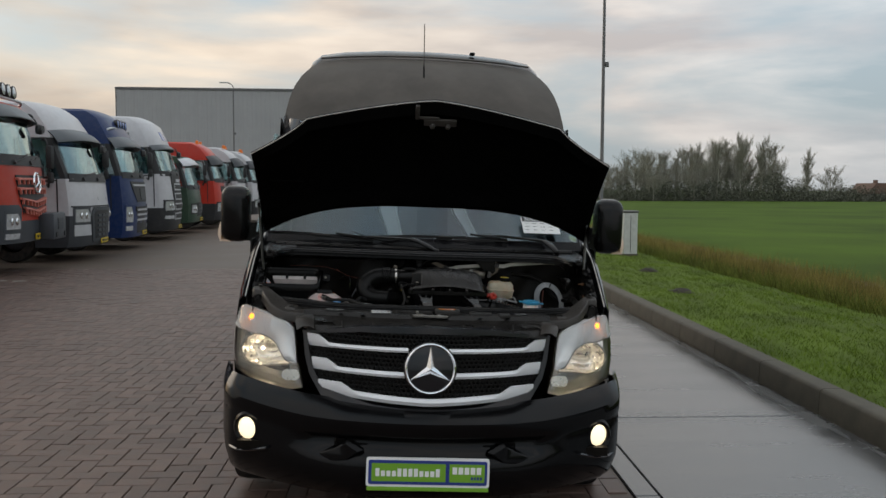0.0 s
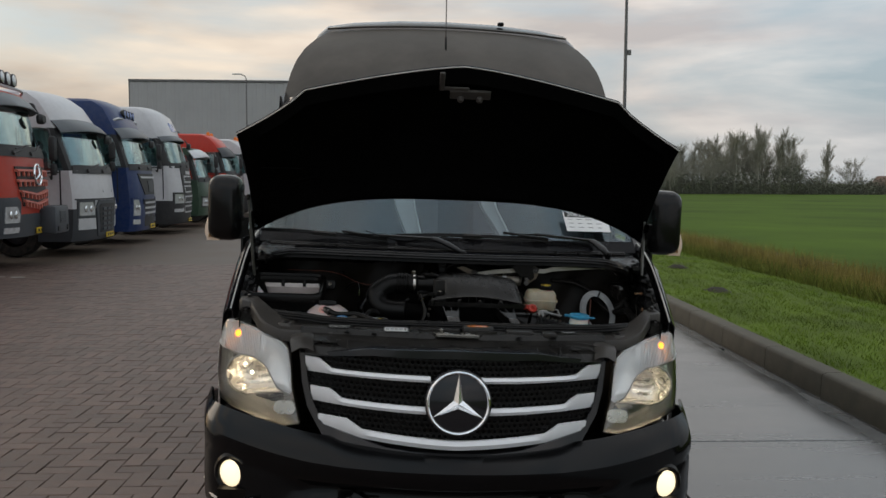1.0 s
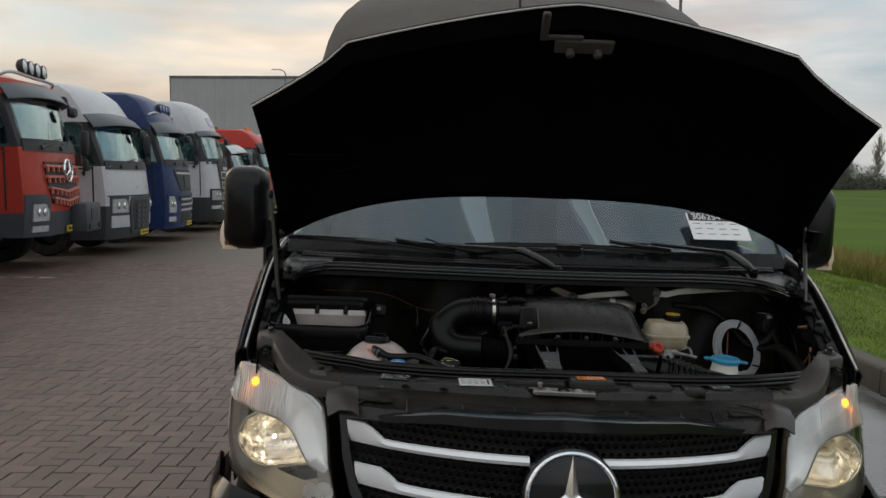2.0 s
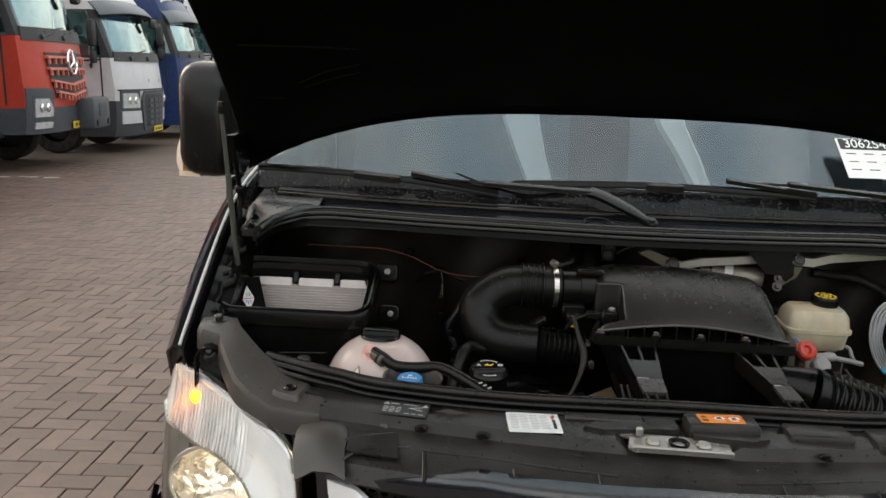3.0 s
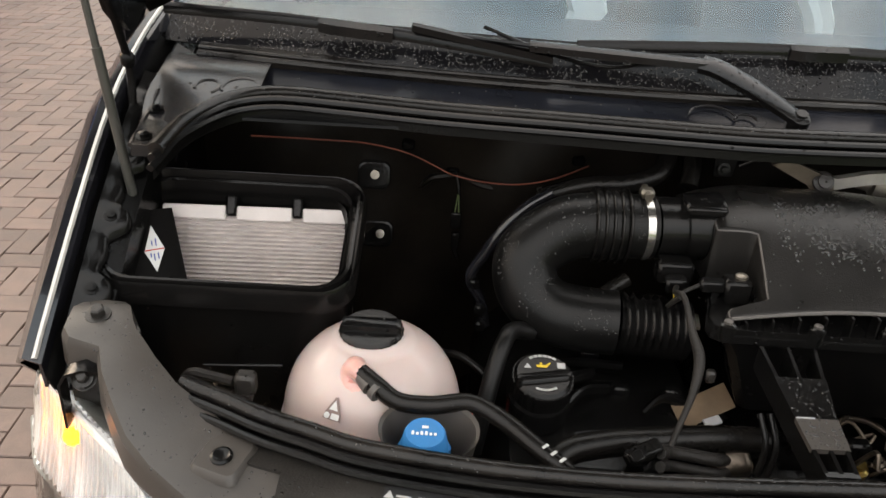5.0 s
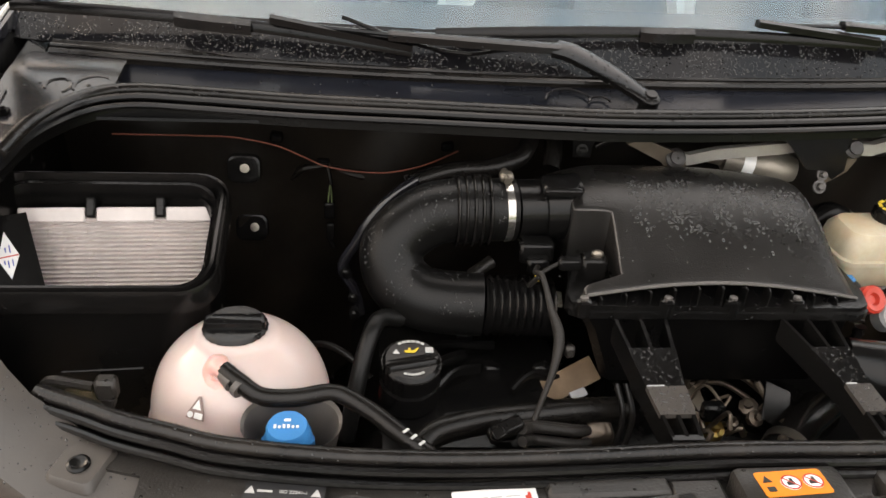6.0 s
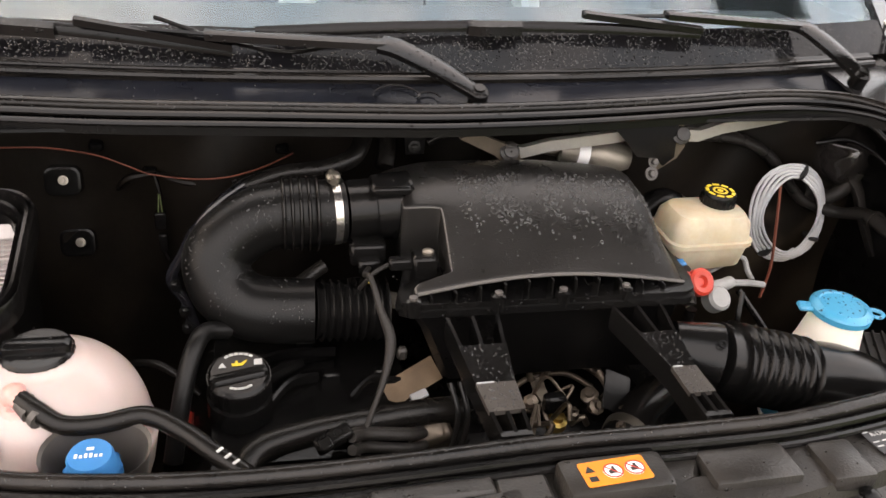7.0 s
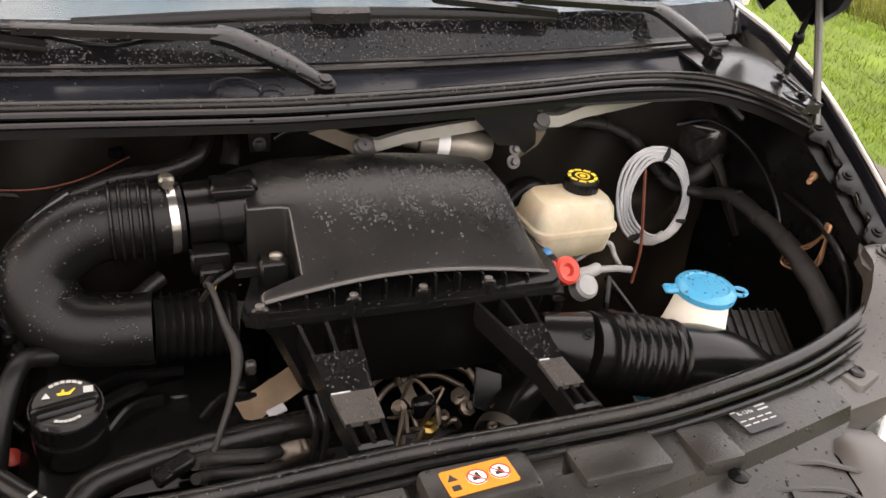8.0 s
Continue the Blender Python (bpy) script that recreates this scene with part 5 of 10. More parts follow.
# door mirrors
for s in (-1, 1):
    bm = B()
    loops = []
    for f, y in ((0.62, 1.30), (0.86, 1.315), (0.97, 1.345), (1.0, 1.40), (0.97, 1.45)):
        loops.append([(s * (1.108 + x * f), y + 0.10 * (x * f), 1.425 + z * f) for x, z in rrect(0.165, 0.33, 0.055, 5)])
    loft(bm, loops)
    mi = part("door_mirror", fix(bm), PLASTIC_WET, van, "black door mirror spotted with rain", 50)
    bm = B()
    loft(bm, [[(s * x, y, z) for y, z in ((1.36, 1.27), (1.44, 1.27), (1.44, 1.36), (1.36, 1.38))] for x in (1.05, 0.97, 0.93)])
    part("mirror_arm", fix(bm), PLASTIC, mi)
    bm = B()
    loft(bm, [[(s * (1.185 + dx), 1.385 + dy, z) for dx, dy in ((0, -0.03), (0.018 * w, -0.02), (0.022 * w, 0.02), (0, 0.04))] for z, w in ((1.262, 0.2), (1.275, 0.8), (1.300, 1.2), (1.335, 1.1), (1.365, 0.6), (1.39, 0.1))])
    loft(bm, [[(s * x, 1.345 + dy, 1.262 + dz) for dy, dz in ((-0.004, 0), (0.05, -0.002), (0.05, 0.012), (-0.006, 0.014))] for x in (1.13, 1.16, 1.19)])
    part("mirror_indicator", fix(bm), MIRRORLENS, mi, "pale clear mirror indicator lens")
    bm = B()
    prism(bm, rrect(0.14, 0.30, 0.045), 1.452, 1.456, "y", pose(s * 1.108, 0.0, 1.425))
    part("mirror_glass", fix(bm), CHROME, mi)

# windscreen wipers: pivot, elbow joint, end of the broad arm, holder, blade ends, grip on the blade
def wiper(P, J, E, Hd, L, R, c0, c1):
    P, J, E, Hd, L, R = (Vector(p) for p in (P, J, E, Hd, L, R))
    bm = B()
    arm = curve([P, P.lerp(J, 0.35) + Vector((0, 0, 0.006)), P.lerp(J, 0.8) + Vector((0, 0, 0.006)), J], 4)
    side = (J - P).cross(Vector((0, -0.35, 0.93))).normalized()
    loft(bm, [[p + side * w * a + Vector((0, -0.35, 0.93)) * h for a, h in ((-1, -0.005), (-1, 0.003), (-0.6, 0.007), (0.6, 0.007), (1, 0.003), (1, -0.005))] for p, w in ((q, 0.013 + 0.005 * min(1, i / 4)) for i, q in enumerate(arm))])
    wi = part("wiper", fix(bm), PLASTIC_WET, van, "black wiper arm beaded with rain")
    bm = B()
    lathe(bm, [(0.014, -0.018), (0.0145, 0.004), (0.011, 0.008), (0.0085, 0.0085), (0.008, 0.012), (0.0005, 0.012)], frame_on(P, (0, -0.35, 0.93)), 18)
    part("pivot_nut", fix(bm), PLASTIC, wi)
    bm = B()
    loft(bm, [[p + Vector((0, dy, dz)) for dy, dz in ((-w, -0.006), (-w, 0.003), (-w * 0.5, 0.007), (w * 0.5, 0.007), (w, 0.003), (w, -0.006))] for p, w in ((J + (J - E).normalized() * 0.006, 0.013), (J, 0.0155), (J.lerp(E, 0.5), 0.0145), (E, 0.011))])
    part("wiper_arm_cover", fix(bm), PLASTIC_WET, wi)
    bm = B()
    tube(bm, [E.lerp(J, 0.1), E.lerp(Hd, 0.5), Hd], [0.006, 0.005, 0.005], 6, flat=0.6)
    part("arm_rod", fix(bm), PLASTIC, wi)
    n = 14
    line = [L.lerp(R, k / n) + Vector((0, 0, 0.010 * math.sin(math.pi * k / n))) for k in range(n + 1)]
    bm = B()
    loft(bm, [[p + Vector((0, dy, dz)) for dy, dz in ((-0.006, -0.010), (-0.0065, 0.0), (-0.002, 0.006), (0.004, 0.005), (0.006, -0.010))] for p in line])
    bl = part("wiper_blade", fix(bm), RUBBER, wi)
    bm = B()
    loft(bm, [[p + Vector((0, dy - 0.004, dz + 0.006)) for dy, dz in ((-0.012 * w, -0.010), (-0.012 * w, 0.004), (0.0, 0.010), (0.012 * w, 0.004), (0.012 * w, -0.010))] for p, w in ((L.lerp(R, c0), 0.5), (L.lerp(R, c0 + 0.02), 0.95), (L.lerp(R, (c0 + c1) / 2), 1.0), (L.lerp(R, c1), 0.8))])
    part("blade_cover", fix(bm), PLASTIC_WET, bl)
    bm = B()
    loft(bm, [[p + Vector((0, dy - 0.003, dz + 0.004)) for dy, dz in ((-0.008, -0.006), (-0.008, 0.003), (0.0, 0.006), (0.008, 0.003), (0.008, -0.006))] for p in (Hd, Hd.lerp(R, 0.25), Hd.lerp(R, 0.6), R)])
    part("blade_holder", fix(bm), PLASTIC, bl)


wiper((0.054, 0.783, 1.286), (-0.078, 0.835, 1.342), (-0.315, 0.860, 1.346), (-0.481, 0.882, 1.355), (-0.852, 0.945, 1.352), (-0.280, 0.865, 1.325), 0.41, 0.60)
wiper((0.700, 0.822, 1.298), (0.642, 0.930, 1.351), (0.380, 0.900, 1.372), (0.235, 0.885, 1.372), (-0.248, 0.868, 1.350), (0.441, 0.895, 1.348), 0.44, 0.56)
bm = B()
tube(bm, curve([(-0.38, 0.875, 1.365), (-0.28, 0.86, 1.335), (-0.20, 0.85, 1.325), (-0.14, 0.855, 1.335)], 5), 0.003, 6)
part("washer_hose", fix(bm), RUBBER, van)

# ---- engine bay ----
# dark tub: floor, firewall, inner sides
bm = B()
box(bm, (-0.84, 0.12, 0.42), (0.84, 1.02, 0.46))
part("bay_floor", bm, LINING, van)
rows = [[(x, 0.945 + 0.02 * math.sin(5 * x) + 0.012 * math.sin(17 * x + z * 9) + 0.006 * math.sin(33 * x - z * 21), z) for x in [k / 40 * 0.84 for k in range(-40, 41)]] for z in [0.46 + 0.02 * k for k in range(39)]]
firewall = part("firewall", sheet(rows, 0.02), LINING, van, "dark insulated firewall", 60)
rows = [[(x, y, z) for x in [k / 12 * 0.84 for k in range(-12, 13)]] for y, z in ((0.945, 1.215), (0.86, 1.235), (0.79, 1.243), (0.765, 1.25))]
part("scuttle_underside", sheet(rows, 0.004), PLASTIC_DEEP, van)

# scuttle: sealing channel, glossy panel, trim strip under the glass
def scut(x):
    return 0.742 + 0.20 * x * x


XS = [k / 24 * 0.80 for k in range(-24, 25)]
part("scuttle_panel", sheet([[(x, scut(x) + dy - 0.06 * x * x * f, z) for x in XS] for dy, z, f in ((0.012, 1.262, 0.0), (0.030, 1.268, 0.2), (0.075, 1.280, 0.8), (0.095, 1.286, 1.0))], 0.004), SCUTTLE, van, "dark glossy scuttle panel with water marks", 50)
bm = B()
for dz, r in ((0.0, 0.0055), (0.007, 0.0035)):
    tube(bm, [(x, 0.836 + dz * 1.2 + 0.13 * x * x, 1.291 + dz) for x in XS], r, 8)
loft(bm, [[(x, 0.833 + 0.13 * x * x + dy, 1.286 + dz) for dy, dz in ((0, -0.006), (0, 0.004), (0.022, 0.018), (0.024, 0.008))] for x in XS])
part("scuttle_trim", fix(bm), RUBBER_WORN, van, "ribbed rubber strip below the windscreen", 40)
def ease(f):
    f = max(0.0, min(1.0, f))
    return f * f * (3 - 2 * f)


def gusset_z(x, y):
    """Height of the wet metal sheet at the ends of the scuttle."""
    return 1.256 + 0.030 * ease((y - 0.69) / 0.21) - 0.05 * max(0.0, x - 0.79) ** 1.2


# scuttle ends: pressed metal gusset with embossed arcs and bolts
for s in (-1, 1):
    front = lambda x: 0.79 - (0.165 if s < 0 else 0.11) * ease((x - 0.715) / 0.075)
    rows = [mirrored([(x, front(x) + (0.92 - front(x)) * f, gusset_z(x, front(x) + (0.92 - front(x)) * f)) for x in (min(x, 0.805 + 0.030 * ease(f * 1.6)) for x in (0.685, 0.70, 0.72, 0.74, 0.76, 0.78, 0.80, 0.82, 0.835))], s) for f in [k / 14 for k in range(15)]]
    part("scuttle_gusset", sheet(rows, 0.004 * s), BARE, van, "wet dark metal gusset", 60)
    bm = B()
    for x0, r in ((0.757, 0.017), (0.711, 0.026)) if s < 0 else ():
        tube(bm, [Vector((s * (x0 + r * math.cos(a) * s), 0.806 + r * 1.05 * math.sin(a), gusset_z(x0 + r * math.cos(a) * s, 0.806 + r * 1.05 * math.sin(a)) + 0.003)) for a in [radians(-60 + 13 * k) for k in range(21)]], 0.0030, 6)
    if s < 0:
        pieces("scuttle_embossing", fix(bm), BARE, van)
    bm = B()
    for x, yy in ((0.806, 0.735), (0.792, 0.645)) if s < 0 else ((0.800, 0.775), (0.790, 0.71)):
        bolt(bm, (s * x, yy, gusset_z(x, yy) + 0.006), (0, -0.2, 1), 0.0068, 0.006)
    pieces("gusset_bolt", fix(bm), PLASTIC_DEEP, van)
    bm = B()
    prism(bm, [(s * x, y if s < 0 else y + 0.055) for x, y in ((0.774, 0.622), (0.802, 0.622), (0.816, 0.70), (0.818, 0.765), (0.800, 0.765), (0.782, 0.72))], 1.246, 1.2605, "z")
    tube(bm, curve([(s * x, y, gusset_z(x, y) + 0.004) for x, y in ((0.802, 0.622 if s < 0 else 0.677), (0.816, 0.73), (0.820, 0.79))], 5), 0.003, 6)
    part("gusset_plate", fix(bm), BARE, van)
bm = B()
for x0, r in ((-0.06, 0.034), (-0.015, 0.016)):
    m = frame_on((x0, 0.790, 1.276), (0, -0.25, 0.96))
    tube(bm, [m @ Vector((r * math.cos(a), r * math.sin(a), 0.002)) for a in [radians(10 + 8 * k) for k in range(21)]], 0.0015, 5)
pieces("scuttle_embossing", fix(bm), BARE, van)

# rubber seals of the bonnet
def seal(path, name, lab):
    pts = curve(path, 8)
    bm = B()
    tube(bm, [p + Vector((0, 0.004, 0.002)) for p in pts], 0.0095, 10, flat=0.9)
    ob = part(name, fix(bm), RUBBER_WORN, van, lab)
    bm = B()
    tube(bm, [p + Vector((0, -0.012, -0.003)) for p in pts], 0.0052, 8)
    tube(bm, [p + Vector((0, -0.021, -0.012)) for p in pts], 0.0045, 8)
    part("seal_lip", fix(bm), RUBBER, ob)
    bm = B()
    loft(bm, [[p + Vector((0, dy, dz)) for dy, dz in ((0.012, -0.008), (-0.012, -0.016), (-0.014, -0.03), (0.012, -0.03))] for p in pts])
    part("seal_carrier", fix(bm), PLASTIC_DEEP, ob)


seal([(-0.765, 0.600, 1.262), (-0.752, 0.690, 1.270), (-0.715, 0.765, 1.274), (-0.660, 0.797, 1.275), (-0.570, 0.790, 1.275), (-0.430, 0.770, 1.275), (-0.260, 0.757, 1.275), (-0.10, 0.744, 1.275), (0.006, 0.739, 1.275), (0.172, 0.748, 1.275), (0.357, 0.770, 1.275), (0.50, 0.793, 1.275), (0.60, 0.793, 1.274), (0.665, 0.775, 1.272), (0.705, 0.738, 1.268), (0.728, 0.695, 1.263), (0.742, 0.645, 1.257)], "rear_bonnet_seal", "worn black rubber bonnet seal")
seal([(-0.700, 0.423, 1.062), (-0.646, 0.400, 1.060), (-0.605, 0.379, 1.060), (-0.55, 0.359, 1.059), (-0.491, 0.343, 1.054), (-0.376, 0.326, 1.052), (-0.26, 0.320, 1.050), (-0.141, 0.320, 1.050), (0.048, 0.325, 1.050), (0.205, 0.322, 1.050), (0.349, 0.325, 1.050), (0.535, 0.354, 1.050), (0.666, 0.396, 1.052), (0.774, 0.444, 1.056)], "front_bonnet_seal", "worn black rubber front seal")

# front cross panel: rear ledge, raised mid part, lower front trough
def fy(x):
    return 0.318 + 0.155 * x * x + 0.02 * abs(x)


XF = [k / 32 * 0.80 for k in range(-32, 33)]
rows = []
for f, z in ((0.015, 1.010), (0.006, 1.028), (-0.010, 1.031), (-0.05, 1.031), (-0.054, 1.031), (-0.060, 1.031), (-0.088, 1.030), (-0.105, 1.028), (-0.112, 1.010), (-0.130, 1.004), (-0.145, 0.997), (-0.158, 0.990), (-0.20, 0.975), (-0.215, 0.95)):
    row = []
    for x in XF:
        ax = abs(x)
        dip = 0.0
        if 0.02 < x + 0.03 < 0.10 and -0.09 < f < -0.0:
            dip = -0.012
        if abs(x - 0.27) < 0.035 and -0.06 < f < 0.0:
            dip = -0.02
        if abs(ax - 0.52) < 0.05 and -0.08 < f < -0.02:
            dip = -0.006
        if -0.12 < x < 0.135 and -0.11 < f < -0.052:
            dip = 1.014 - z
        lim = 0.74 if f > -0.02 else 0.64 if f > -0.06 else 0.575 if f > -0.12 else 0.545
        x2 = x / 0.80 * lim
        row.append((x2, fy(x2) + f * (1 - 0.25 * abs(x2)), z + dip - 0.02 * max(0, abs(x2) - 0.5)))
    rows.append(row)
panel = part("front_cross_panel", sheet(rows, -0.004), PLASTIC_DUSTY, van, "dusty black plastic radiator cross panel", 28)
# raised lines and steps of the panel
bm = B()
def ridge(pts, r=0.005):
    tube(bm, curve(pts, 4), r, 6, flat=0.6)
for k in (-1, 1):
    ridge([(k * x, y, z) for x, y, z in ((0.542, 0.211, 1.000), (0.508, 0.232, 1.003), (0.481, 0.242, 1.006), (0.401, 0.254, 1.010), (0.391, 0.240, 1.008), (0.305, 0.229, 1.008), (0.202, 0.217, 1.008), (0.14, 0.200, 1.008))], 0.0042)
    ridge([(k * x, y, z) for x, y, z in ((0.523, 0.185, 0.985), (0.497, 0.205, 0.994), (0.444, 0.218, 0.998), (0.399, 0.224, 0.999), (0.389, 0.212, 0.997), (0.297, 0.199, 0.997), (0.20, 0.182, 0.996), (0.09, 0.168, 0.995))], 0.0035)
    ridge([(k * 0.392, 0.214, 0.997), (k * 0.388, 0.150, 0.978)], 0.0035)
for x in (-0.25, -0.12, 0.16, 0.30):
    ridge([(x, 0.165, 0.998), (x + 0.002, 0.12, 0.985)], 0.003)
pieces("panel_ridge", fix(bm), PLASTIC_DUSTY, panel)
for x in (-0.64, -0.52, -0.40, -0.30, 0.24, 0.37, 0.51, 0.63):
    bm = B()
    y = fy(x) - (0.115 if abs(x) < 0.45 else 0.06)
    lathe(bm, [(0.011, 0), (0.011, 0.003), (0.006, 0.006), (0.0005, 0.0065)], pose(x, y, 1.022 - 0.02 * max(0, abs(x) - 0.5)), 14)
    part("panel_clip", fix(bm), PLASTIC_DEEP, panel)
# stepped blocks beside the latch
bm = B()
box(bm, (-0.035, 0.262, 1.020), (0.022, 0.300, 1.040), 0.004)
box(bm, (0.032, 0.250, 1.012), (0.150, 0.304, 1.0530), 0.008, seg=2)
prism(bm, [(-0.137, 0.248), (-0.116, 0.270), (-0.012, 0.280), (-0.012, 0.254), (-0.105, 0.238)], 1.024, 1.040, "z")
prism(bm, [(0.036, 0.236), (0.128, 0.224), (0.158, 0.238), (0.138, 0.252), (0.036, 0.2495)], 1.024, 1.040, "z")
box(bm, (-0.165, 0.278, 1.020), (-0.035, 0.303, 1.042), 0.004)
box(bm, (0.195, 0.250, 1.018), (0.30, 0.304, 1.044), 0.006, seg=2)
box(bm, (0.33, 0.240, 1.018), (0.385, 0.300, 1.042), 0.006, seg=2)
pieces("panel_step", fix(bm), PLASTIC_DUSTY, panel)
# dusty flaps where the panel meets the headlamps; sky light on their raised faces is put into the lighter grey
for s in (-1, 1):
    rows = [mirrored(q, s) for q in ([(0.602, 0.270, 0.999), (0.562, 0.284, 1.004), (0.534, 0.284, 1.004), (0.526, 0.270, 1.000)], [(0.604, 0.242, 1.000), (0.562, 0.248, 1.013), (0.532, 0.248, 1.012), (0.522, 0.240, 1.004)], [(0.600, 0.196, 0.986), (0.566, 0.204, 1.002), (0.534, 0.204, 1.001), (0.520, 0.198, 0.990)], [(0.590, 0.166, 0.955), (0.562, 0.166, 0.972), (0.534, 0.164, 0.972), (0.512, 0.160, 0.962)])]
    part("panel_tray", sheet([mirrored(q, s) for q in ([(0.520, 0.272, 1.006), (0.480, 0.268, 1.008), (0.440, 0.258, 1.008)], [(0.518, 0.240, 1.004), (0.480, 0.236, 1.002), (0.436, 0.226, 1.002)], [(0.516, 0.200, 0.992), (0.478, 0.196, 0.990), (0.432, 0.188, 0.990)])], 0.004 * s), PLASTIC_DUSTY, van, "dusty black plastic tray", 60)
    part("panel_flap", sheet(rows, 0.004 * s), FLAPGREY, van, "dusty grey plastic flap beside the headlamp", 60)

# corner reinforcements from the wings to the cross panel
for s in (-1, 1):
    top = [((0.833, 0.512, 1.100), (0.794, 0.516, 1.100)), ((0.838, 0.498, 1.103), (0.783, 0.504, 1.103)), ((0.835, 0.464, 1.100), (0.771, 0.478, 1.101)), ((0.826, 0.452, 1.097), (0.764, 0.466, 1.097)), ((0.790, 0.444, 1.092), (0.754, 0.456, 1.093)), ((0.777, 0.412, 1.083), (0.735, 0.436, 1.083)), ((0.757, 0.382, 1.065), (0.706, 0.412, 1.066)), ((0.738, 0.358, 1.045), (0.672, 0.396, 1.050)), ((0.709, 0.335, 1.028), (0.640, 0.378, 1.036)), ((0.663, 0.306, 1.014), (0.605, 0.360, 1.026)), ((0.600, 0.300, 1.010), (0.545, 0.336, 1.024)), ((0.517, 0.281, 1.012), (0.480, 0.314, 1.026)), ((0.454, 0.260, 1.014), (0.43, 0.298, 1.026))]
    rows = [mirrored([(a[0] + 0.004, a[1] - 0.002, a[2] - 0.040), (a[0] + 0.002, a[1] - 0.002, a[2] - 0.006), a, tuple((p + q) / 2 + (0.003 if i == 2 else 0) for i, (p, q) in enumerate(zip(a, b))), b, (b[0] - 0.004, b[1] + 0.004, b[2] - 0.03)], s) for a, b in top]
    cr = part("corner_reinforcement", sheet(rows, 0.005 * s), FLAPGREY, van, "dusty grey-black corner reinforcement", 24)
    bm = B()
    bolt(bm, (s * 0.807, 0.482, 1.107), (0, -0.2, 1), 0.0095, 0.012)
    lathe(bm, [(0.019, -0.004), (0.019, 0.0005), (0.016, 0.002), (0.0005, 0.002)], frame_on((s * 0.807, 0.482, 1.105), (0, -0.1, 1)), 24)
    bolt(bm, (s * 0.809, 0.428, 1.060), (0, -0.6, 0.8), 0.0075, 0.010)
    lathe(bm, [(0.014, 0.0), (0.014, 0.002), (0.0005, 0.002)], frame_on((s * 0.809, 0.430, 1.058), (0, -0.6, 0.8)), 18)
    pieces("reinforcement_bolt", fix(bm), PLASTIC_DUSTY, cr)
    bm = B()
    m = frame_on((s * 0.637, 0.347, 1.0375 if s < 0 else 1.0285), (0, -0.12, 1), (1, 0.35 * s, 0))
    loft(bm, [[m @ Vector((x * f, y * f, h)) for x, y in rrect(0.050, 0.052, 0.008)] for f, h in ((1.14, -0.010), (1.0, -0.002), (0.93, 0.0))])
    part("reinforcement_pad", fix(bm), FLAPGREY, cr)
    bm = B()
    lathe(bm, [(0.012, -0.001), (0.012, 0.0015), (0.009, 0.003), (0.006, 0.0015), (0.0005, 0.0015)], m @ pose(0, -0.004, 0), 18)
    part("pad_clip", fix(bm), PLASTIC, cr)
    bm = B()
    prism(bm, [(s * x, y) for x, y in ((0.812, 0.540), (0.790, 0.520), (0.763, 0.485), (0.760, 0.470), (0.775, 0.455), (0.80, 0.50))], 1.086, 1.091, "z")
    part("corner_gusset", fix(bm), FLAPGREY, cr)
    arch = [(0.831, 1.000), (0.831, 1.060), (0.824, 1.071), (0.809, 1.075), (0.795, 1.071), (0.789, 1.060), (0.787, 1.000)]
    part("lamp_bracket", sheet([mirrored([(x, yy + 0.3 * (0.81 - x), z - 0.15 * (0.44 - yy)) for x, z in arch], s) for yy in (0.422, 0.430, 0.440)], 0.003 * s), PLASTIC, cr, "", 50)
    bm = B()
    prism(bm, [(s * x, z) for x, z in arch], 0.441, 0.444, "y")
    part("bracket_plate", fix(bm), PLASTIC_DUSTY, cr)

# bonnet catch
m = frame_on((0.004, 0.222, 1.026), (0, -0.10, 1), (1, -0.03, 0))
bm = B()
prism(bm, [(-0.075, -0.022), (0.085, -0.026), (0.088, 0.012), (0.06, 0.022), (-0.06, 0.024), (-0.09, 0.030), (-0.092, 0.022), (-0.07, 0.012)], 0.0, 0.004, "z", m)
box(bm, (-0.072, -0.030, 0.0), (0.086, -0.024, 0.012), 0.002, m)
box(bm, (-0.060, 0.012, 0.004), (-0.048, 0.020, 0.020), 0.002, m)
catch = part("bonnet_catch", fix(bm), ZINC, van, "zinc-plated bonnet catch plate")
for x in (-0.035, 0.045):
    bm = B()
    lathe(bm, [(0.012, 0.004), (0.012, 0.007), (0.009, 0.010), (0.0005, 0.010)], m @ pose(x, -0.002, 0), 16)
    part("catch_rivet", fix(bm), ZINC, catch)
bm = B()
lathe(bm, [(0.015, 0.004), (0.017, 0.008), (0.012, 0.009), (0.010, 0.004)], m @ pose(0.006, -0.002, 0), 20, False)
part("catch_eye", fix(bm), PLASTIC_DEEP, catch)


def sticker(name, w, h, p, normal, along, base, label, parent=van, r=0.003):
    """A thin printed label; returns it and its pose."""
    m = frame_on(p, normal, along)
    bm = B()
    prism(bm, rrect(w, h, r, 2), 0.0, 0.0008, "z", m)
    return part(name, fix(bm), base, parent, label), m


def bars(parent, m, rows, material, name="small_print"):
    """Rows of small printed bars: (x0, x1, y, height)."""
    bm = B()
    for x0, x1, y, h in rows:
        box(bm, (x0, y, 0.0008), (x1, y + h, 0.0014), 0, m)
    return part(name, bm, material, parent)


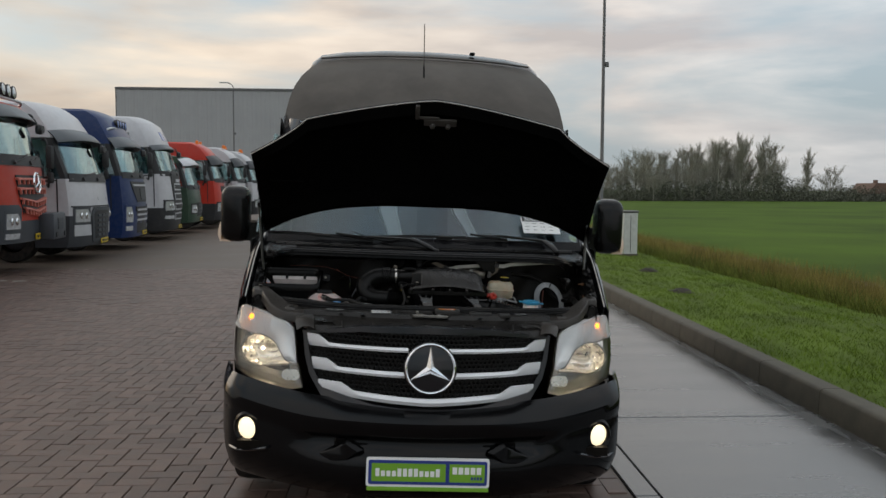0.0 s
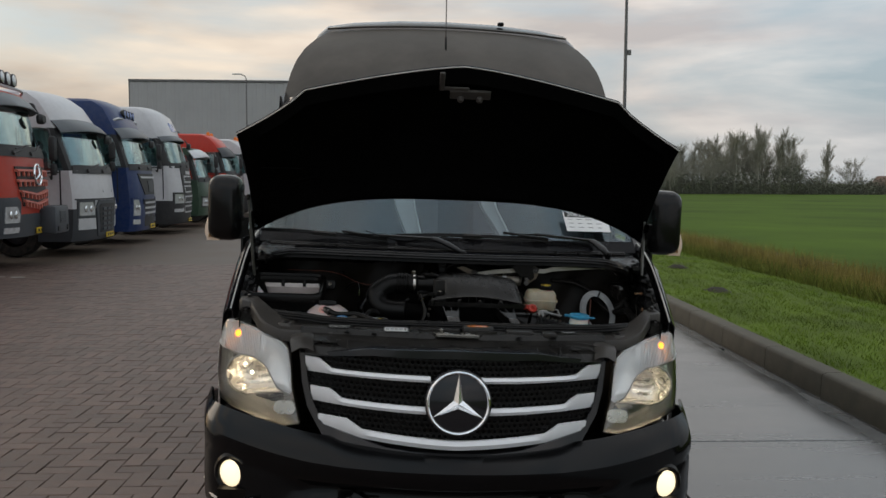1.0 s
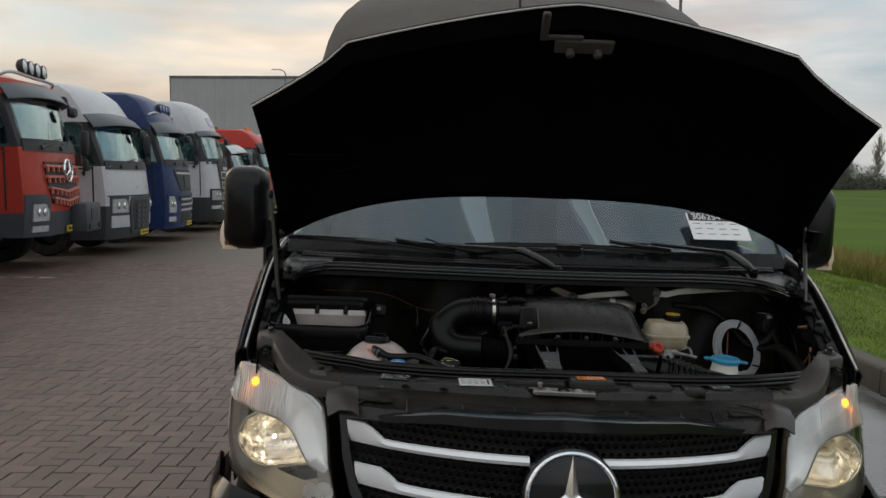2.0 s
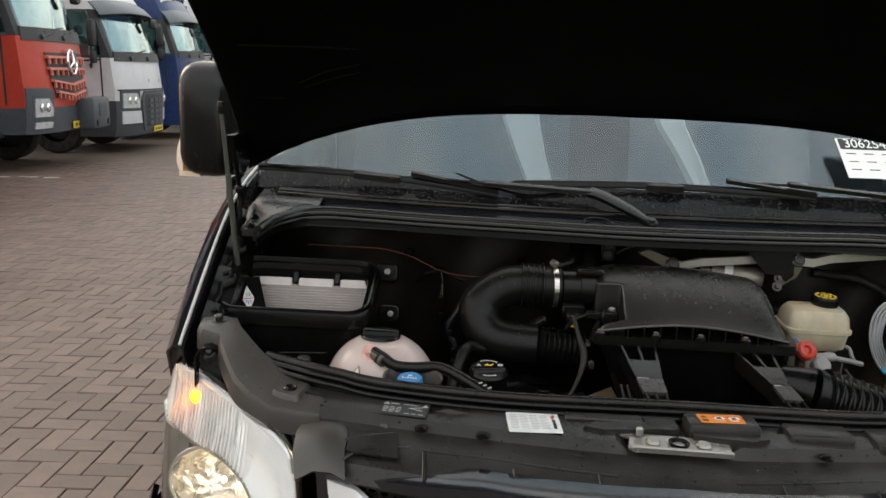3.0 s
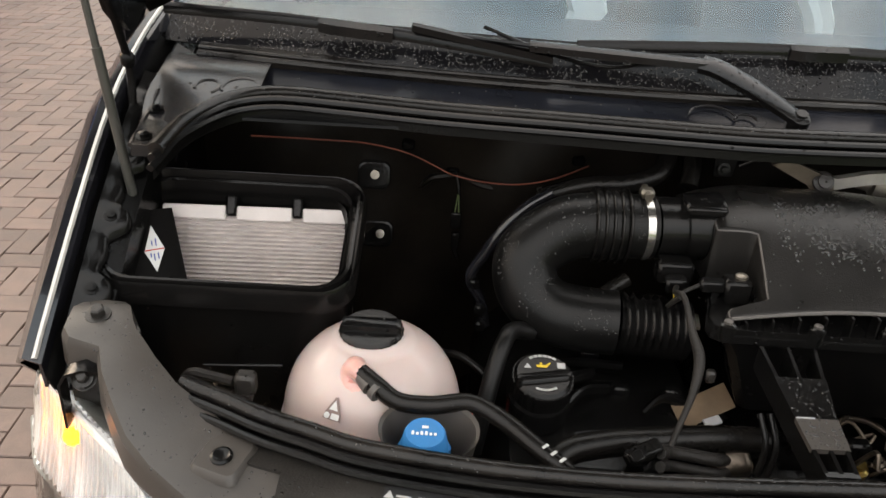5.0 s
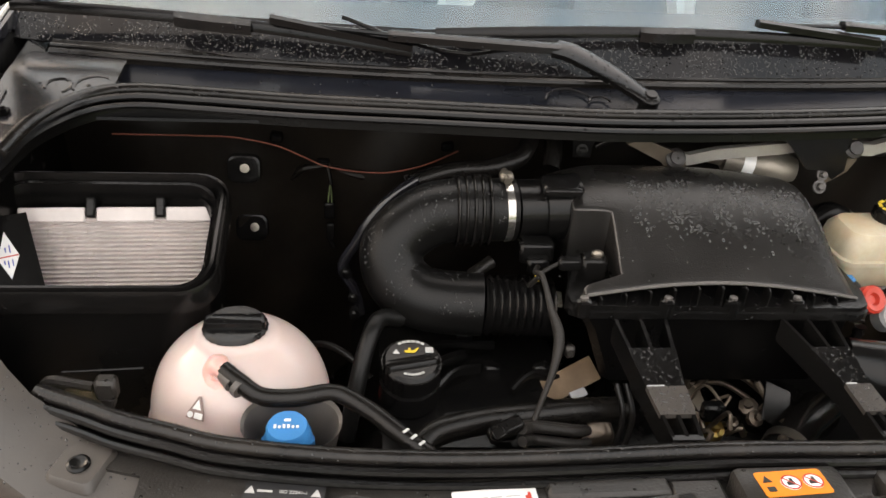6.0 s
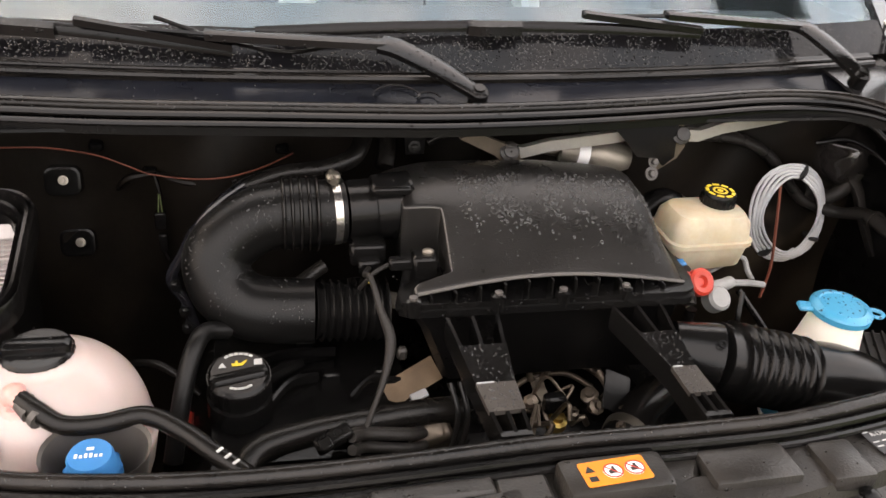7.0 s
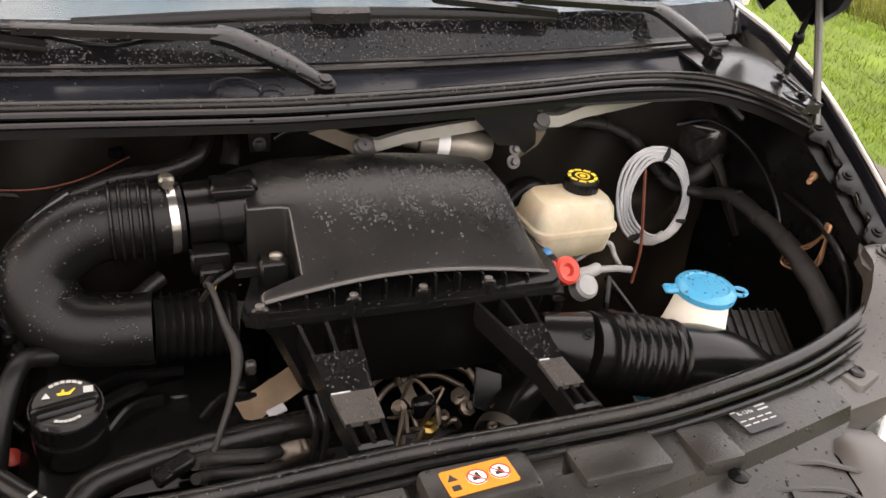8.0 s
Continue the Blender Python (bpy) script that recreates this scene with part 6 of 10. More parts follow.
st, m = sticker("service_label", 0.087, 0.075, (-0.2175, 0.257, 1.0362), (0.0, -0.01, 1), (1, 0.06, 0), OFFWHITE, "white service label with small print")
bars(st, m, [(-0.038 + 0.0165 * k, -0.026 + 0.0165 * k + 0.002 * ((k + r) % 2), 0.026 - 0.0062 * r, 0.0009) for r in range(9) for k in range(4)], GREYPR)
bars(st, m, [(0.031, 0.036, -0.022, 0.034)], BLACKPR)
bars(st, m, [(0.031, 0.034, 0.016, 0.010), (0.034, 0.037, 0.020, 0.010)], RED, "print_mark")
st, m = sticker("warning_label", 0.074, 0.034, (0.089, 0.2765, 1.0535), (0, 0.0, 1), (1, 0.06, 0), ORANGE, "orange warning label with two round signs")
m = m @ Matrix.Diagonal((0.88, 0.80, 1.0, 1.0))
for x in (-0.003, 0.025):
    bm = B()
    lathe(bm, [(0.0125, 0.0008), (0.0125, 0.0014), (0.0005, 0.0014)], m @ pose(x, 0, 0), 20)
    part("sign_disc", fix(bm), WHITE, st)
bm = B()
for x in (-0.003, 0.025):
    lathe(bm, [(0.0125, 0.0014), (0.0125, 0.0018), (0.0105, 0.0018), (0.0105, 0.0014)], m @ pose(x, 0, 0), 20, False)
    box(bm, (x - 0.011, -0.0009, 0.0014), (x + 0.011, 0.0009, 0.0018), 0, m @ pose(x, 0, 0, 0, 0, -45) @ pose(-x, 0, 0))
pieces("sign_ring", fix(bm), RED, st)
bm = B()
for x in (-0.003, 0.025):
    box(bm, (x - 0.006, -0.005, 0.0013), (x + 0.004, 0.001, 0.0017), 0, m)
    box(bm, (x - 0.001, 0.001, 0.0013), (x + 0.003, 0.007, 0.0017), 0, m)
prism(bm, [(-0.037, 0.003), (-0.025, 0.003), (-0.031, 0.014)], 0.0008, 0.0014, "z", m)
box(bm, (-0.036, -0.013, 0.0008), (-0.026, -0.005, 0.0014), 0, m)
part("sign_symbol", fix(bm), BLACKPR, st)
st, m = sticker("fluid_label", 0.080, 0.056, (-0.431, 0.282, 1.0362), (0, -0.01, 1), (1, -0.12, 0), BLACKPR, "black fluid label with white print")
bars(st, m, [(-0.036 + 0.011 * k, -0.028 + 0.011 * k, 0.001 - 0.006 * r, 0.0013) for r in range(4) for k in range(3)] + [(0.002 + 0.012 * k, 0.010 + 0.012 * k, -0.020, 0.0014) for k in range(3)] + [(-0.027, -0.012, 0.0145, 0.0025)], PRINT)
letters("ISO 22241-1", 0.0056, m @ pose(0.009, 0.016, 0.0010), PRINT, st)
bm = B()
for x0 in (-0.034, 0.032):
    prism(bm, [(x0 - 0.005, 0.012), (x0 + 0.005, 0.012), (x0, 0.022)], 0.0008, 0.0014, "z", m)
box(bm, (0.006, -0.0005, 0.0008), (0.030, 0.0008, 0.0014), 0, m @ pose(0.0, 0, 0, 0, 0, 18))
box(bm, (0.006, 0.0045, 0.0008), (0.030, 0.0058, 0.0014), 0, m @ pose(0.0, 0, 0, 0, 0, -18))
pieces("label_symbol", fix(bm), PRINT, st)
st, m = sticker("coolant_label", 0.056, 0.042, (0.440, 0.296, 1.0362), (0, -0.01, 1), (1, 0.12, 0), BLACKPR, "black refrigerant label with white print")
letters("R-134a", 0.008, m @ pose(-0.008, 0.009, 0.0010), PRINT, st)
bars(st, m, [(-0.026 + 0.013 * k, -0.017 + 0.013 * k, -0.003 - 0.007 * r, 0.0016) for r in range(2) for k in range(4)] + [(0.010, 0.026, 0.006 + 0.006 * k, 0.002) for k in range(2)], PRINT)
bm = B()
prism(bm, [(-0.027, 0.013), (-0.019, 0.013), (-0.023, 0.020)], 0.0008, 0.0014, "z", m)
pieces("label_symbol", fix(bm), PRINT, st)

# air filter housing
airbox = None
bm = B()
# tray
loft(bm, [[(x, y, z) for x, y in ((-0.085 + e, 0.545 + d), (-0.075 + e, 0.535 + d), (0.285 - d, 0.532 + d), (0.298 - d, 0.545 + d), (0.305 - d, 0.79 - d), (-0.06 + e, 0.79 - d))] for d, e, z in ((0.02, 0.058, 0.968), (0.006, 0.022, 1.06), (0.004, 0.004, 1.088))])
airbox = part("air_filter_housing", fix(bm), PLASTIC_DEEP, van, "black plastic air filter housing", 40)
# flange with ribs and screws
bm = B()
fl = [(-0.096, 0.552), (-0.094, 0.536), (-0.080, 0.527), (0.285, 0.519), (0.300, 0.528), (0.310, 0.560), (0.318, 0.80), (-0.068, 0.80), (-0.075, 0.62)]
prism(bm, fl, 1.088, 1.097, "z")
prism(bm, [(x * 0.985 + 0.002, y * 0.985 + 0.010) for x, y in fl], 1.096, 1.106, "z")
part("housing_flange", fix(bm), PLASTIC_WET, airbox, "ribbed black flange")
def lid_front(x):
    """Height of the arched front edge of the lid."""
    return 1.112 + 0.019 * math.sin(math.pi * (x + 0.075) / 0.345)
for k in range(11):
    x = -0.055 + k * 0.031
    bm = B()
    box(bm, (x - 0.0012, 0.531, 1.10), (x + 0.0012, 0.548, lid_front(x) - 0.002), 0)
    part("housing_rib", bm, PLASTIC, airbox)
for x in (-0.078, 0.03, 0.115, 0.20):
    bm = B()
    lathe(bm, [(0.010, 1.092), (0.010, 1.112), (0.007, 1.114)], pose(x, 0.531, 0), 12)
    part("housing_boss", fix(bm), PLASTIC_WET, airbox)
    bm = B()
    lathe(bm, [(0.0055, 1.113), (0.0055, 1.117), (0.003, 1.118)], pose(x, 0.531, 0), 8)
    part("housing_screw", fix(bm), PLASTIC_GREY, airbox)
# domed lid with a rounded notch for the sensor
def lid_left(y):
    """Left edge of the lid: it steps in round the notch."""
    return -0.072 + 0.048 * ease((y - 0.5535) / 0.009) * ease((0.652 - y) / 0.014) - 0.014 * ease((y - 0.66) / 0.14)


def lid_z(x, y):
    v = (y - 0.545) / 0.255
    f = lid_front(max(-0.072, min(0.289, x)))
    crest = 1.204 - 0.020 * max(0, (x - 0.08) / 0.2) ** 2 - 0.010 * max(0, (-x - 0.01) / 0.06) ** 2
    if v < 0.66:
        z = f + (crest - f) * math.sin(max(0.0, v) / 0.66 * math.pi / 2) ** 1.15
    else:
        z = crest - 0.035 * ((v - 0.66) / 0.34) ** 2
    return z - 0.05 * max(0.0, (x - 0.25) / 0.045) ** 3 * min(1, v * 3)


rows = []
ly = [0.545, 0.549, 0.5525, 0.555, 0.5575, 0.560, 0.5625, 0.566, 0.575, 0.587, 0.60, 0.612, 0.624, 0.634, 0.639, 0.642, 0.645, 0.648, 0.651, 0.655, 0.662, 0.672, 0.684, 0.696, 0.71, 0.725, 0.74, 0.76, 0.78, 0.80]
for y in ly:
    x0, x1 = lid_left(y), 0.289 + 0.02 * (y - 0.545) / 0.255
    row = [(x0 - 0.001, y, 1.100), (x0, y, lid_z(x0, y) - 0.0035), (x0 + 0.0012, y, lid_z(x0, y) - 0.0010), (x0 + 0.004, y, lid_z(x0 + 0.004, y))]
    for k in range(1, 25):
        x = x0 + 0.004 + (x1 - x0 - 0.008) * k / 24
        row.append((x, y, lid_z(x, y)))
    row += [(x1 - 0.001, y, lid_z(x1, y) - 0.003), (x1, y, 1.100)]
    rows.append(row)
rows.insert(0, [(x, 0.544, 1.100 if i in (0, len(rows[0]) - 1) else min(z, lid_front(max(-0.072, min(0.289, x)))) - 0.003) for i, (x, _, z) in enumerate(rows[0])])
lid = part("housing_lid", sheet(rows, -0.0012), LID, airbox, "domed black lid covered in raindrops", 50)
# edge beads in the lit grey paint the highlight on the lid's lip
bm = B()
tube(bm, [(x, 0.543, lid_front(x) - 0.001) for x in [(-0.070 + 0.359 * k / 20) for k in range(21)]], 0.0024, 6)
tube(bm, [(lid_left(y) + 0.0006, y, lid_z(lid_left(y), y) - 0.0010) for y in ly[:22]], 0.0016, 6)
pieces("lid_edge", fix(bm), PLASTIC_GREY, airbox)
# air pressure sensor in the notch
bm = B()
box(bm, (-0.068, 0.585, 1.105), (-0.034, 0.613, 1.138), 0.004)
box(bm, (-0.098, 0.59, 1.118), (-0.066, 0.606, 1.134), 0.003)
sen = part("pressure_sensor", fix(bm), PLASTIC, van, "small black pressure sensor with plug")
bm = B()
lathe(bm, [(0.008, 1.137), (0.008, 1.141), (0.005, 1.143)], pose(-0.047, 0.60, 0), 14)
part("sensor_screw", fix(bm), STEEL, sen)
# two ladder-like brackets down to the cross panel
for lefts, rights in (((-0.037, -0.020, -0.006), (0.027, 0.022, 0.026)), ((0.182, 0.226, 0.242), (0.248, 0.252, 0.272))):
    def leg(f, side):
        k = [0.0, 0.57, 1.0]
        a, b = float(np.interp(f, k, lefts)), float(np.interp(f, k, rights))
        return Vector((a + (b - a) * side, 0.520 - 0.165 * f, 1.090 - 0.052 * f))
    lb = None
    for side in (0, 0.5, 1):
        bm = B()
        loft(bm, [[leg(f, side) + Vector((dx, 0, dz)) for dx, dz in ((-0.0022, 0.0015), (0.0022, 0.0015), (0.0022, -0.032), (-0.0022, -0.032))] for f in (0, 0.28, 0.57, 0.8, 1)])
        if lb is None:
            lb = part("housing_leg", fix(bm), PLASTIC, van, "black ladder-shaped bracket")
        else:
            part("leg_rib", fix(bm), PLASTIC, lb)
    for f0, f1, h, surface in ((0.26, 0.57, 0.002, PLASTIC_WET), (0.578, 0.80, 0.0025, FLAPGREY)):
        bm = B()
        loft(bm, [[leg(f, 0) + Vector((-0.003, 0, h)), leg(f, 1) + Vector((0.003, 0, h)), leg(f, 1) + Vector((0.003, 0, h - 0.006)), leg(f, 0) + Vector((-0.003, 0, h - 0.006))] for f in (f0, f1)])
        part("leg_plate", fix(bm), surface, lb)
    bm = B()
    tube(bm, [leg(0.575, -0.04) + Vector((0, 0, 0.002)), leg(0.575, 0.45) + Vector((0, 0, 0.0018))], 0.0013, 6)
    part("leg_step_edge", fix(bm), GREYPR, lb, "scuffed pale edge")
    bm = B()
    loft(bm, [[leg(0.97, 0) + Vector((-0.002, dy, dz)) for dy, dz in ((0.004, 0.002), (-0.004, 0.002), (-0.004, -0.03), (0.004, -0.03))], [leg(0.97, 1) + Vector((0.002, dy, dz)) for dy, dz in ((0.004, 0.002), (-0.004, 0.002), (-0.004, -0.03), (0.004, -0.03))]])
    part("leg_foot", fix(bm), PLASTIC, lb)
# intake pipe, elbow and bellows
bm = B()
tube(bm, [(-0.055, 0.702, 1.158), (-0.105, 0.698, 1.156)], [0.046, 0.045], 28)
box(bm, (-0.112, 0.655, 1.192), (-0.060, 0.70, 1.205), 0.004)
tube(bm, [(-0.098, 0.698, 1.156), (-0.142, 0.694, 1.156)], [0.0405, 0.0405], 28)
maf = part("air_meter", fix(bm), PLASTIC, van, "black air flow meter tube")
bm = B()
box(bm, (-0.142, 0.630, 1.105), (-0.095, 0.660, 1.135), 0.004)
box(bm, (-0.134, 0.612, 1.100), (-0.104, 0.632, 1.122), 0.004)
part("meter_plug", fix(bm), PLASTIC, maf)
bm = B()
tube(bm, [(-0.153, 0.693, 1.156), (-0.163, 0.692, 1.156)], [0.0452, 0.0452], 32)
cl = part("hose_clamp", fix(bm), CLAMP, van, "bright steel hose clamp")
bm = B()
box(bm, (-0.168, 0.682, 1.200), (-0.150, 0.700, 1.212), 0.003)
tube(bm, [(-0.160, 0.675, 1.206), (-0.160, 0.705, 1.208)], 0.005, 8)
part("clamp_screw", fix(bm), STEEL, cl)
path = [(-0.145, 0.693, 1.156), (-0.175, 0.691, 1.156), (-0.215, 0.689, 1.156), (-0.255, 0.685, 1.152), (-0.292, 0.675, 1.132), (-0.311, 0.662, 1.110), (-0.305, 0.645, 1.078), (-0.278, 0.630, 1.057), (-0.240, 0.622, 1.051), (-0.19, 0.618, 1.050)]
pts = curve(path, 6)
rad = []
for i, p in enumerate(pts):
    r = 0.043
    if -0.222 < p.x < -0.182 and i < 20:
        r = 0.046
    rad.append(r)
bm = B()
tube(bm, pts, rad, 28)
elbow = part("intake_elbow", fix(bm), ELBOW, van, "black intake elbow hose sprinkled with rain", 60)
bm = B()
for k in range(5):
    x = -0.181 - k * 0.0108
    tube(bm, [(x - 0.0034 + 0.0068 * j / 6, 0.690, 1.156) for j in range(7)], [0.0432 + 0.0078 * math.sin(math.pi * j / 6) ** 0.7 for j in range(7)], 32, False)
pieces("elbow_ring", fix(bm), RUBBER, elbow, "", 70)
bm = B()
pp, rr = [], []
for k in range(37):
    pp.append((-0.192 + 0.095 * k / 36, 0.618 + 0.004 * k / 36, 1.050 - 0.008 * k / 36))
    rr.append(0.0390 + 0.0030 * math.cos(k * math.pi / 2.0))
tube(bm, pp, rr, 26)
part("elbow_bellows", fix(bm), RUBBER, elbow, "ribbed bellows", 80)

# snorkel on the other side
bm = B()
tube(bm, [(0.255, 0.486, 1.044), (0.31, 0.467, 1.037)], [0.036, 0.0455], 28)
tube(bm, [(0.307, 0.467, 1.038), (0.330, 0.466, 1.031)], [0.047, 0.047], 28)
sn = part("intake_snorkel", fix(bm), PLASTIC, van, "black corrugated intake snorkel", 50)
bm = B()
pp, rr = [], []
for k in range(85):
    pp.append((0.328 + 0.110 * k / 84, 0.466 - 0.005 * k / 84, 1.032 - 0.031 * k / 84))
    rr.append(0.0445 + 0.0085 * (0.5 + 0.5 * math.cos(k * 2 * math.pi / 12)) ** 1.6)
tube(bm, pp, rr, 28)
part("snorkel_bellows", fix(bm), PLASTIC, sn, "corrugated section", 80)
bm = B()
pts = curve([(0.433, 0.461, 1.003), (0.49, 0.458, 0.992), (0.54, 0.448, 0.972), (0.578, 0.430, 0.940), (0.60, 0.41, 0.90)], 5)
tube(bm, pts, [0.047 + 0.004 * i / len(pts) for i in range(len(pts))], 28)
part("snorkel_mouth", fix(bm), PLASTIC, sn, "", 80)
bm = B()
lathe(bm, [(0.0055, 0.0), (0.0055, 0.003), (0.003, 0.003), (0.003, 0.0)], frame_on((0.296, 0.440, 1.078), (0, -0.5, 0.85)), 14, False)
part("snorkel_eyelet", fix(bm), PLASTIC_DEEP, sn)

# coolant expansion tank
tc = Vector((-0.497, 0.507, 0.972))
bm = B()
prof = [(p.x, p.y) for p in curve([(r, h, 0) for r, h in [(0.02, -0.118), (0.075, -0.100), (0.108, -0.058), (0.120, -0.012), (0.121, -0.002), (0.117, 0.004), (0.114, 0.030), (0.103, 0.062), (0.083, 0.088), (0.060, 0.104), (0.045, 0.110), (0.0005, 0.111)]], 3)]
loft(bm, [[tc + Vector((r * 0.93 * math.cos(a), r * 0.93 * math.sin(a), h)) for a in (2 * math.pi * k / 72 for k in range(72))] for r, h in prof])
tank = part("coolant_tank", fix(bm), TANK, van, "milky white coolant tank with pink coolant stain", 70)
bm = B()
cm = frame_on(tc + Vector((-0.004, 0.012, 0.098)), (0, -0.06, 1))
lathe(bm, [(0.034, 0.0), (0.037, 0.004), (0.038, 0.016), (0.035, 0.019), (0.026, 0.019), (0.0005, 0.018)], cm, 36)
loft(bm, [[cm @ Vector((x, y, h)) for x, y in rrect(w, d, 0.005, 3)] for w, d, h in ((0.074, 0.026, 0.014), (0.070, 0.020, 0.026), (0.062, 0.015, 0.028))])
loft(bm, [[cm @ Vector(((0.0378 + 0.0012 * (k % 2)) * math.cos(2 * math.pi * k / 48), (0.0378 + 0.0012 * (k % 2)) * math.sin(2 * math.pi * k / 48), h)) for k in range(48)] for h in (0.005, 0.015)])
part("tank_cap", fix(bm), RUBBER, tank, "black screw cap", 35)
bm = B()
nz = Vector((-0.500, 0.440, 1.072))
tube(bm, curve([tc + Vector((-0.012, -0.050, 0.080)), nz + Vector((-0.012, 0.012, 0.004)), nz], 4), [0.036, 0.029, 0.023, 0.018, 0.0145, 0.012, 0.0108, 0.0105, 0.0105], 18)
part("tank_nozzle", fix(bm), TANK_PINK, tank, "pink-stained outlet")
bm = B()
tube(bm, curve([nz + Vector((-0.006, 0.006, 0.004)), (-0.486, 0.428, 1.072), (-0.462, 0.416, 1.062), (-0.425, 0.414, 1.061), (-0.382, 0.420, 1.062), (-0.345, 0.398, 1.056), (-0.312, 0.366, 1.050), (-0.280, 0.338, 1.042)], 6), 0.0105, 12)
ho = part("tank_hose", fix(bm), HOSE, van, "black rubber overflow hose")
bm = B()
tube(bm, [nz + Vector((-0.002, 0.003, 0.002)), nz + Vector((0.008, -0.010, -0.003))], 0.0118, 12)
tube(bm, [nz + Vector((0.012, -0.013, -0.003)), nz + Vector((0.017, -0.018, -0.005))], 0.0122, 12)
pieces("hose_clip", fix(bm), PLASTIC_GREY, ho)
bm = B()
for k in range(3):
    q = Vector((-0.306, 0.358, 1.0605)) + Vector((0.008, -0.009, -0.0006)) * k
    box(bm, (-0.0016, -0.004, 0), (0.0016, 0.004, 0.0006), 0, frame_on(q, (0, -0.1, 1), (0.66, -0.75, 0)))
part("hose_print", bm, PRINT, ho)
# warning triangle on the tank
m = frame_on((-0.5325, 0.4215, 1.041), (-0.33, -0.75, 0.58), (1, -0.42, 0)) @ Matrix.Scale(0.58, 4)
bm = B()
prism(bm, [(-0.019, -0.020), (0.019, -0.020), (0.017, -0.008), (0.002, 0.024), (-0.002, 0.024), (-0.017, -0.008)], 0.002, 0.004, "z", m)
tl = part("tank_warning_label", fix(bm), TRIANGLE, tank, "small triangular warning label")
bm = B()
prism(bm, [(-0.009, -0.001), (0.009, -0.001), (0.0, 0.018)], 0.004, 0.0046, "z", m)
lathe(bm, [(0.006, 0.004), (0.006, 0.0046), (0.0005, 0.0046)], m @ pose(-0.011, -0.013, 0), 14)
box(bm, (-0.002, -0.018, 0.004), (0.015, -0.007, 0.0046), 0, m)
pieces("label_symbol", fix(bm), OFFWHITE, tl)

# blue filler cap in its black oval well
am = frame_on((-0.431, 0.377, 1.024), (0.0, -0.12, 1))
bm = B()
loft(bm, [[am @ Vector((x * f + 0.004, y * f + dy - 0.006, h)) for x, y in rrect(0.108, 0.076, 0.036, 6)] for f, h, dy in ((0.62, -0.05, 0), (0.80, -0.02, 0.004), (0.97, 0.026, 0.014), (1.0, 0.031, 0.014), (0.93, 0.029, 0.012), (0.72, -0.005, 0.006), (0.60, -0.04, 0))])
am = am @ Matrix.Diagonal((0.86, 0.86, 1.0, 1.0))
well = part("filler_well", fix(bm), FLAPGREY, van, "black oval rubber filler surround")
bm = B()
lathe(bm, [(0.031, -0.02), (0.0315, 0.012), (0.029, 0.016), (0.027, 0.018), (0.0265, 0.030), (0.024, 0.034), (0.0005, 0.034)], am, 32)
loft(bm, [[am @ Vector(((0.0315 + 0.0018 * math.cos(10 * 2 * math.pi * k / 60)) * math.cos(2 * math.pi * k / 60), (0.0315 + 0.0018 * math.cos(10 * 2 * math.pi * k / 60)) * math.sin(2 * math.pi * k / 60), h)) for k in range(60)] for h in (-0.015, 0.013)])
cap = part("filler_cap", fix(bm), BLUE, van, "bright blue plastic filler cap", 40)
bars(cap, am @ pose(0, 0, 0.0335), [(-0.0165 + 0.0055 * k, -0.0132 + 0.0055 * k, -0.005, 0.006 if k in (0, 2, 3) else 0.004) for k in range(6)] + [(-0.004, 0.004, 0.006, 0.004)], OFFWHITE, "cap_print")

# oil filler cap on the rocker cover
bm = B()
om = frame_on((-0.289, 0.540, 0.985), (0.02, -0.22, 1))
lathe(bm, [(0.040, -0.03), (0.040, 0.004), (0.037, 0.008), (0.037, 0.036), (0.033, 0.040), (0.0005, 0.040)], om, 36)
loft(bm, [[om @ pose(0, -0.006, 0, 0, 0, 12) @ Vector((x, y, h)) for x, y in rrect(w, d, 0.006, 3)] for w, d, h in ((0.072, 0.020, 0.036), (0.068, 0.013, 0.0445), (0.060, 0.010, 0.0455))])
loft(bm, [[om @ Vector(((0.0375 + 0.0012 * (k % 2)) * math.cos(2 * math.pi * k / 64), (0.0375 + 0.0012 * (k % 2)) * math.sin(2 * math.pi * k / 64), h)) for k in range(64)] for h in (0.009, 0.035)])
oil = part("oil_cap", fix(bm), PLASTIC, van, "black oil filler cap with yellow oil-can sign", 35)
bm = B()
prism(bm, [(-0.009, 0.014), (0.003, 0.014), (0.009, 0.019), (0.010, 0.0175), (0.0045, 0.010), (-0.0075, 0.010)], 0.0405, 0.0410, "z", om)
box(bm, (-0.004, 0.014, 0.0405), (-0.001, 0.018, 0.0410), 0, om)
part("cap_symbol", fix(bm), YELLOW, oil)
bm = B()
prism(bm, [(-0.024, 0.008), (-0.015, 0.008), (-0.0195, 0.016)], 0.0405, 0.0412, "z", om)
box(bm, (0.018, 0.010, 0.0405), (0.028, 0.019, 0.0412), 0, om)
for k in range(6):
    a = radians(60 + 12 * k)
    box(bm, (-0.0025, -0.0018, 0.0405), (0.0025, 0.0018, 0.0412), 0, om @ pose(0.029 * math.cos(a), 0.029 * math.sin(a), 0, 0, 0, math.degrees(a) + 90))
    a = radians(-110 + 10 * k)
    box(bm, (-0.002, -0.0016, 0.0405), (0.002, 0.0016, 0.0412), 0, om @ pose(0.026 * math.cos(a), 0.026 * math.sin(a), 0, 0, 0, math.degrees(a) + 90))
pieces("cap_print", fix(bm), PRINT, oil)

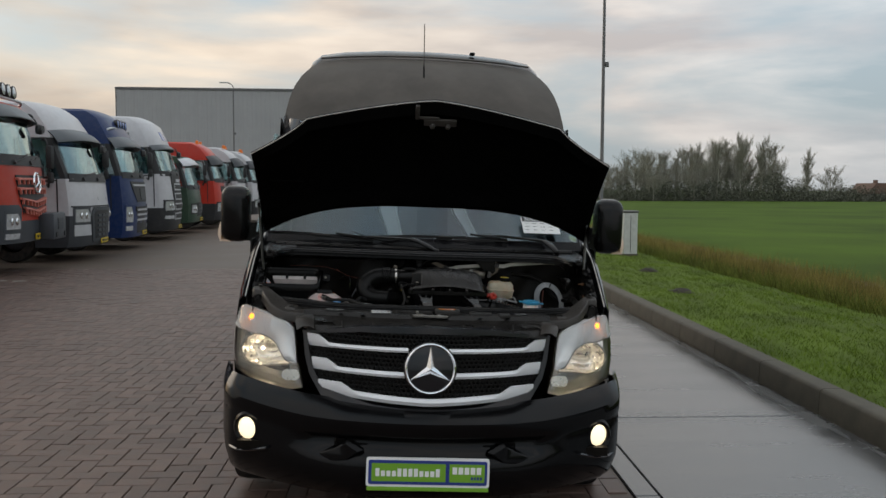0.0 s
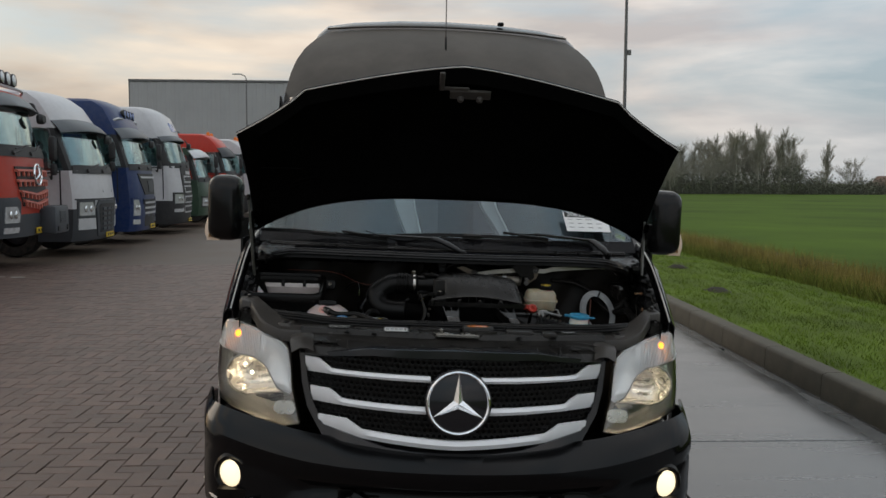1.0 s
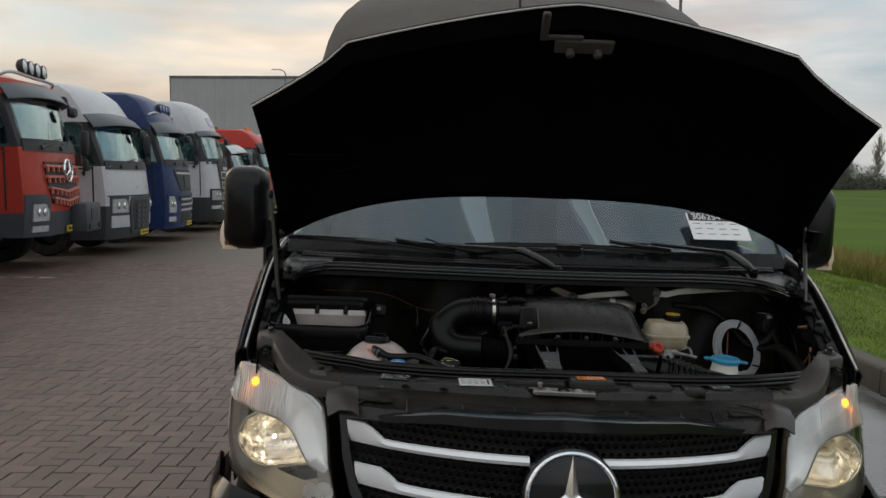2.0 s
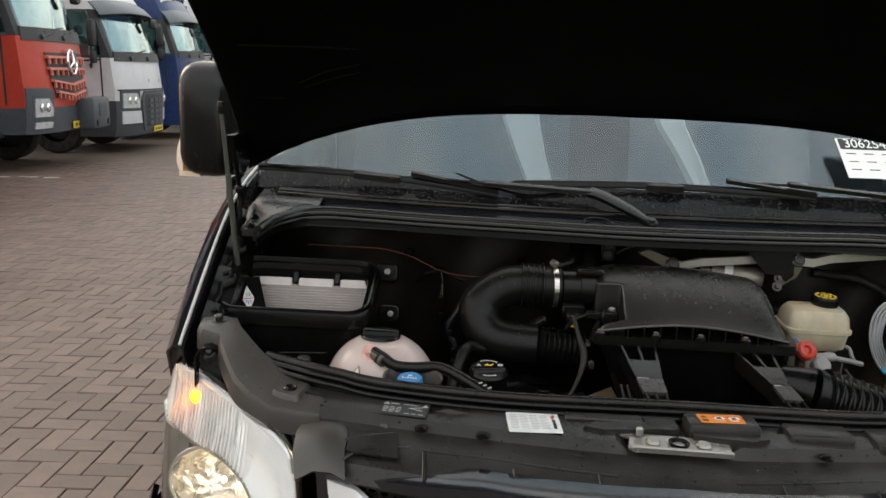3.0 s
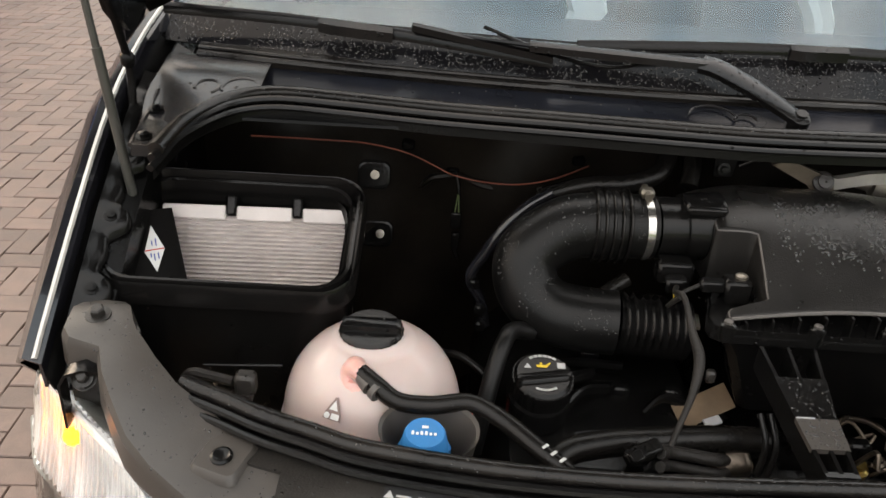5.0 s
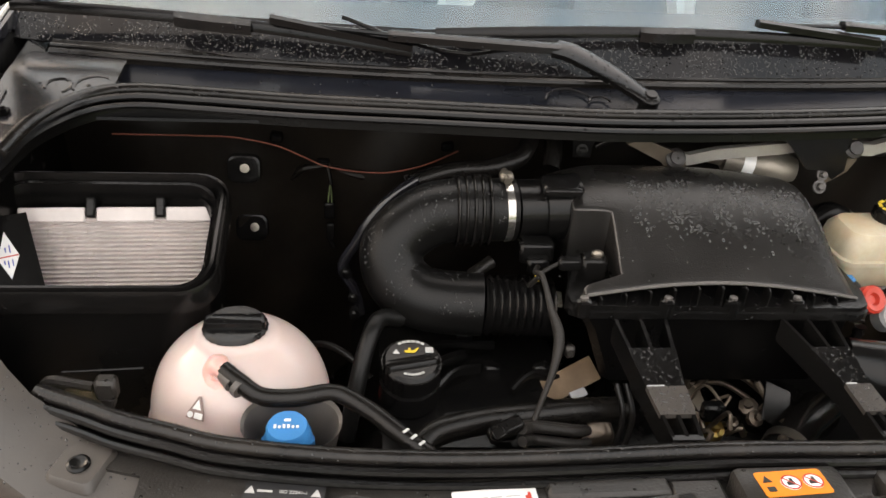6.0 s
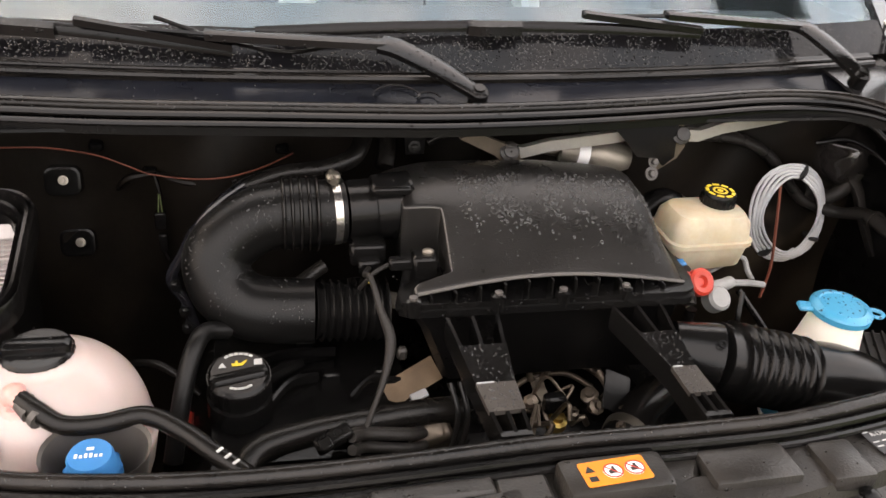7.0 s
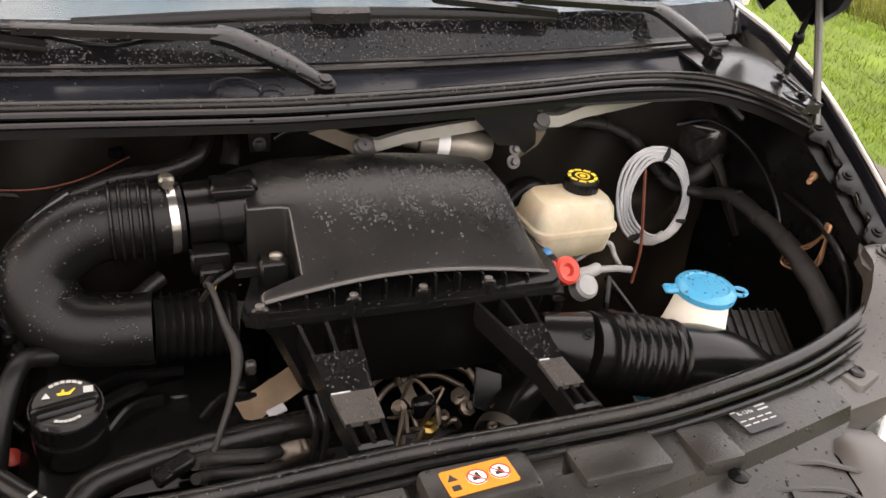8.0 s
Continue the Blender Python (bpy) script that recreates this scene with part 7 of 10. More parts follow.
# rocker cover and engine block below
bm = B()
rows = []
for k in range(9):
    y = 0.462 + 0.378 * k / 8
    zc = 0.955 - 0.02 * abs(k - 3) / 4
    rows.append([(-0.365, y, 0.86), (-0.350, y, zc - 0.03), (-0.325, y, zc - 0.004), (-0.25, y, zc), (-0.15, y, zc - 0.004), (-0.07, y, zc - 0.012), (-0.05, y, zc - 0.05), (-0.04, y, 0.84)])
eng = part("rocker_cover", sheet(rows, 0.006), PLASTIC, van, "glossy black engine cover", 30)
bm = B()
for x, y in ((-0.17, 0.47), (-0.10, 0.47), (-0.17, 0.60), (-0.10, 0.60), (-0.20, 0.68)):
    box(bm, (x - 0.012, y - 0.008, 0.945), (x + 0.012, y + 0.008, 0.962), 0.003)
tube(bm, curve([(-0.26, 0.452, 0.958), (-0.20, 0.470, 0.966), (-0.12, 0.478, 0.964), (-0.05, 0.485, 0.955)], 4), 0.007, 8)
tube(bm, curve([(-0.28, 0.58, 0.962), (-0.24, 0.60, 0.968), (-0.21, 0.62, 0.964)], 4), 0.010, 8)
pieces("cover_lug", fix(bm), PLASTIC, eng)
for p in ([(-0.255, 0.55, 0.952), (-0.225, 0.575, 0.968), (-0.19, 0.59, 0.962)], [(-0.245, 0.50, 0.953), (-0.17, 0.505, 0.962), (-0.10, 0.51, 0.955)], [(-0.30, 0.62, 0.95), (-0.24, 0.645, 0.962), (-0.16, 0.65, 0.958)], [(-0.15, 0.55, 0.954), (-0.12, 0.575, 0.962), (-0.08, 0.58, 0.950)]):
    bm = B()
    tube(bm, curve(p, 5), 0.005, 8, flat=1.6)
    part("cover_fin", fix(bm), PLASTIC, eng)
bm = B()
box(bm, (-0.40, 0.36, 0.50), (0.45, 0.80, 0.84), 0.03)
box(bm, (-0.05, 0.50, 0.84), (0.30, 0.80, 0.90), 0.02)
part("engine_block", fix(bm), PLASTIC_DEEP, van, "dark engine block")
# coolant hose across the front, upright hose, small pipes
def hose(name, pts, r, material=HOSE, lab="black rubber hose", n=6, sides=12, parent=van):
    b = B()
    tube(b, curve(pts, n), r, sides)
    return part(name, fix(b), material, parent, lab)


hose("coolant_hose", [(-0.300, 0.375, 0.93), (-0.292, 0.400, 0.965), (-0.270, 0.432, 0.985), (-0.22, 0.450, 0.988), (-0.15, 0.462, 0.988), (-0.08, 0.472, 0.986), (-0.02, 0.48, 0.98)], 0.0165)
hose("coolant_hose", [(-0.300, 0.600, 1.040), (-0.326, 0.585, 1.050), (-0.339, 0.560, 1.045), (-0.350, 0.535, 1.020), (-0.360, 0.510, 0.98), (-0.370, 0.49, 0.93)], 0.0115, ELBOW)
hose("heater_hose", [(-0.285, 0.79, 1.145), (-0.22, 0.80, 1.163), (-0.16, 0.80, 1.170), (-0.115, 0.81, 1.185), (-0.098, 0.84, 1.21), (-0.098, 0.87, 1.225)], 0.0145)
hose("heater_hose", [(-0.075, 0.79, 1.175), (-0.068, 0.81, 1.195), (-0.066, 0.84, 1.215), (-0.066, 0.87, 1.225)], 0.0145)
hose("wiring_conduit", [(-0.272, 0.765, 1.165), (-0.305, 0.755, 1.145), (-0.338, 0.748, 1.110), (-0.358, 0.745, 1.075), (-0.378, 0.742, 1.035), (-0.36, 0.735, 1.0), (-0.352, 0.73, 0.96)], 0.0085, PAINT, "glossy black wiring conduit")
hose("drain_hose", [(-0.42, 0.62, 0.985), (-0.39, 0.60, 0.995), (-0.36, 0.58, 0.985), (-0.34, 0.57, 0.965)], 0.006)
bm = B()
pts = curve([(-0.120, 0.615, 1.112), (-0.130, 0.585, 1.120), (-0.126, 0.562, 1.128), (-0.117, 0.537, 1.098), (-0.107, 0.516, 1.068), (-0.116, 0.490, 1.036), (-0.138, 0.455, 1.003), (-0.158, 0.42, 0.975)], 6)
tube(bm, pts, [0.0034 + 0.0036 * math.exp(-((i - 24) / 6) ** 2) for i in range(len(pts))], 10)
part("sensor_cable", fix(bm), FABRIC, van, "taped sensor cable")
hose("sensor_cable", [(-0.098, 0.598, 1.125), (-0.118, 0.590, 1.118), (-0.136, 0.585, 1.100), (-0.128, 0.570, 1.122)], 0.0028, FABRIC, "taped sensor cable")
bm = B()
for k, dx in enumerate((-0.004, 0.0, 0.004)):
    tube(bm, [(-0.119 + dx, 0.613, 1.106), (-0.122 + dx * 0.5, 0.602, 1.096)], 0.0007, 5)
part("plug_wire", fix(bm), YELLOW, van, "thin yellow wires")
bm = B()
box(bm, (-0.10, 0.50, 1.045), (-0.088, 0.512, 1.062), 0.003)
part("cable_clip", fix(bm), PLASTIC_DUSTY, van)
# oil dipstick tube, breather
hose("breather_hose", [(-0.225, 0.615, 1.075), (-0.20, 0.640, 1.085), (-0.175, 0.655, 1.095)], 0.010)
bm = B()
tube(bm, [(-0.230, 0.610, 1.073), (-0.220, 0.619, 1.077)], 0.0125, 12)
part("breather_clip", fix(bm), STEEL, van)
hose("breather_hose", [(-0.160, 0.640, 1.06), (-0.135, 0.65, 1.065), (-0.10, 0.66, 1.05)], 0.012)
bm = B()
prism(bm, [(-0.150, 0.60), (-0.085, 0.595), (-0.08, 0.625), (-0.11, 0.640), (-0.150, 0.630)], 1.060, 1.065, "z")
part("support_bracket", fix(bm), ALU, van, "small cast metal bracket")
# bronze-coloured heat shield
bm = B()
prism(bm, [(-0.040, -0.018), (0.040, -0.018), (0.044, 0.018), (-0.036, 0.018)], 0, 0.003, "z", frame_on((-0.066, 0.574, 0.952), (-0.1, -0.5, 0.86), (1, 0.5, 0.05)))
part("heat_shield", fix(bm), BRONZE, van, "tarnished heat shield plate")
bm = B()
box(bm, (-0.012, -0.006, 0), (0.012, 0.006, 0.004), 0.001, frame_on((-0.060, 0.545, 0.952), (0, -0.4, 0.9), (1, 0.4, 0)))
part("paper_tag", bm, GREYPR, van)
bm = B()
lathe(bm, [(0.009, -0.006), (0.011, -0.003), (0.011, 0.004), (0.006, 0.006), (0.0005, 0.006)], frame_on((-0.364, 0.601, 0.903), (0.2, -0.6, 0.75)), 16)
part("red_plug", fix(bm), RED, van, "small red plug")
# plug, taped looms and a rusty casting behind the front seal
PLUG, CLUMP, CASTING = (-0.1867, 0.41, 1.0134), (-0.1259, 0.43, 0.9894), (-0.0637, 0.45, 0.9854)
bm = B()
box(bm, (-0.022, -0.009, -0.008), (0.022, 0.009, 0.008), 0.003, Matrix.Translation(PLUG) @ Euler((0.3, -0.25, 0.35)).to_matrix().to_4x4())
box(bm, (-0.020, -0.013, 0.004), (-0.004, 0.002, 0.014), 0.002, Matrix.Translation(PLUG) @ Euler((0.3, -0.25, 0.35)).to_matrix().to_4x4())
part("loom_plug", fix(bm), PLASTIC, van, "black multi-way loom plug")
for dy, dz in ((0.0, 0.0), (0.012, -0.006), (-0.008, -0.012)):
    hose("taped_loom", [tuple(Vector(PLUG) + Vector((0.02, dy, dz))), tuple(Vector(CLUMP) + Vector((-0.02, dy, dz + 0.008))), tuple(Vector(CLUMP) + Vector((0.03, dy, dz))), tuple(Vector(CASTING) + Vector((-0.01, dy, dz - 0.012)))], 0.0062, FABRIC, "taped wiring loom")
bm = B()
m = frame_on(Vector(CASTING) + Vector((0, 0.012, -0.022)), (-0.2, -0.6, 0.75), (1, 0.3, 0))
loft(bm, [[m @ Vector((x * f, y * f, h)) for x, y in rrect(0.052, 0.038, 0.010, 4)] for f, h in ((1.1, -0.03), (1.0, -0.004), (0.88, 0.004), (0.55, 0.008))])
part("rusty_casting", fix(bm), FITTING, van, "dull brown cast bracket", 50)
for dx in (0.024, 0.036):
    hose("thin_hose", [tuple(Vector(CASTING) + Vector((dx, 0.02, 0.045))), tuple(Vector(CASTING) + Vector((dx + 0.006, -0.004, 0.012))), tuple(Vector(CASTING) + Vector((dx - 0.004, -0.02, -0.03)))], 0.0042, RUBBER, "thin black hose")
# metal fuel fittings in the front middle
bm = B()
rnd = random.Random(4)
for k in range(30):
    x, y, z = rnd.uniform(0.045, 0.215), rnd.uniform(0.45, 0.56), rnd.uniform(0.885, 0.945)
    kind = rnd.random()
    if kind < 0.45:
        tube(bm, curve([(x, y, z), (x + rnd.uniform(-0.02, 0.02), y + rnd.uniform(-0.03, 0.03), z + 0.015), (x + rnd.uniform(-0.04, 0.04), y + rnd.uniform(-0.04, 0.04), z - 0.03)], 4), rnd.uniform(0.002, 0.005), 8)
    elif kind < 0.75:
        rr = rnd.uniform(0.005, 0.011)
        lathe(bm, [(rr, 0), (rr, 0.006), (rr * 1.3, 0.007), (rr * 1.3, 0.012), (rr * 0.6, 0.014), (rr * 0.6, 0.02)], frame_on((x, y, z - 0.01), (rnd.uniform(-0.5, 0.5), rnd.uniform(-0.9, 0), 0.8)), 8)
    else:
        prism(bm, [(-0.014, -0.007), (0.012, -0.009), (0.016, 0.004), (0.002, 0.010), (-0.012, 0.008)], -0.0015, 0.0015, "z", Matrix.Translation((x, y, z)) @ Euler((rnd.uniform(-0.8, 0.8), rnd.uniform(-0.8, 0.8), rnd.random() * 3)).to_matrix().to_4x4())
fix(bm)
pieces("fuel_line_fitting", bm, FITTING, van, "dull metal fuel fitting", join=False)
bm = B()
tube(bm, [(0.118 + 0.013 * math.cos(a), 0.578 - 0.006 * math.sin(a), 0.950 + 0.020 * math.sin(a)) for a in (2 * math.pi * k / 20 for k in range(21))], 0.0048, 8)
strip = curve([(0.118, 0.584, 0.932), (0.120, 0.566, 0.922), (0.128, 0.548, 0.912), (0.134, 0.532, 0.894), (0.142, 0.518, 0.884), (0.160, 0.512, 0.884)], 4)
loft(bm, [[p + Vector((dx, dy, dz)) for dx, dy, dz in ((-0.009, 0.002, 0.003), (0.009, -0.002, 0.003), (0.009, -0.002, -0.002), (-0.009, 0.002, -0.002))] for p in strip])
part("lifting_eye", fix(bm), LEVER, van, "dull bent metal lifting eye")
hose("fuel_pipe", [(0.05, 0.575, 0.925), (0.09, 0.592, 0.945), (0.14, 0.600, 0.950), (0.19, 0.590, 0.945), (0.22, 0.57, 0.93)], 0.0052, FITTING, "bent metal fuel pipe")
hose("fuel_pipe", [(0.06, 0.560, 0.905), (0.10, 0.585, 0.930), (0.16, 0.588, 0.935), (0.20, 0.57, 0.92)], 0.0042, FITTING, "bent metal fuel pipe")
bm = B()
m = frame_on((0.130, 0.523, 0.890), (0, -0.2, 1))
lathe(bm, [(0.012, 0), (0.012, 0.010), (0.015, 0.011), (0.015, 0.022), (0.009, 0.024), (0.009, 0.032)], m, 12)
part("brass_fitting", fix(bm), BRASS, van, "brass union")
bm = B()
box(bm, (0.110, 0.515, 0.922), (0.140, 0.535, 0.95), 0.004)
box(bm, (-0.03, -0.02, -0.003), (0.03, 0.02, 0.0), 0.001, frame_on((0.215, 0.525, 0.945), (0.2, -0.5, 0.8), (0.3, 0.8, 0.3)))
pieces("sensor_plug", fix(bm), PLASTIC, van)
bm = B()
pts = [(0.20, 0.46, 0.915), (0.24, 0.50, 0.925), (0.29, 0.54, 0.92)]
tube(bm, pts, 0.030, 18)
part("charge_hose", fix(bm), RUBBER, van, "thick black charge-air hose")
bm = B()
tube(bm, [(0.205, 0.465, 0.916), (0.215, 0.475, 0.918)], 0.032, 20)
part("charge_hose_clamp", fix(bm), STEEL, van)
# fittings between the tank and the cross panel
bm = B()
rnd = random.Random(9)
for k in range(14):
    x, y, z = rnd.uniform(-0.27, -0.02), rnd.uniform(0.375, 0.42), rnd.uniform(0.90, 0.955)
    box(bm, (-rnd.uniform(0.008, 0.022), -0.010, -0.008), (rnd.uniform(0.008, 0.022), 0.010, 0.008), 0.003, Matrix.Translation((x, y, z)) @ Euler((rnd.uniform(-0.5, 0.5), rnd.uniform(-0.5, 0.5), rnd.random() * 3)).to_matrix().to_4x4())
pieces("wiring_plug", fix(bm), PLASTIC_DEEP, van, "small black wiring plug", join=False)
bm = B()
tube(bm, curve([(-0.32, 0.40, 0.94), (-0.30, 0.41, 0.955), (-0.285, 0.405, 0.945)], 4), 0.006, 8)
for x, y in ((-0.305, 0.425), (-0.275, 0.43)):
    lathe(bm, [(0.007, 0.94), (0.007, 0.958), (0.004, 0.962)], pose(x, y, 0), 8)
part("bleed_screw", fix(bm), STEEL, van)
hose("corrugated_loom", [(-0.145, 0.425, 0.935), (-0.10, 0.405, 0.925), (-0.05, 0.40, 0.92), (0.0, 0.41, 0.93), (0.02, 0.44, 0.94)], 0.012, FABRIC, "corrugated wiring loom")

# cabin air intake box
def rim(f, dz):
    """Loop of the tilted rounded opening, scaled by f."""
    return [Vector((-0.688 + x * f, 0.650 + y * f, 1.145 + y * f * 0.32 + dz)) for x, y in rrect(0.318, 0.199, 0.045, 6)]


bm = B()
loft(bm, [rim(0.97, -0.03), rim(0.93, -0.16), rim(0.88, -0.30)], True, False)
loft(bm, [rim(0.97, -0.03), rim(0.90, -0.03)], True, False)
loft(bm, [rim(0.86, -0.02), rim(0.84, -0.20)], True, False)
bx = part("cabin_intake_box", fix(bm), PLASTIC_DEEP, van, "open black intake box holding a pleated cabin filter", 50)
bm = B()
loft(bm, [rim(0.985, -0.034), rim(1.02, -0.030), rim(1.026, -0.008), rim(1.008, 0.0), rim(0.992, -0.002), rim(0.988, -0.011), rim(0.972, -0.011), rim(0.968, 0.002), rim(0.945, 0.003), rim(0.938, -0.004), rim(0.932, -0.018), rim(0.910, -0.018), rim(0.904, -0.006), rim(0.882, -0.008), rim(0.868, -0.03)], True, False)
part("intake_rim", fix(bm), RUBBER, bx, "rubber-sealed rim", 30)
fm = Matrix.Translation((-0.674, 0.686, 1.069)) @ Euler((radians(58), 0, radians(2))).to_matrix().to_4x4()
bm = B()
rows = []
for k in range(65):
    y = 0.065 - 0.19 * k / 64
    rows.append([fm @ Vector((x, y, 0.007 * (k % 2))) for x in (-0.124 + 0.026 * k / 64, 0.124 - 0.004 * k / 64)])
loft(bm, rows, False)
part("pleated_filter", fix(bm), PAPER, bx, "white pleated cabin filter", 0)
bm = B()
for x0, x1 in ((-0.130, -0.044), (-0.030, 0.046), (0.060, 0.128)):
    box(bm, (x0, 0.058, -0.004), (x1, 0.084 if x0 == -0.026 else 0.078, 0.008), 0.002, fm)
for xa, xb in ((-0.128, -0.102), (0.125, 0.121)):
    loft(bm, [[fm @ Vector((x + dx, y, h)) for dx, h in ((-0.003, -0.004), (0.003, -0.004), (0.003, 0.009), (-0.003, 0.009))] for x, y in ((xa, 0.058), (xb, -0.125))])
pieces("filter_frame", fix(bm), PAPER, bx)
bm = B()
for x0 in (-0.044, 0.046):
    box(bm, (x0, 0.064, 0.0), (x0 + 0.014, 0.092, 0.011), 0.003, fm)
pieces("filter_clip", fix(bm), PLASTIC, bx)
sm = frame_on((-0.794, 0.638, 1.109), (0.22, -0.53, 0.82), (0.92, 0.39, 0.0))
bm = B()
prism(bm, [(-0.05, -0.055), (0.034, -0.055), (0.030, 0.06), (-0.034, 0.06)], -0.004, 0.0, "z", sm)
part("inner_ramp", fix(bm), PLASTIC, bx)
bm = B()
prism(bm, [(-0.001, -0.032), (0.0125, 0.0), (0.0, 0.036), (-0.0125, -0.002)], 0.0004, 0.0012, "z", sm)
fl = part("filter_sticker", fix(bm), OFFWHITE, bx, "white diamond sticker with red and blue bars")
bm = B()
prism(bm, [(-0.0120, -0.0015), (0.0120, -0.0005), (0.0120, 0.0012), (-0.0120, 0.0002)], 0.0012, 0.0016, "z", sm)
part("sticker_stripe", bm, RED, fl)
bm = B()
for x0, y0, y1 in ((-0.006, -0.011, -0.005), (-0.002, -0.016, -0.006), (0.003, -0.014, -0.005), (-0.003, 0.006, 0.013), (0.002, 0.005, 0.016)):
    box(bm, (x0, y0, 0.0012), (x0 + 0.0016, y1, 0.0016), 0, sm)
part("sticker_print", bm, NAVY, fl)
# screws on the intake box flange
bm = B()
for x, z in ((-0.534, 1.115), (-0.527, 1.012)):
    m = frame_on((x, 0.905, z), (0, -1, 0.25), (1, 0, 0))
    loft(bm, [[m @ Vector((x1 * f, y1 * f, h)) for x1, y1 in rrect(0.050, 0.042, 0.012)] for f, h in ((1.1, -0.03), (1.0, 0.0), (0.86, 0.001), (0.82, -0.004))])
pieces("intake_lug", fix(bm), PLASTIC, van)
bm = B()
for x, z in ((-0.532, 1.118), (-0.522, 1.014)):
    bolt(bm, (x, 0.902, z), (0, -0.9, 0.4), 0.0048, 0.006)
pieces("intake_screw", fix(bm), STEEL, van)
# creases where the sound-proofing is pinned
bm = B()
for pts in ([(-0.40, 0.898, 1.128), (-0.44, 0.905, 1.118), (-0.46, 0.915, 1.095)], [(-0.40, 0.898, 1.126), (-0.36, 0.902, 1.110), (-0.31, 0.905, 1.104)]):
    tube(bm, curve(pts, 5), [0.004 + 0.005 * math.sin(math.pi * i / 10) for i in range(11)], 8, flat=0.7)
pieces("lining_crease", fix(bm), LINING, van)
# valve block in front of the box
bm = B()
box(bm, (-0.70, 0.435, 0.955), (-0.56, 0.455, 0.975), 0.004)
box(bm, (-0.665, 0.425, 0.965), (-0.635, 0.455, 0.995), 0.004)
tube(bm, [(-0.648, 0.43, 0.985), (-0.648, 0.43, 1.008)], 0.008, 10)
tube(bm, curve([(-0.74, 0.44, 0.965), (-0.72, 0.43, 0.985), (-0.69, 0.43, 0.975)], 4), 0.006, 8)
part("valve_block", fix(bm), PLASTIC, van, "small black valve block")
bm = B()
lathe(bm, [(0.008, 0), (0.008, 0.010), (0.004, 0.014)], pose(-0.648, 0.43, 1.005), 10)
part("valve_nut", fix(bm), STEEL, van)

# plug and loom beside the tank
bm = B()
box(bm, (-0.012, -0.010, -0.014), (0.012, 0.010, 0.014), 0.004, Matrix.Translation((-0.640, 0.462, 1.040)))
box(bm, (-0.007, -0.008, -0.026), (0.007, 0.008, -0.012), 0.002, Matrix.Translation((-0.640, 0.462, 1.040)))
part("tank_sensor_plug", fix(bm), PLASTIC_DUSTY, van, "small dusty black plug")
bm = B()
tube(bm, curve([(-0.720, 0.475, 1.02), (-0.705, 0.470, 1.044), (-0.68, 0.466, 1.044), (-0.655, 0.462, 1.041)], 5), 0.006, 8)
part("plug_loom", fix(bm), FABRIC, van)
bm = B()
tube(bm, [(-0.69, 0.472, 1.055), (-0.60, 0.474, 1.058)], 0.0014, 6)
part("tank_stay_wire", fix(bm), PLASTIC, van)

# brake fluid reservoir
rm_ = frame_on((0.383, 0.680, 1.067), (0.02, -0.05, 1), (1, 0.05, 0))
bm = B()
def bl(w, d, h, r=0.02, dx=0.0):
    return [rm_ @ Vector((x + dx, y, h)) for x, y in rrect(w, d, r, 4)]
loft(bm, [bl(0.06, 0.06, -0.045, 0.02, -0.02), bl(0.066, 0.066, -0.006, 0.02, -0.02), bl(0.122, 0.080, 0.002), bl(0.130, 0.086, 0.034), bl(0.138, 0.092, 0.036), bl(0.138, 0.092, 0.043), bl(0.130, 0.086, 0.045), bl(0.124, 0.080, 0.068), bl(0.108, 0.066, 0.080), bl(0.07, 0.045, 0.083)])
br = part("brake_fluid_reservoir", fix(bm), BRAKE, van, "yellowed plastic brake fluid reservoir", 40)
bm = B()
cm = rm_ @ pose(0.022, 0.010, 0.078)
lathe(bm, [(0.0235, 0), (0.025, 0.003), (0.025, 0.020), (0.023, 0.024), (0.0005, 0.024)], cm, 28)
loft(bm, [[cm @ Vector(((0.025 + 0.0012 * (k % 2)) * math.cos(2 * math.pi * k / 48), (0.025 + 0.0012 * (k % 2)) * math.sin(2 * math.pi * k / 48), h)) for k in range(48)] for h in (0.004, 0.019)])
bc = part("reservoir_cap", fix(bm), PLASTIC, br, "black cap with yellow ring print", 35)
bm = B()
for k in range(9):
    a = radians(40 * k)
    box(bm, (-0.005, -0.0025, 0.024), (0.005, 0.0025, 0.0247), 0, cm @ pose(0.019 * math.cos(a), 0.019 * math.sin(a), 0, 0, 0, math.degrees(a) + 90))
lathe(bm, [(0.011, 0.024), (0.011, 0.0248), (0.008, 0.0248), (0.008, 0.024)], cm, 20, False)
lathe(bm, [(0.0045, 0.024), (0.0045, 0.0248), (0.0005, 0.0248)], cm, 12)
pieces("cap_print", fix(bm), YELLOW, bc)
hose("reservoir_hose", [(0.30, 0.72, 1.075), (0.325, 0.745, 1.11), (0.36, 0.76, 1.12), (0.40, 0.765, 1.10)], 0.020, PLASTIC_DEEP)
hose("fluid_loom", [(0.305, 0.735, 1.12), (0.308, 0.69, 1.10), (0.318, 0.645, 1.085), (0.335, 0.61, 1.075), (0.33, 0.58, 1.045)], 0.010, FABRIC, "braided wiring loom")
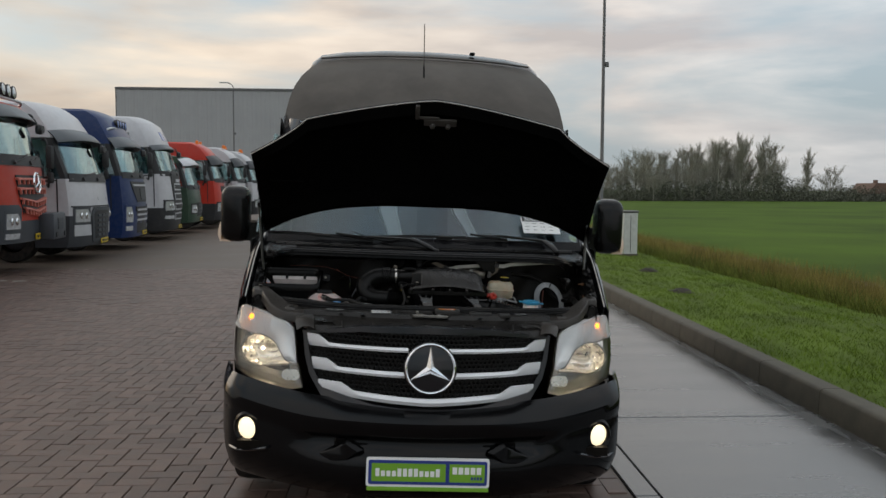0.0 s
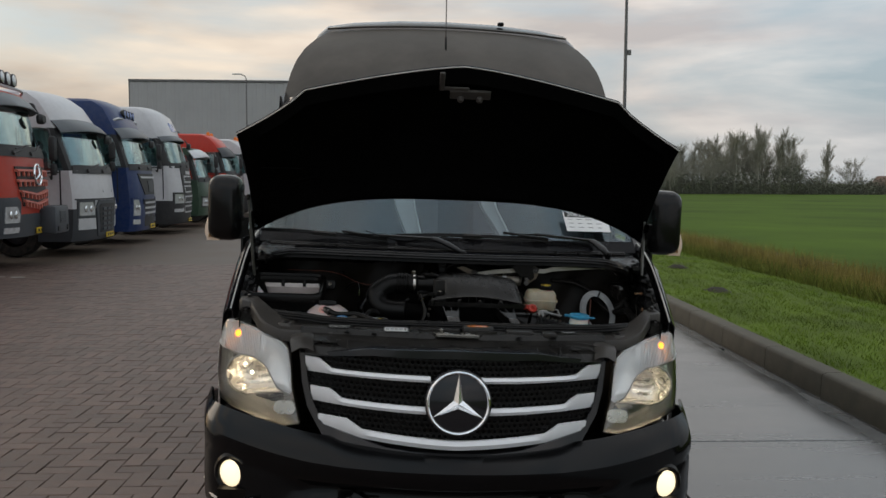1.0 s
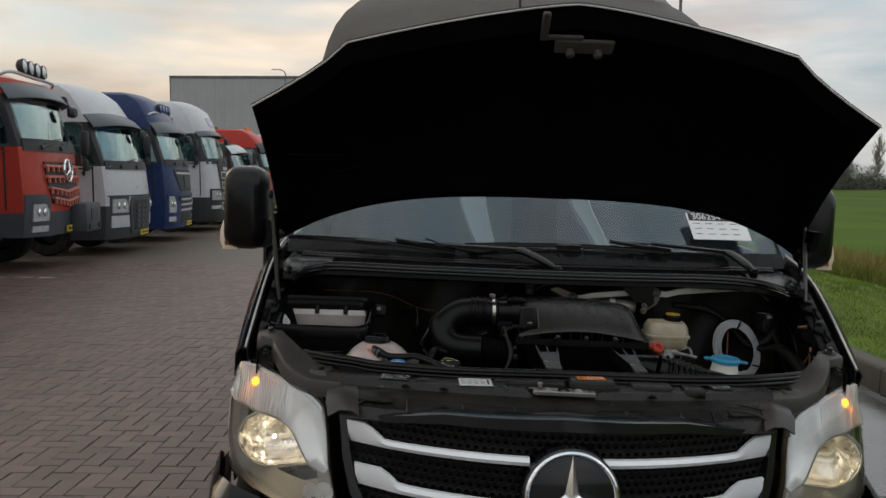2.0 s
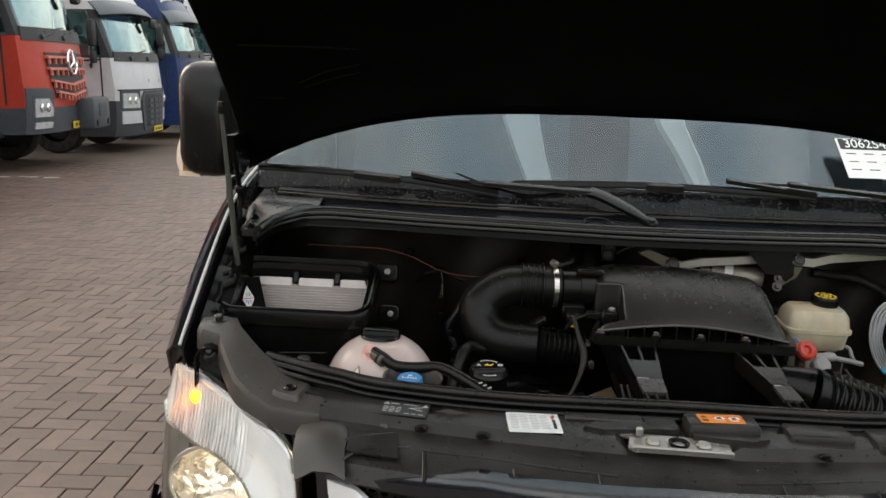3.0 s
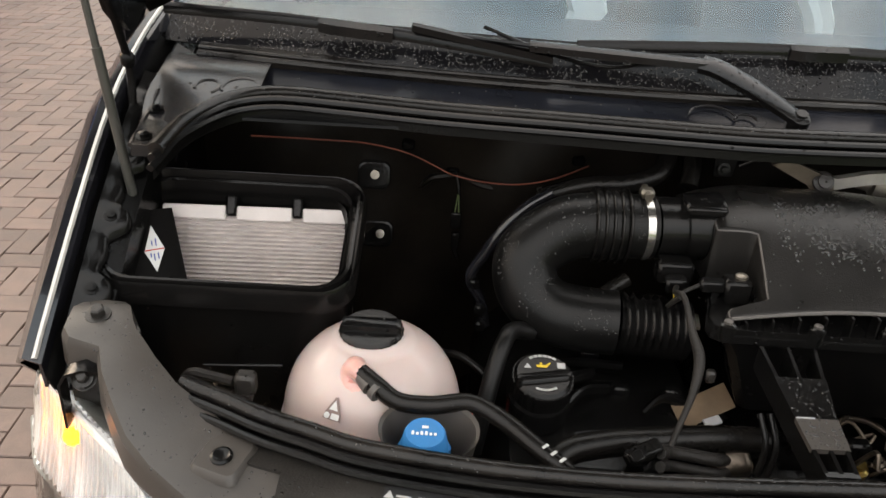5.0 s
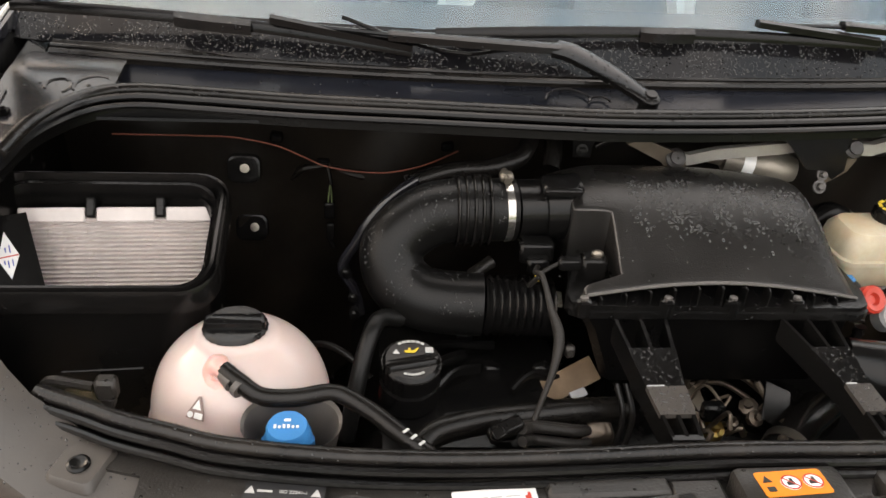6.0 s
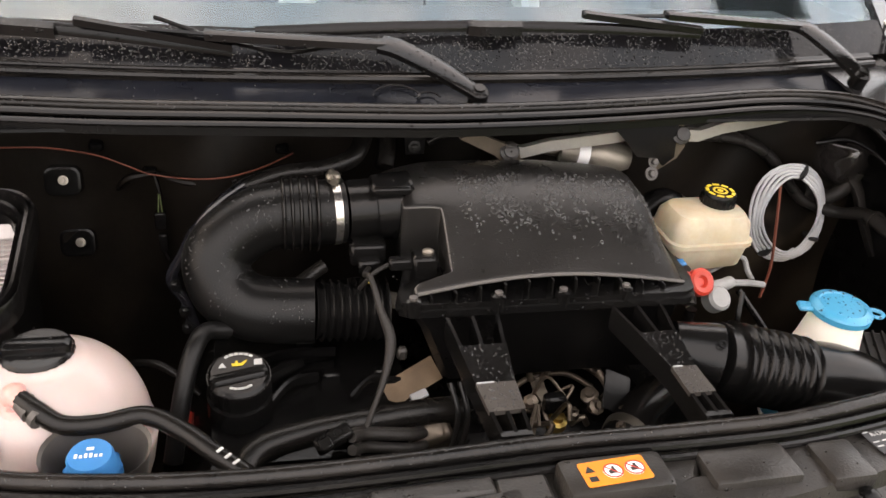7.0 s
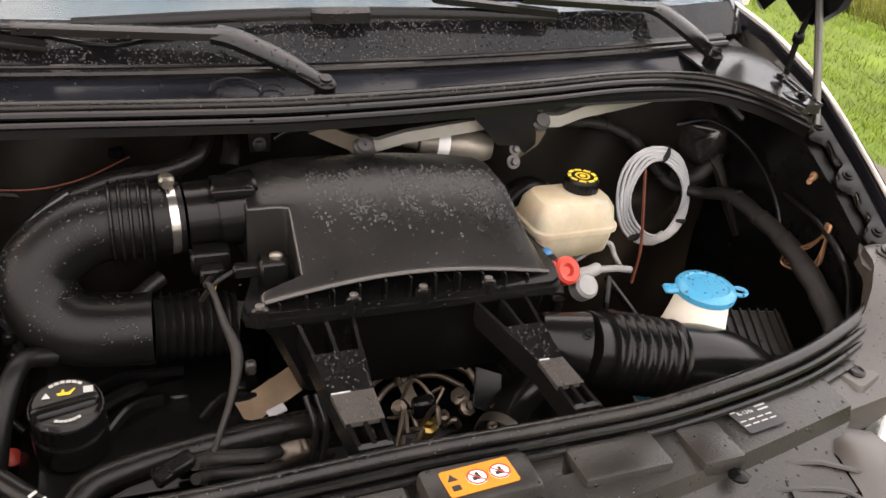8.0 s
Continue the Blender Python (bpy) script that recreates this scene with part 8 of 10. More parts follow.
# red cap on its white elbow, blue clip
bm = B()
m = frame_on((0.336, 0.578, 1.082), (0.15, -0.75, 0.6), (1, 0.2, 0))
lathe(bm, [(0.018, -0.008), (0.0195, -0.004), (0.0195, 0.007), (0.016, 0.010), (0.009, 0.008), (0.006, 0.003), (0.0005, 0.003)], m, 24)
box(bm, (-0.036, -0.004, -0.006), (-0.012, 0.018, 0.006), 0.004, m)
part("red_service_cap", fix(bm), RED, van, "red service valve cap")
bm = B()
lathe(bm, [(0.018, -0.012), (0.018, 0.006), (0.014, 0.010), (0.0005, 0.010)], frame_on((0.368, 0.574, 1.055), (0.1, -0.7, 0.7)), 20)
tube(bm, [(0.36, 0.59, 1.065), (0.385, 0.59, 1.068), (0.40, 0.60, 1.065)], 0.009, 10)
part("valve_elbow", fix(bm), VALVEGREY, van, "grey plastic valve elbow")
bm = B()
tube(bm, [(0.395, 0.598, 1.065), (0.44, 0.61, 1.055), (0.465, 0.61, 1.05)], 0.005, 8)
tube(bm, curve([(0.40, 0.66, 1.045), (0.45, 0.66, 1.07), (0.462, 0.65, 1.05), (0.46, 0.63, 1.045)], 4), 0.004, 8)
pieces("brake_line", fix(bm), VALVEGREY, van, "thin grey line")
bm = B()
box(bm, (0.322, 0.615, 1.075), (0.336, 0.63, 1.092), 0.003)
part("blue_clip", fix(bm), BLUE, van, "small blue clip")
bm = B()
pp, rr = [], []
for k in range(25):
    pp.append((0.318 - 0.001 * k / 24, 0.555 + 0.002 * k / 24, 1.055 - 0.12 * k / 24))
    rr.append(0.007 + 0.0014 * math.cos(k * math.pi))
tube(bm, pp, rr, 10)
part("corrugated_conduit", fix(bm), RUBBER, van, "", 80)
bm = B()
tube(bm, curve([(0.41, 0.58, 1.06), (0.40, 0.56, 1.02), (0.40, 0.55, 0.95)], 4), 0.004, 8)
tube(bm, curve([(0.44, 0.63, 1.03), (0.47, 0.60, 0.99), (0.50, 0.58, 0.95)], 4), 0.005, 8)
pieces("bay_cable", fix(bm), RUBBER, van)

# washer bottle filler
wm = frame_on((0.520, 0.512, 1.065), (0.03, -0.06, 1), (1, -0.25, 0))
bm = B()
lathe(bm, [(0.052, -0.20), (0.052, -0.09), (0.044, -0.06), (0.036, -0.012), (0.037, 0.0)], wm, 30)
wb = part("washer_bottle", fix(bm), WHITEPL, van, "white washer bottle neck with light blue flip cap", 50)
bm = B()
lathe(bm, [(0.037, -0.006), (0.0415, -0.004), (0.042, 0.004), (0.039, 0.008), (0.031, 0.010), (0.029, 0.008), (0.0005, 0.009)], wm, 36)
box(bm, (-0.060, -0.009, -0.004), (-0.036, 0.010, 0.004), 0.003, wm)
tube(bm, [wm @ Vector((0.049 + 0.011 * math.cos(a), 0.0 + 0.009 * math.sin(a), 0)) for a in (2 * math.pi * k / 14 for k in range(15))], 0.003, 6)
part("washer_cap", fix(bm), CYAN, wb, "light blue cap wet with rain", 40)
bm = B()
lathe(bm, [(0.062, -0.18), (0.062, -0.16)], wm, 20)
part("washer_body", fix(bm), CYAN, wb)

# coiled grey hose hung on the loom
bm = B()
cc = Vector((0.6755, 0.868, 1.028))
a1, a2 = Vector((0.393, 0.04, -0.92)).normalized(), Vector((0.92, -0.03, 0.39)).normalized()
pts = []
for k in range(5 * 28 + 1):
    a = 2 * math.pi * k / 28
    j = (k // 28) * 0.0055
    pts.append(cc + a1 * (0.104 - j) * math.cos(a) + a2 * (0.074 - j) * math.sin(a) + Vector((0, -1, 0.2)) * (0.004 * math.sin(k * 0.7) + j * 0.5))
tube(bm, pts, 0.0031, 7)
coil = part("coiled_hose", fix(bm), GREYHOSE, van, "coil of thin grey hose bound with ties", 60)
for a in (2.6, -0.9, 0.7):
    bm = B()
    p = cc + a1 * 0.093 * math.cos(a) + a2 * 0.063 * math.sin(a)
    lathe(bm, [(0.016, -0.0025), (0.016, 0.0025)], frame_on(p, (a1 * -math.sin(a) * 0.1 + a2 * math.cos(a) * 0.06)), 12)
    part("cable_tie", fix(bm), BLACKPR, coil)
bm = B()
tube(bm, curve([(0.640, 0.86, 1.09), (0.632, 0.83, 1.02), (0.62, 0.80, 0.96), (0.60, 0.78, 0.91)], 5), 0.0028, 6)
part("red_cable", fix(bm), REDWIRE, van, "thin red-brown cable")
# looms, booster, earth strap
lb_ = curve([(0.47, 0.925, 1.165), (0.52, 0.92, 1.162), (0.569, 0.91, 1.158), (0.622, 0.90, 1.135), (0.664, 0.895, 1.096), (0.712, 0.888, 1.048)] + [(0.7651, 0.856, 1.0349), (0.7824, 0.796, 1.0555), (0.7877, 0.718, 1.0477), (0.7881, 0.65, 1.0347), (0.7819, 0.575, 1.0105), (0.7698, 0.513, 0.9851), (0.765, 0.46, 0.94), (0.75, 0.43, 0.86)], 6)
bm = B()
tube(bm, lb_, [0.0135 + 0.006 * ease(i / len(lb_) * 2 - 0.6) + 0.0012 * math.sin(i * 1.3) for i in range(len(lb_))], 12, flat=0.72)
part("main_loom", fix(bm), FABRIC, van, "thick taped wiring loom", 60)
bm = B()
for i in range(3, len(lb_) - 3, 5):
    d = (lb_[i + 1] - lb_[i - 1]).normalized() * 0.004
    tube(bm, [lb_[i] - d, lb_[i] + d], 0.0200 if i > len(lb_) * 0.5 else 0.0146, 12, flat=0.72)
pieces("loom_tape", fix(bm), FABRIC, van)
hose("side_loom", [(0.715, 0.895, 1.058), (0.755, 0.885, 1.050), (0.785, 0.88, 1.068), (0.80, 0.875, 1.105)], 0.014, FABRIC, "thick taped wiring loom")
bm = B()
m = frame_on((0.788, 0.915, 1.128), (-0.15, -0.85, 0.35))
loft(bm, [[m @ Vector((r * (1 + w * (math.sin(3 * a + 4 * h) + 0.6 * math.sin(7 * a + 1))) * math.cos(a), r * (1 + w * math.sin(4 * a + 2)) * math.sin(a), h + 0.5 * w * r * math.sin(5 * a))) for a in (2 * math.pi * k / 40 for k in range(40))] for r, h, w in ((0.058, -0.02, 0.0), (0.060, 0.004, 0.05), (0.054, 0.022, 0.13), (0.043, 0.038, 0.22), (0.029, 0.050, 0.26), (0.018, 0.062, 0.12), (0.004, 0.065, 0.1))])
part("rubber_boot", fix(bm), BOOT, van, "creased black rubber boot", 60)
bm = B()
box(bm, (0.815, 0.87, 1.12), (0.835, 0.885, 1.15), 0.003)
part("white_plug", fix(bm), WHITEPL, van, "small white plug")
bm = B()
tube(bm, curve([(0.79, 0.888, 1.10), (0.81, 0.87, 1.07), (0.82, 0.84, 1.02), (0.83, 0.80, 0.97)], 4), 0.022, 10, flat=0.5)
part("boot_sleeve", fix(bm), FABRIC, van)
bm = B()
tube(bm, [(0.818, 0.664, 1.148), (0.806, 0.655, 1.149)], 0.0065, 10)
tube(bm, [(0.806, 0.655, 1.149), (0.780, 0.636, 1.151)], 0.0042, 10)
part("brass_stud", fix(bm), COPPER, van, "tarnished brass stud")
bm = B()
for off in (0.0, 0.007):
    tube(bm, curve([(0.802, 0.592, 1.090), (0.799, 0.588, 1.065), (0.797, 0.585 + off, 1.030), (0.795, 0.610, 1.005 + off), (0.792, 0.637, 0.997 + off), (0.790, 0.652 - off, 1.003), (0.792, 0.642 - off, 1.025), (0.796, 0.612, 1.053 - off), (0.800, 0.597, 1.074)], 6), 0.0032, 8, flat=0.6)
box(bm, (0.797, 0.586, 1.072), (0.803, 0.599, 1.098), 0.002)
part("earth_strap", fix(bm), COPPER, van, "brown earth strap")
bm = B()
tube(bm, curve([(0.805, 0.70, 1.10), (0.80, 0.60, 1.085), (0.80, 0.53, 1.04), (0.78, 0.48, 0.96)], 5), 0.005, 8)
tube(bm, curve([(0.70, 0.88, 1.16), (0.76, 0.86, 1.17), (0.80, 0.80, 1.14), (0.81, 0.72, 1.08), (0.80, 0.66, 1.0)], 5), 0.004, 8)
pieces("bay_cable", fix(bm), RUBBER, van)
# ribbed resonator pad beside the washer bottle
bm = B()
m = frame_on((0.700, 0.590, 0.915), (-0.1, -0.3, 0.95), (1, -0.3, 0))
box(bm, (-0.07, -0.05, -0.03), (0.07, 0.05, 0.0), 0.006, m)
rc_ = part("ribbed_cover", fix(bm), PLASTIC_DUSTY, van, "ribbed dusty plastic cover")
for k in range(9):
    bm = B()
    box(bm, (-0.064 + 0.015 * k, -0.046, 0.0), (-0.061 + 0.015 * k, 0.046, 0.006), 0, m)
    part("cover_rib", bm, PLASTIC_DUSTY, rc_)

# wiper linkage and motor under the scuttle
bm = B()
def strap(pts, w, t):
    loft(bm, [[Vector(p) + Vector((0, dy, dz)) for dy, dz in ((-t, -w), (-t, w), (t, w), (t, -w))] for p in pts])
strap([(0.092, 0.788, 1.203), (0.128, 0.786, 1.196), (0.17, 0.786, 1.206), (0.27, 0.788, 1.216), (0.33, 0.80, 1.22)], 0.0085, 0.006)
strap([(0.335, 0.785, 1.222), (0.41, 0.785, 1.218), (0.45, 0.79, 1.228), (0.56, 0.81, 1.236), (0.66, 0.84, 1.240), (0.745, 0.86, 1.236)], 0.0090, 0.007)
lk = part("wiper_linkage", fix(bm), DULL_ALU, van, "cast aluminium wiper linkage", 30)
bm = B()
prism(bm, [(0.030, 1.222), (0.055, 1.230), (0.120, 1.205), (0.125, 1.188), (0.098, 1.182), (0.085, 1.195)], 0.775, 0.783, "y")
prism(bm, [(0.335, 1.235), (0.375, 1.240), (0.385, 1.205), (0.375, 1.185), (0.345, 1.165), (0.335, 1.175), (0.362, 1.20)], 0.772, 0.782, "y")
pieces("linkage_lever", fix(bm), LEVER, lk)
bm = B()
for p in ((0.106, 0.776, 1.201), (0.372, 0.770, 1.224)):
    lathe(bm, [(0.015, 0), (0.015, 0.004), (0.010, 0.006), (0.010, 0.010), (0.0005, 0.011)], frame_on(p, (0, -0.85, 0.5)), 16)
pieces("linkage_ball_joint", fix(bm), PLASTIC_DUSTY, lk)
bm = B()
m = frame_on((0.205, 0.835, 1.178), (1, -0.15, -0.10))
lathe(bm, [(0.010, -0.02), (0.012, 0.0), (0.018, 0.003), (0.020, 0.05), (0.024, 0.055), (0.024, 0.10), (0.018, 0.115)], m, 20)
mo = part("wiper_motor", fix(bm), ALU, van, "silver wiper motor")
bm = B()
lathe(bm, [(0.0205, 0.030), (0.0207, 0.048)], m, 20, False)
part("motor_label", fix(bm), WHITE, mo)
bm = B()
prism(bm, [(0.255, 1.244), (0.362, 1.244), (0.366, 1.190), (0.350, 1.176), (0.335, 1.190), (0.305, 1.192), (0.285, 1.215)], 0.764, 0.772, "y")
part("linkage_bracket", fix(bm), PLASTIC, van, "black pressed bracket")
bm = B()
bolt(bm, (0.332, 0.762, 1.165), (0, -0.9, 0.4), 0.007, 0.008)
bolt(bm, (0.335, 0.768, 1.182), (0, -0.9, 0.4), 0.006, 0.008)
pieces("bracket_bolt", fix(bm), PLASTIC_GREY, van)
bm = B()
prism(bm, [(-0.048, 1.20), (-0.022, 1.20), (-0.018, 1.243), (-0.052, 1.243)], 0.775, 0.780, "y")
bolt(bm, (-0.036, 0.774, 1.212), (0, -1, 0.2), 0.006)
bolt(bm, (-0.034, 0.774, 1.236), (0, -1, 0.2), 0.006)
part("scuttle_stay", fix(bm), PLASTIC_DEEP, van)
hose("scuttle_cable", [(-0.015, 0.775, 1.218), (0.01, 0.765, 1.235), (0.06, 0.760, 1.243), (0.15, 0.758, 1.243), (0.25, 0.765, 1.242), (0.35, 0.775, 1.244), (0.45, 0.79, 1.248), (0.55, 0.80, 1.252), (0.64, 0.80, 1.250), (0.70, 0.775, 1.235), (0.725, 0.75, 1.215)], 0.005, RUBBER, "black cable along the scuttle")
# wires on the firewall
hose("red_wire", [(-0.72, 0.885, 1.178), (-0.60, 0.885, 1.178), (-0.54, 0.885, 1.176), (-0.481, 0.888, 1.163), (-0.44, 0.888, 1.145), (-0.406, 0.888, 1.130), (-0.35, 0.888, 1.121), (-0.30, 0.888, 1.122), (-0.25, 0.888, 1.135), (-0.198, 0.905, 1.152)], 0.0013, REDWIRE, "red wire along the firewall")
bm = B()
tube(bm, curve([(-0.404, 0.895, 1.130), (-0.398, 0.89, 1.10), (-0.398, 0.89, 1.08)], 4), 0.003, 6)
box(bm, (-0.409, 0.882, 1.040), (-0.392, 0.896, 1.068), 0.002)
box(bm, (-0.406, 0.884, 1.000), (-0.393, 0.895, 1.030), 0.002)
tube(bm, [(-0.400, 0.89, 1.0), (-0.394, 0.888, 0.985)], 0.004, 6)
part("wire_plug", fix(bm), PLASTIC_WET, van, "black plug on the firewall")
bm = B()
for dx in (-0.003, 0.003):
    tube(bm, [(-0.399 + dx * 0.3, 0.888, 1.098), (-0.400 + dx, 0.886, 1.066)], 0.0011, 5)
part("plug_wire", fix(bm), WIREGREEN, van, "thin green wires")
bm = B()
for x, z in ((-0.481, 1.168), (-0.41, 1.128), (-0.215, 1.158)):
    box(bm, (x - 0.010, 0.900, z - 0.006), (x + 0.010, 0.925, z + 0.008), 0.003)
pieces("wire_clip", fix(bm), PLASTIC_DEEP, van)
bm = B()
rows = [(-0.372, 0.735, 1.03), (-0.362, 0.73, 0.99), (-0.36, 0.725, 0.965)]
for x, y, z in rows:
    box(bm, (x - 0.008, y - 0.01, z - 0.008), (x + 0.008, y + 0.01, z + 0.008), 0.003)
pieces("conduit_clip", fix(bm), PLASTIC, van)

# ---- rain beads ----
def named(name):
    return [o for o in bpy.data.objects if o.name.split(".")[0] == name]


def in_columns(p):
    """Rain lies thickest just before the crest and runs down the front in columns."""
    col = 0.5 + 0.5 * math.sin(p.x * 118 + 1.4 * math.sin(p.x * 43) + 0.8 * math.sin(p.y * 60))
    top = ease((p.y - 0.632) / 0.025) * ease((0.700 - p.y) / 0.022)
    run = ease((p.y - 0.565 - 0.03 * col) / 0.05) * ease((0.66 - p.y) / 0.02) * col ** 1.6
    return ease((p.x + 0.005) / 0.03) * min(1.0, 0.9 * top * (0.25 + 0.75 * col) + run)


sprinkle(lid, 19000, 0.0015, 21, 0.1, mask=in_columns, trail=2.6)
sprinkle(lid, 520, 0.0009, 24, 0.1)
sprinkle(elbow, 1500, 0.0010, 22, 0.1, -0.1)
sprinkle(maf, 120, 0.0010, 25, 0.2)
sprinkle(panel, 700, 0.0009, 23, 0.5, 0.0)
for i, o in enumerate(named("leg_plate")):
    sprinkle(o, 120, 0.0009, 30 + i, 0.3)
for i, o in enumerate(named("front_bonnet_seal") + named("rear_bonnet_seal")):
    sprinkle(o, 420, 0.0010, 40 + i, 0.3)
for i, o in enumerate(named("corner_reinforcement")):
    sprinkle(o, 90, 0.0009, 50 + i, 0.4)
for i, o in enumerate(named("wiper_arm_cover") + named("blade_cover")):
    sprinkle(o, 90, 0.0013, 60 + i, 0.2)
sprinkle(named("scuttle_panel")[0], 260, 0.0011, 70, 0.3, 0.0)
sprinkle(named("windscreen_border")[0], 9000, 0.0011, 71, 0.1, -0.3)
for n_, q in enumerate(named("corner_reinforcement") + named("scuttle_gusset")):
    sprinkle(q, 150, 0.0011, 80 + n_, 0.3, 0.0)
sprinkle(named("rear_bonnet_seal")[0], 420, 0.0010, 90, 0.3, 0.0)
sprinkle(named("front_bonnet_seal")[0], 420, 0.0009, 91, 0.3, 0.0)
sprinkle(named("windscreen")[0], 350, 0.0011, 72, 0.1, -0.1, lambda c: c.z < 1.62)
sprinkle(named("housing_flange")[0], 160, 0.0014, 73, 0.3)
sprinkle(named("washer_cap")[0], 70, 0.0014, 74, 0.3)
for i, o in enumerate(named("tank_cap") + named("oil_cap") + named("rocker_cover")):
    sprinkle(o, 60, 0.0012, 80 + i, 0.4)

# ---- parked lorries: x points ahead from each nose, y across, z up ----
M_DARK = mat("lorry_plastic", (0.018, 0.019, 0.021), 0.55, var=0.2, scale=3, dirt=0.2, dirtcol=(0.09, 0.08, 0.07))
M_TRIM = mat("lorry_grey_plastic", (0.040, 0.044, 0.050), 0.5, var=0.12, scale=3)
M_SLATE = mat("lorry_slate_plastic", (0.045, 0.052, 0.062), 0.5, var=0.15, scale=3, dirt=0.2, dirtcol=(0.09, 0.08, 0.07))
M_TLAMP = mat("lorry_lamp", (0.62, 0.64, 0.66), 0.16, metal=0.55, var=0.2, scale=14)
M_SILVER = mat("lorry_silver_trim", (0.52, 0.53, 0.55), 0.35, metal=0.4, var=0.08, scale=5)
M_VISOR = mat("smoked_visor", (0.030, 0.036, 0.045), 0.22, var=0.15, scale=2)
M_VGREY = mat("grey_sun_visor", (0.085, 0.095, 0.105), 0.4, var=0.15, scale=3)
M_ORANGE = mat("orange_beacon", (0.75, 0.18, 0.02), 0.3, var=0.1)
# curtain colour; its pale teal also stands in for sky mirrored in the glass
M_INT = mat("cab_interior_pale", (0.34, 0.46, 0.47), 0.8, var=0.35, scale=2.2)
M_SEATS = mat("cab_seat_cloth", (0.05, 0.07, 0.08), 0.8, var=0.25, scale=6)


class Cab:
    """A lorry cab whose front surface runs up a raked, round-cornered nose."""

    def __init__(self, x, y, paint, label, waist, head, roof, low=0.32, turn=6, width=2.48, skin=None, glass_low=0.10, rake=0.24, corner=0.12, bow=0.15):
        self.t = thing("lorry", label, "lorry", pose(x, y, 0, 0, 0, turn), "lorries parked in a row")
        self.w, self.waist, self.head, self.roof, self.low, self.paint = width / 2, waist, head, roof, low, paint
        self.corner, self.bow = corner, bow
        self.line = [(0.2, -0.10), (low + 0.15, 0.0), (1.2, 0.03), (waist, -0.03), (head, -0.03 - rake), (head + 0.25, -0.11 - rake), (roof - 0.15, -0.36 - rake), (roof, -0.95)]
        skin = skin or M_DARK
        self.bumper = skin
        # body below and above the glass
        self.shell("lower_cab", (1.0, 1.25, 1.6, waist - 0.05, waist), paint)
        self.shell("roof_cab", (head, head + 0.12, head + 0.25, roof - 0.22, roof - 0.06, roof), paint)
        self.shell("bumper", (low, low + 0.10, 0.75, 0.98, 1.0), skin, 0.02, -1.0)
        bm = B()
        box(bm, (-2.2, -self.w, waist - 0.02), (-1.34, self.w, head + 0.02), 0.02)
        part("rear_cab", fix(bm), paint, self.t)
        for s in (-1, 1):
            bm = B()
            loft(bm, [[(self.nose(s * self.w * 0.90, z) - 0.02, s * self.w * 0.90, z), (self.nose(s * self.w * 0.99, z), s * self.w * 0.99, z), (self.nose(s * self.w, z) - 0.10, s * self.w, z), (self.nose(s * self.w, z) - 0.12, s * self.w * 0.93, z)] for z in (waist - 0.02, (waist + head) / 2, head + 0.02)])
            part("pillar", fix(bm), M_DARK if rake > 0.2 else paint, self.t)
            bm = B()
            prism(bm, [(-0.58, waist - 0.06), (-1.35, waist - 0.10), (-1.35, head - 0.02), (-0.62 - rake * 0.7, head - 0.02)], s * (self.w - 0.025), s * (self.w - 0.012), "y")
            door = part("side_window", fix(bm), CABGLASS, self.t)
            bm = B()
            for q in ([(-1.34, 1.05), (-1.37, 1.05), (-1.37, head), (-1.34, head)], [(-0.50, 1.05), (-0.53, 1.05), (-0.53, waist), (-0.50, waist)], [(-0.53, waist - 0.05), (-1.34, waist - 0.10), (-1.34, waist - 0.07), (-0.53, waist - 0.02)]):
                prism(bm, q, s * (self.w - 0.004), s * (self.w + 0.006), "y")
            pieces("door_seam", fix(bm), M_DARK, self.t)
            bm = B()
            box(bm, (-1.28, s * self.w, 1.42), (-1.06, s * (self.w + 0.03), 1.47), 0.012)
            part("door_handle", fix(bm), M_DARK, self.t)
            # mirrors on a bowed arm
            bm = B()
            box(bm, (-0.66, s * (self.w + 0.04), waist + 0.20), (-0.52, s * (self.w + 0.23), head - 0.18), 0.05, seg=2)
            mir = part("door_mirror", fix(bm), M_DARK, self.t)
            bm = B()
            box(bm, (-0.64, s * (self.w + 0.05), waist - 0.10), (-0.53, s * (self.w + 0.22), waist + 0.14), 0.045, seg=2)
            part("wide_mirror", fix(bm), M_DARK, mir)
            bm = B()
            tube(bm, curve([(-0.80, s * (self.w - 0.02), head - 0.04), (-0.66, s * (self.w + 0.12), head - 0.08), (-0.62, s * (self.w + 0.13), (waist + head) / 2), (-0.64, s * (self.w + 0.12), waist - 0.14), (-0.72, s * (self.w - 0.02), waist - 0.12)], 4), 0.022, 6)
            part("mirror_arm", fix(bm), M_DARK, mir)
            # steps behind the bumper, mudguard and wheels
            bm = B()
            box(bm, (-1.0, s * self.w * 0.80, low + 0.08), (-0.55, s * (self.w - 0.01), 1.02), 0.05)
            st = part("step_skirt", fix(bm), skin, self.t)
            bm = B()
            for z in (0.55, 0.85):
                box(bm, (-0.94, s * (self.w - 0.03), z), (-0.60, s * (self.w + 0.004), z + 0.10), 0.02)
            pieces("step", fix(bm), M_DARK, st)
            bm = B()
            loft(bm, [[(-1.48 + 0.60 * math.cos(a), yy, 0.50 + 0.60 * math.sin(a)) for yy in (s * self.w * 0.62, s * (self.w - 0.015))] + [(-1.48 + 0.56 * math.cos(a), yy, 0.50 + 0.56 * math.sin(a)) for yy in (s * (self.w - 0.015), s * self.w * 0.62)] for a in [radians(12 * k) for k in range(16)]])
            part("mudguard", fix(bm), M_DARK, self.t)
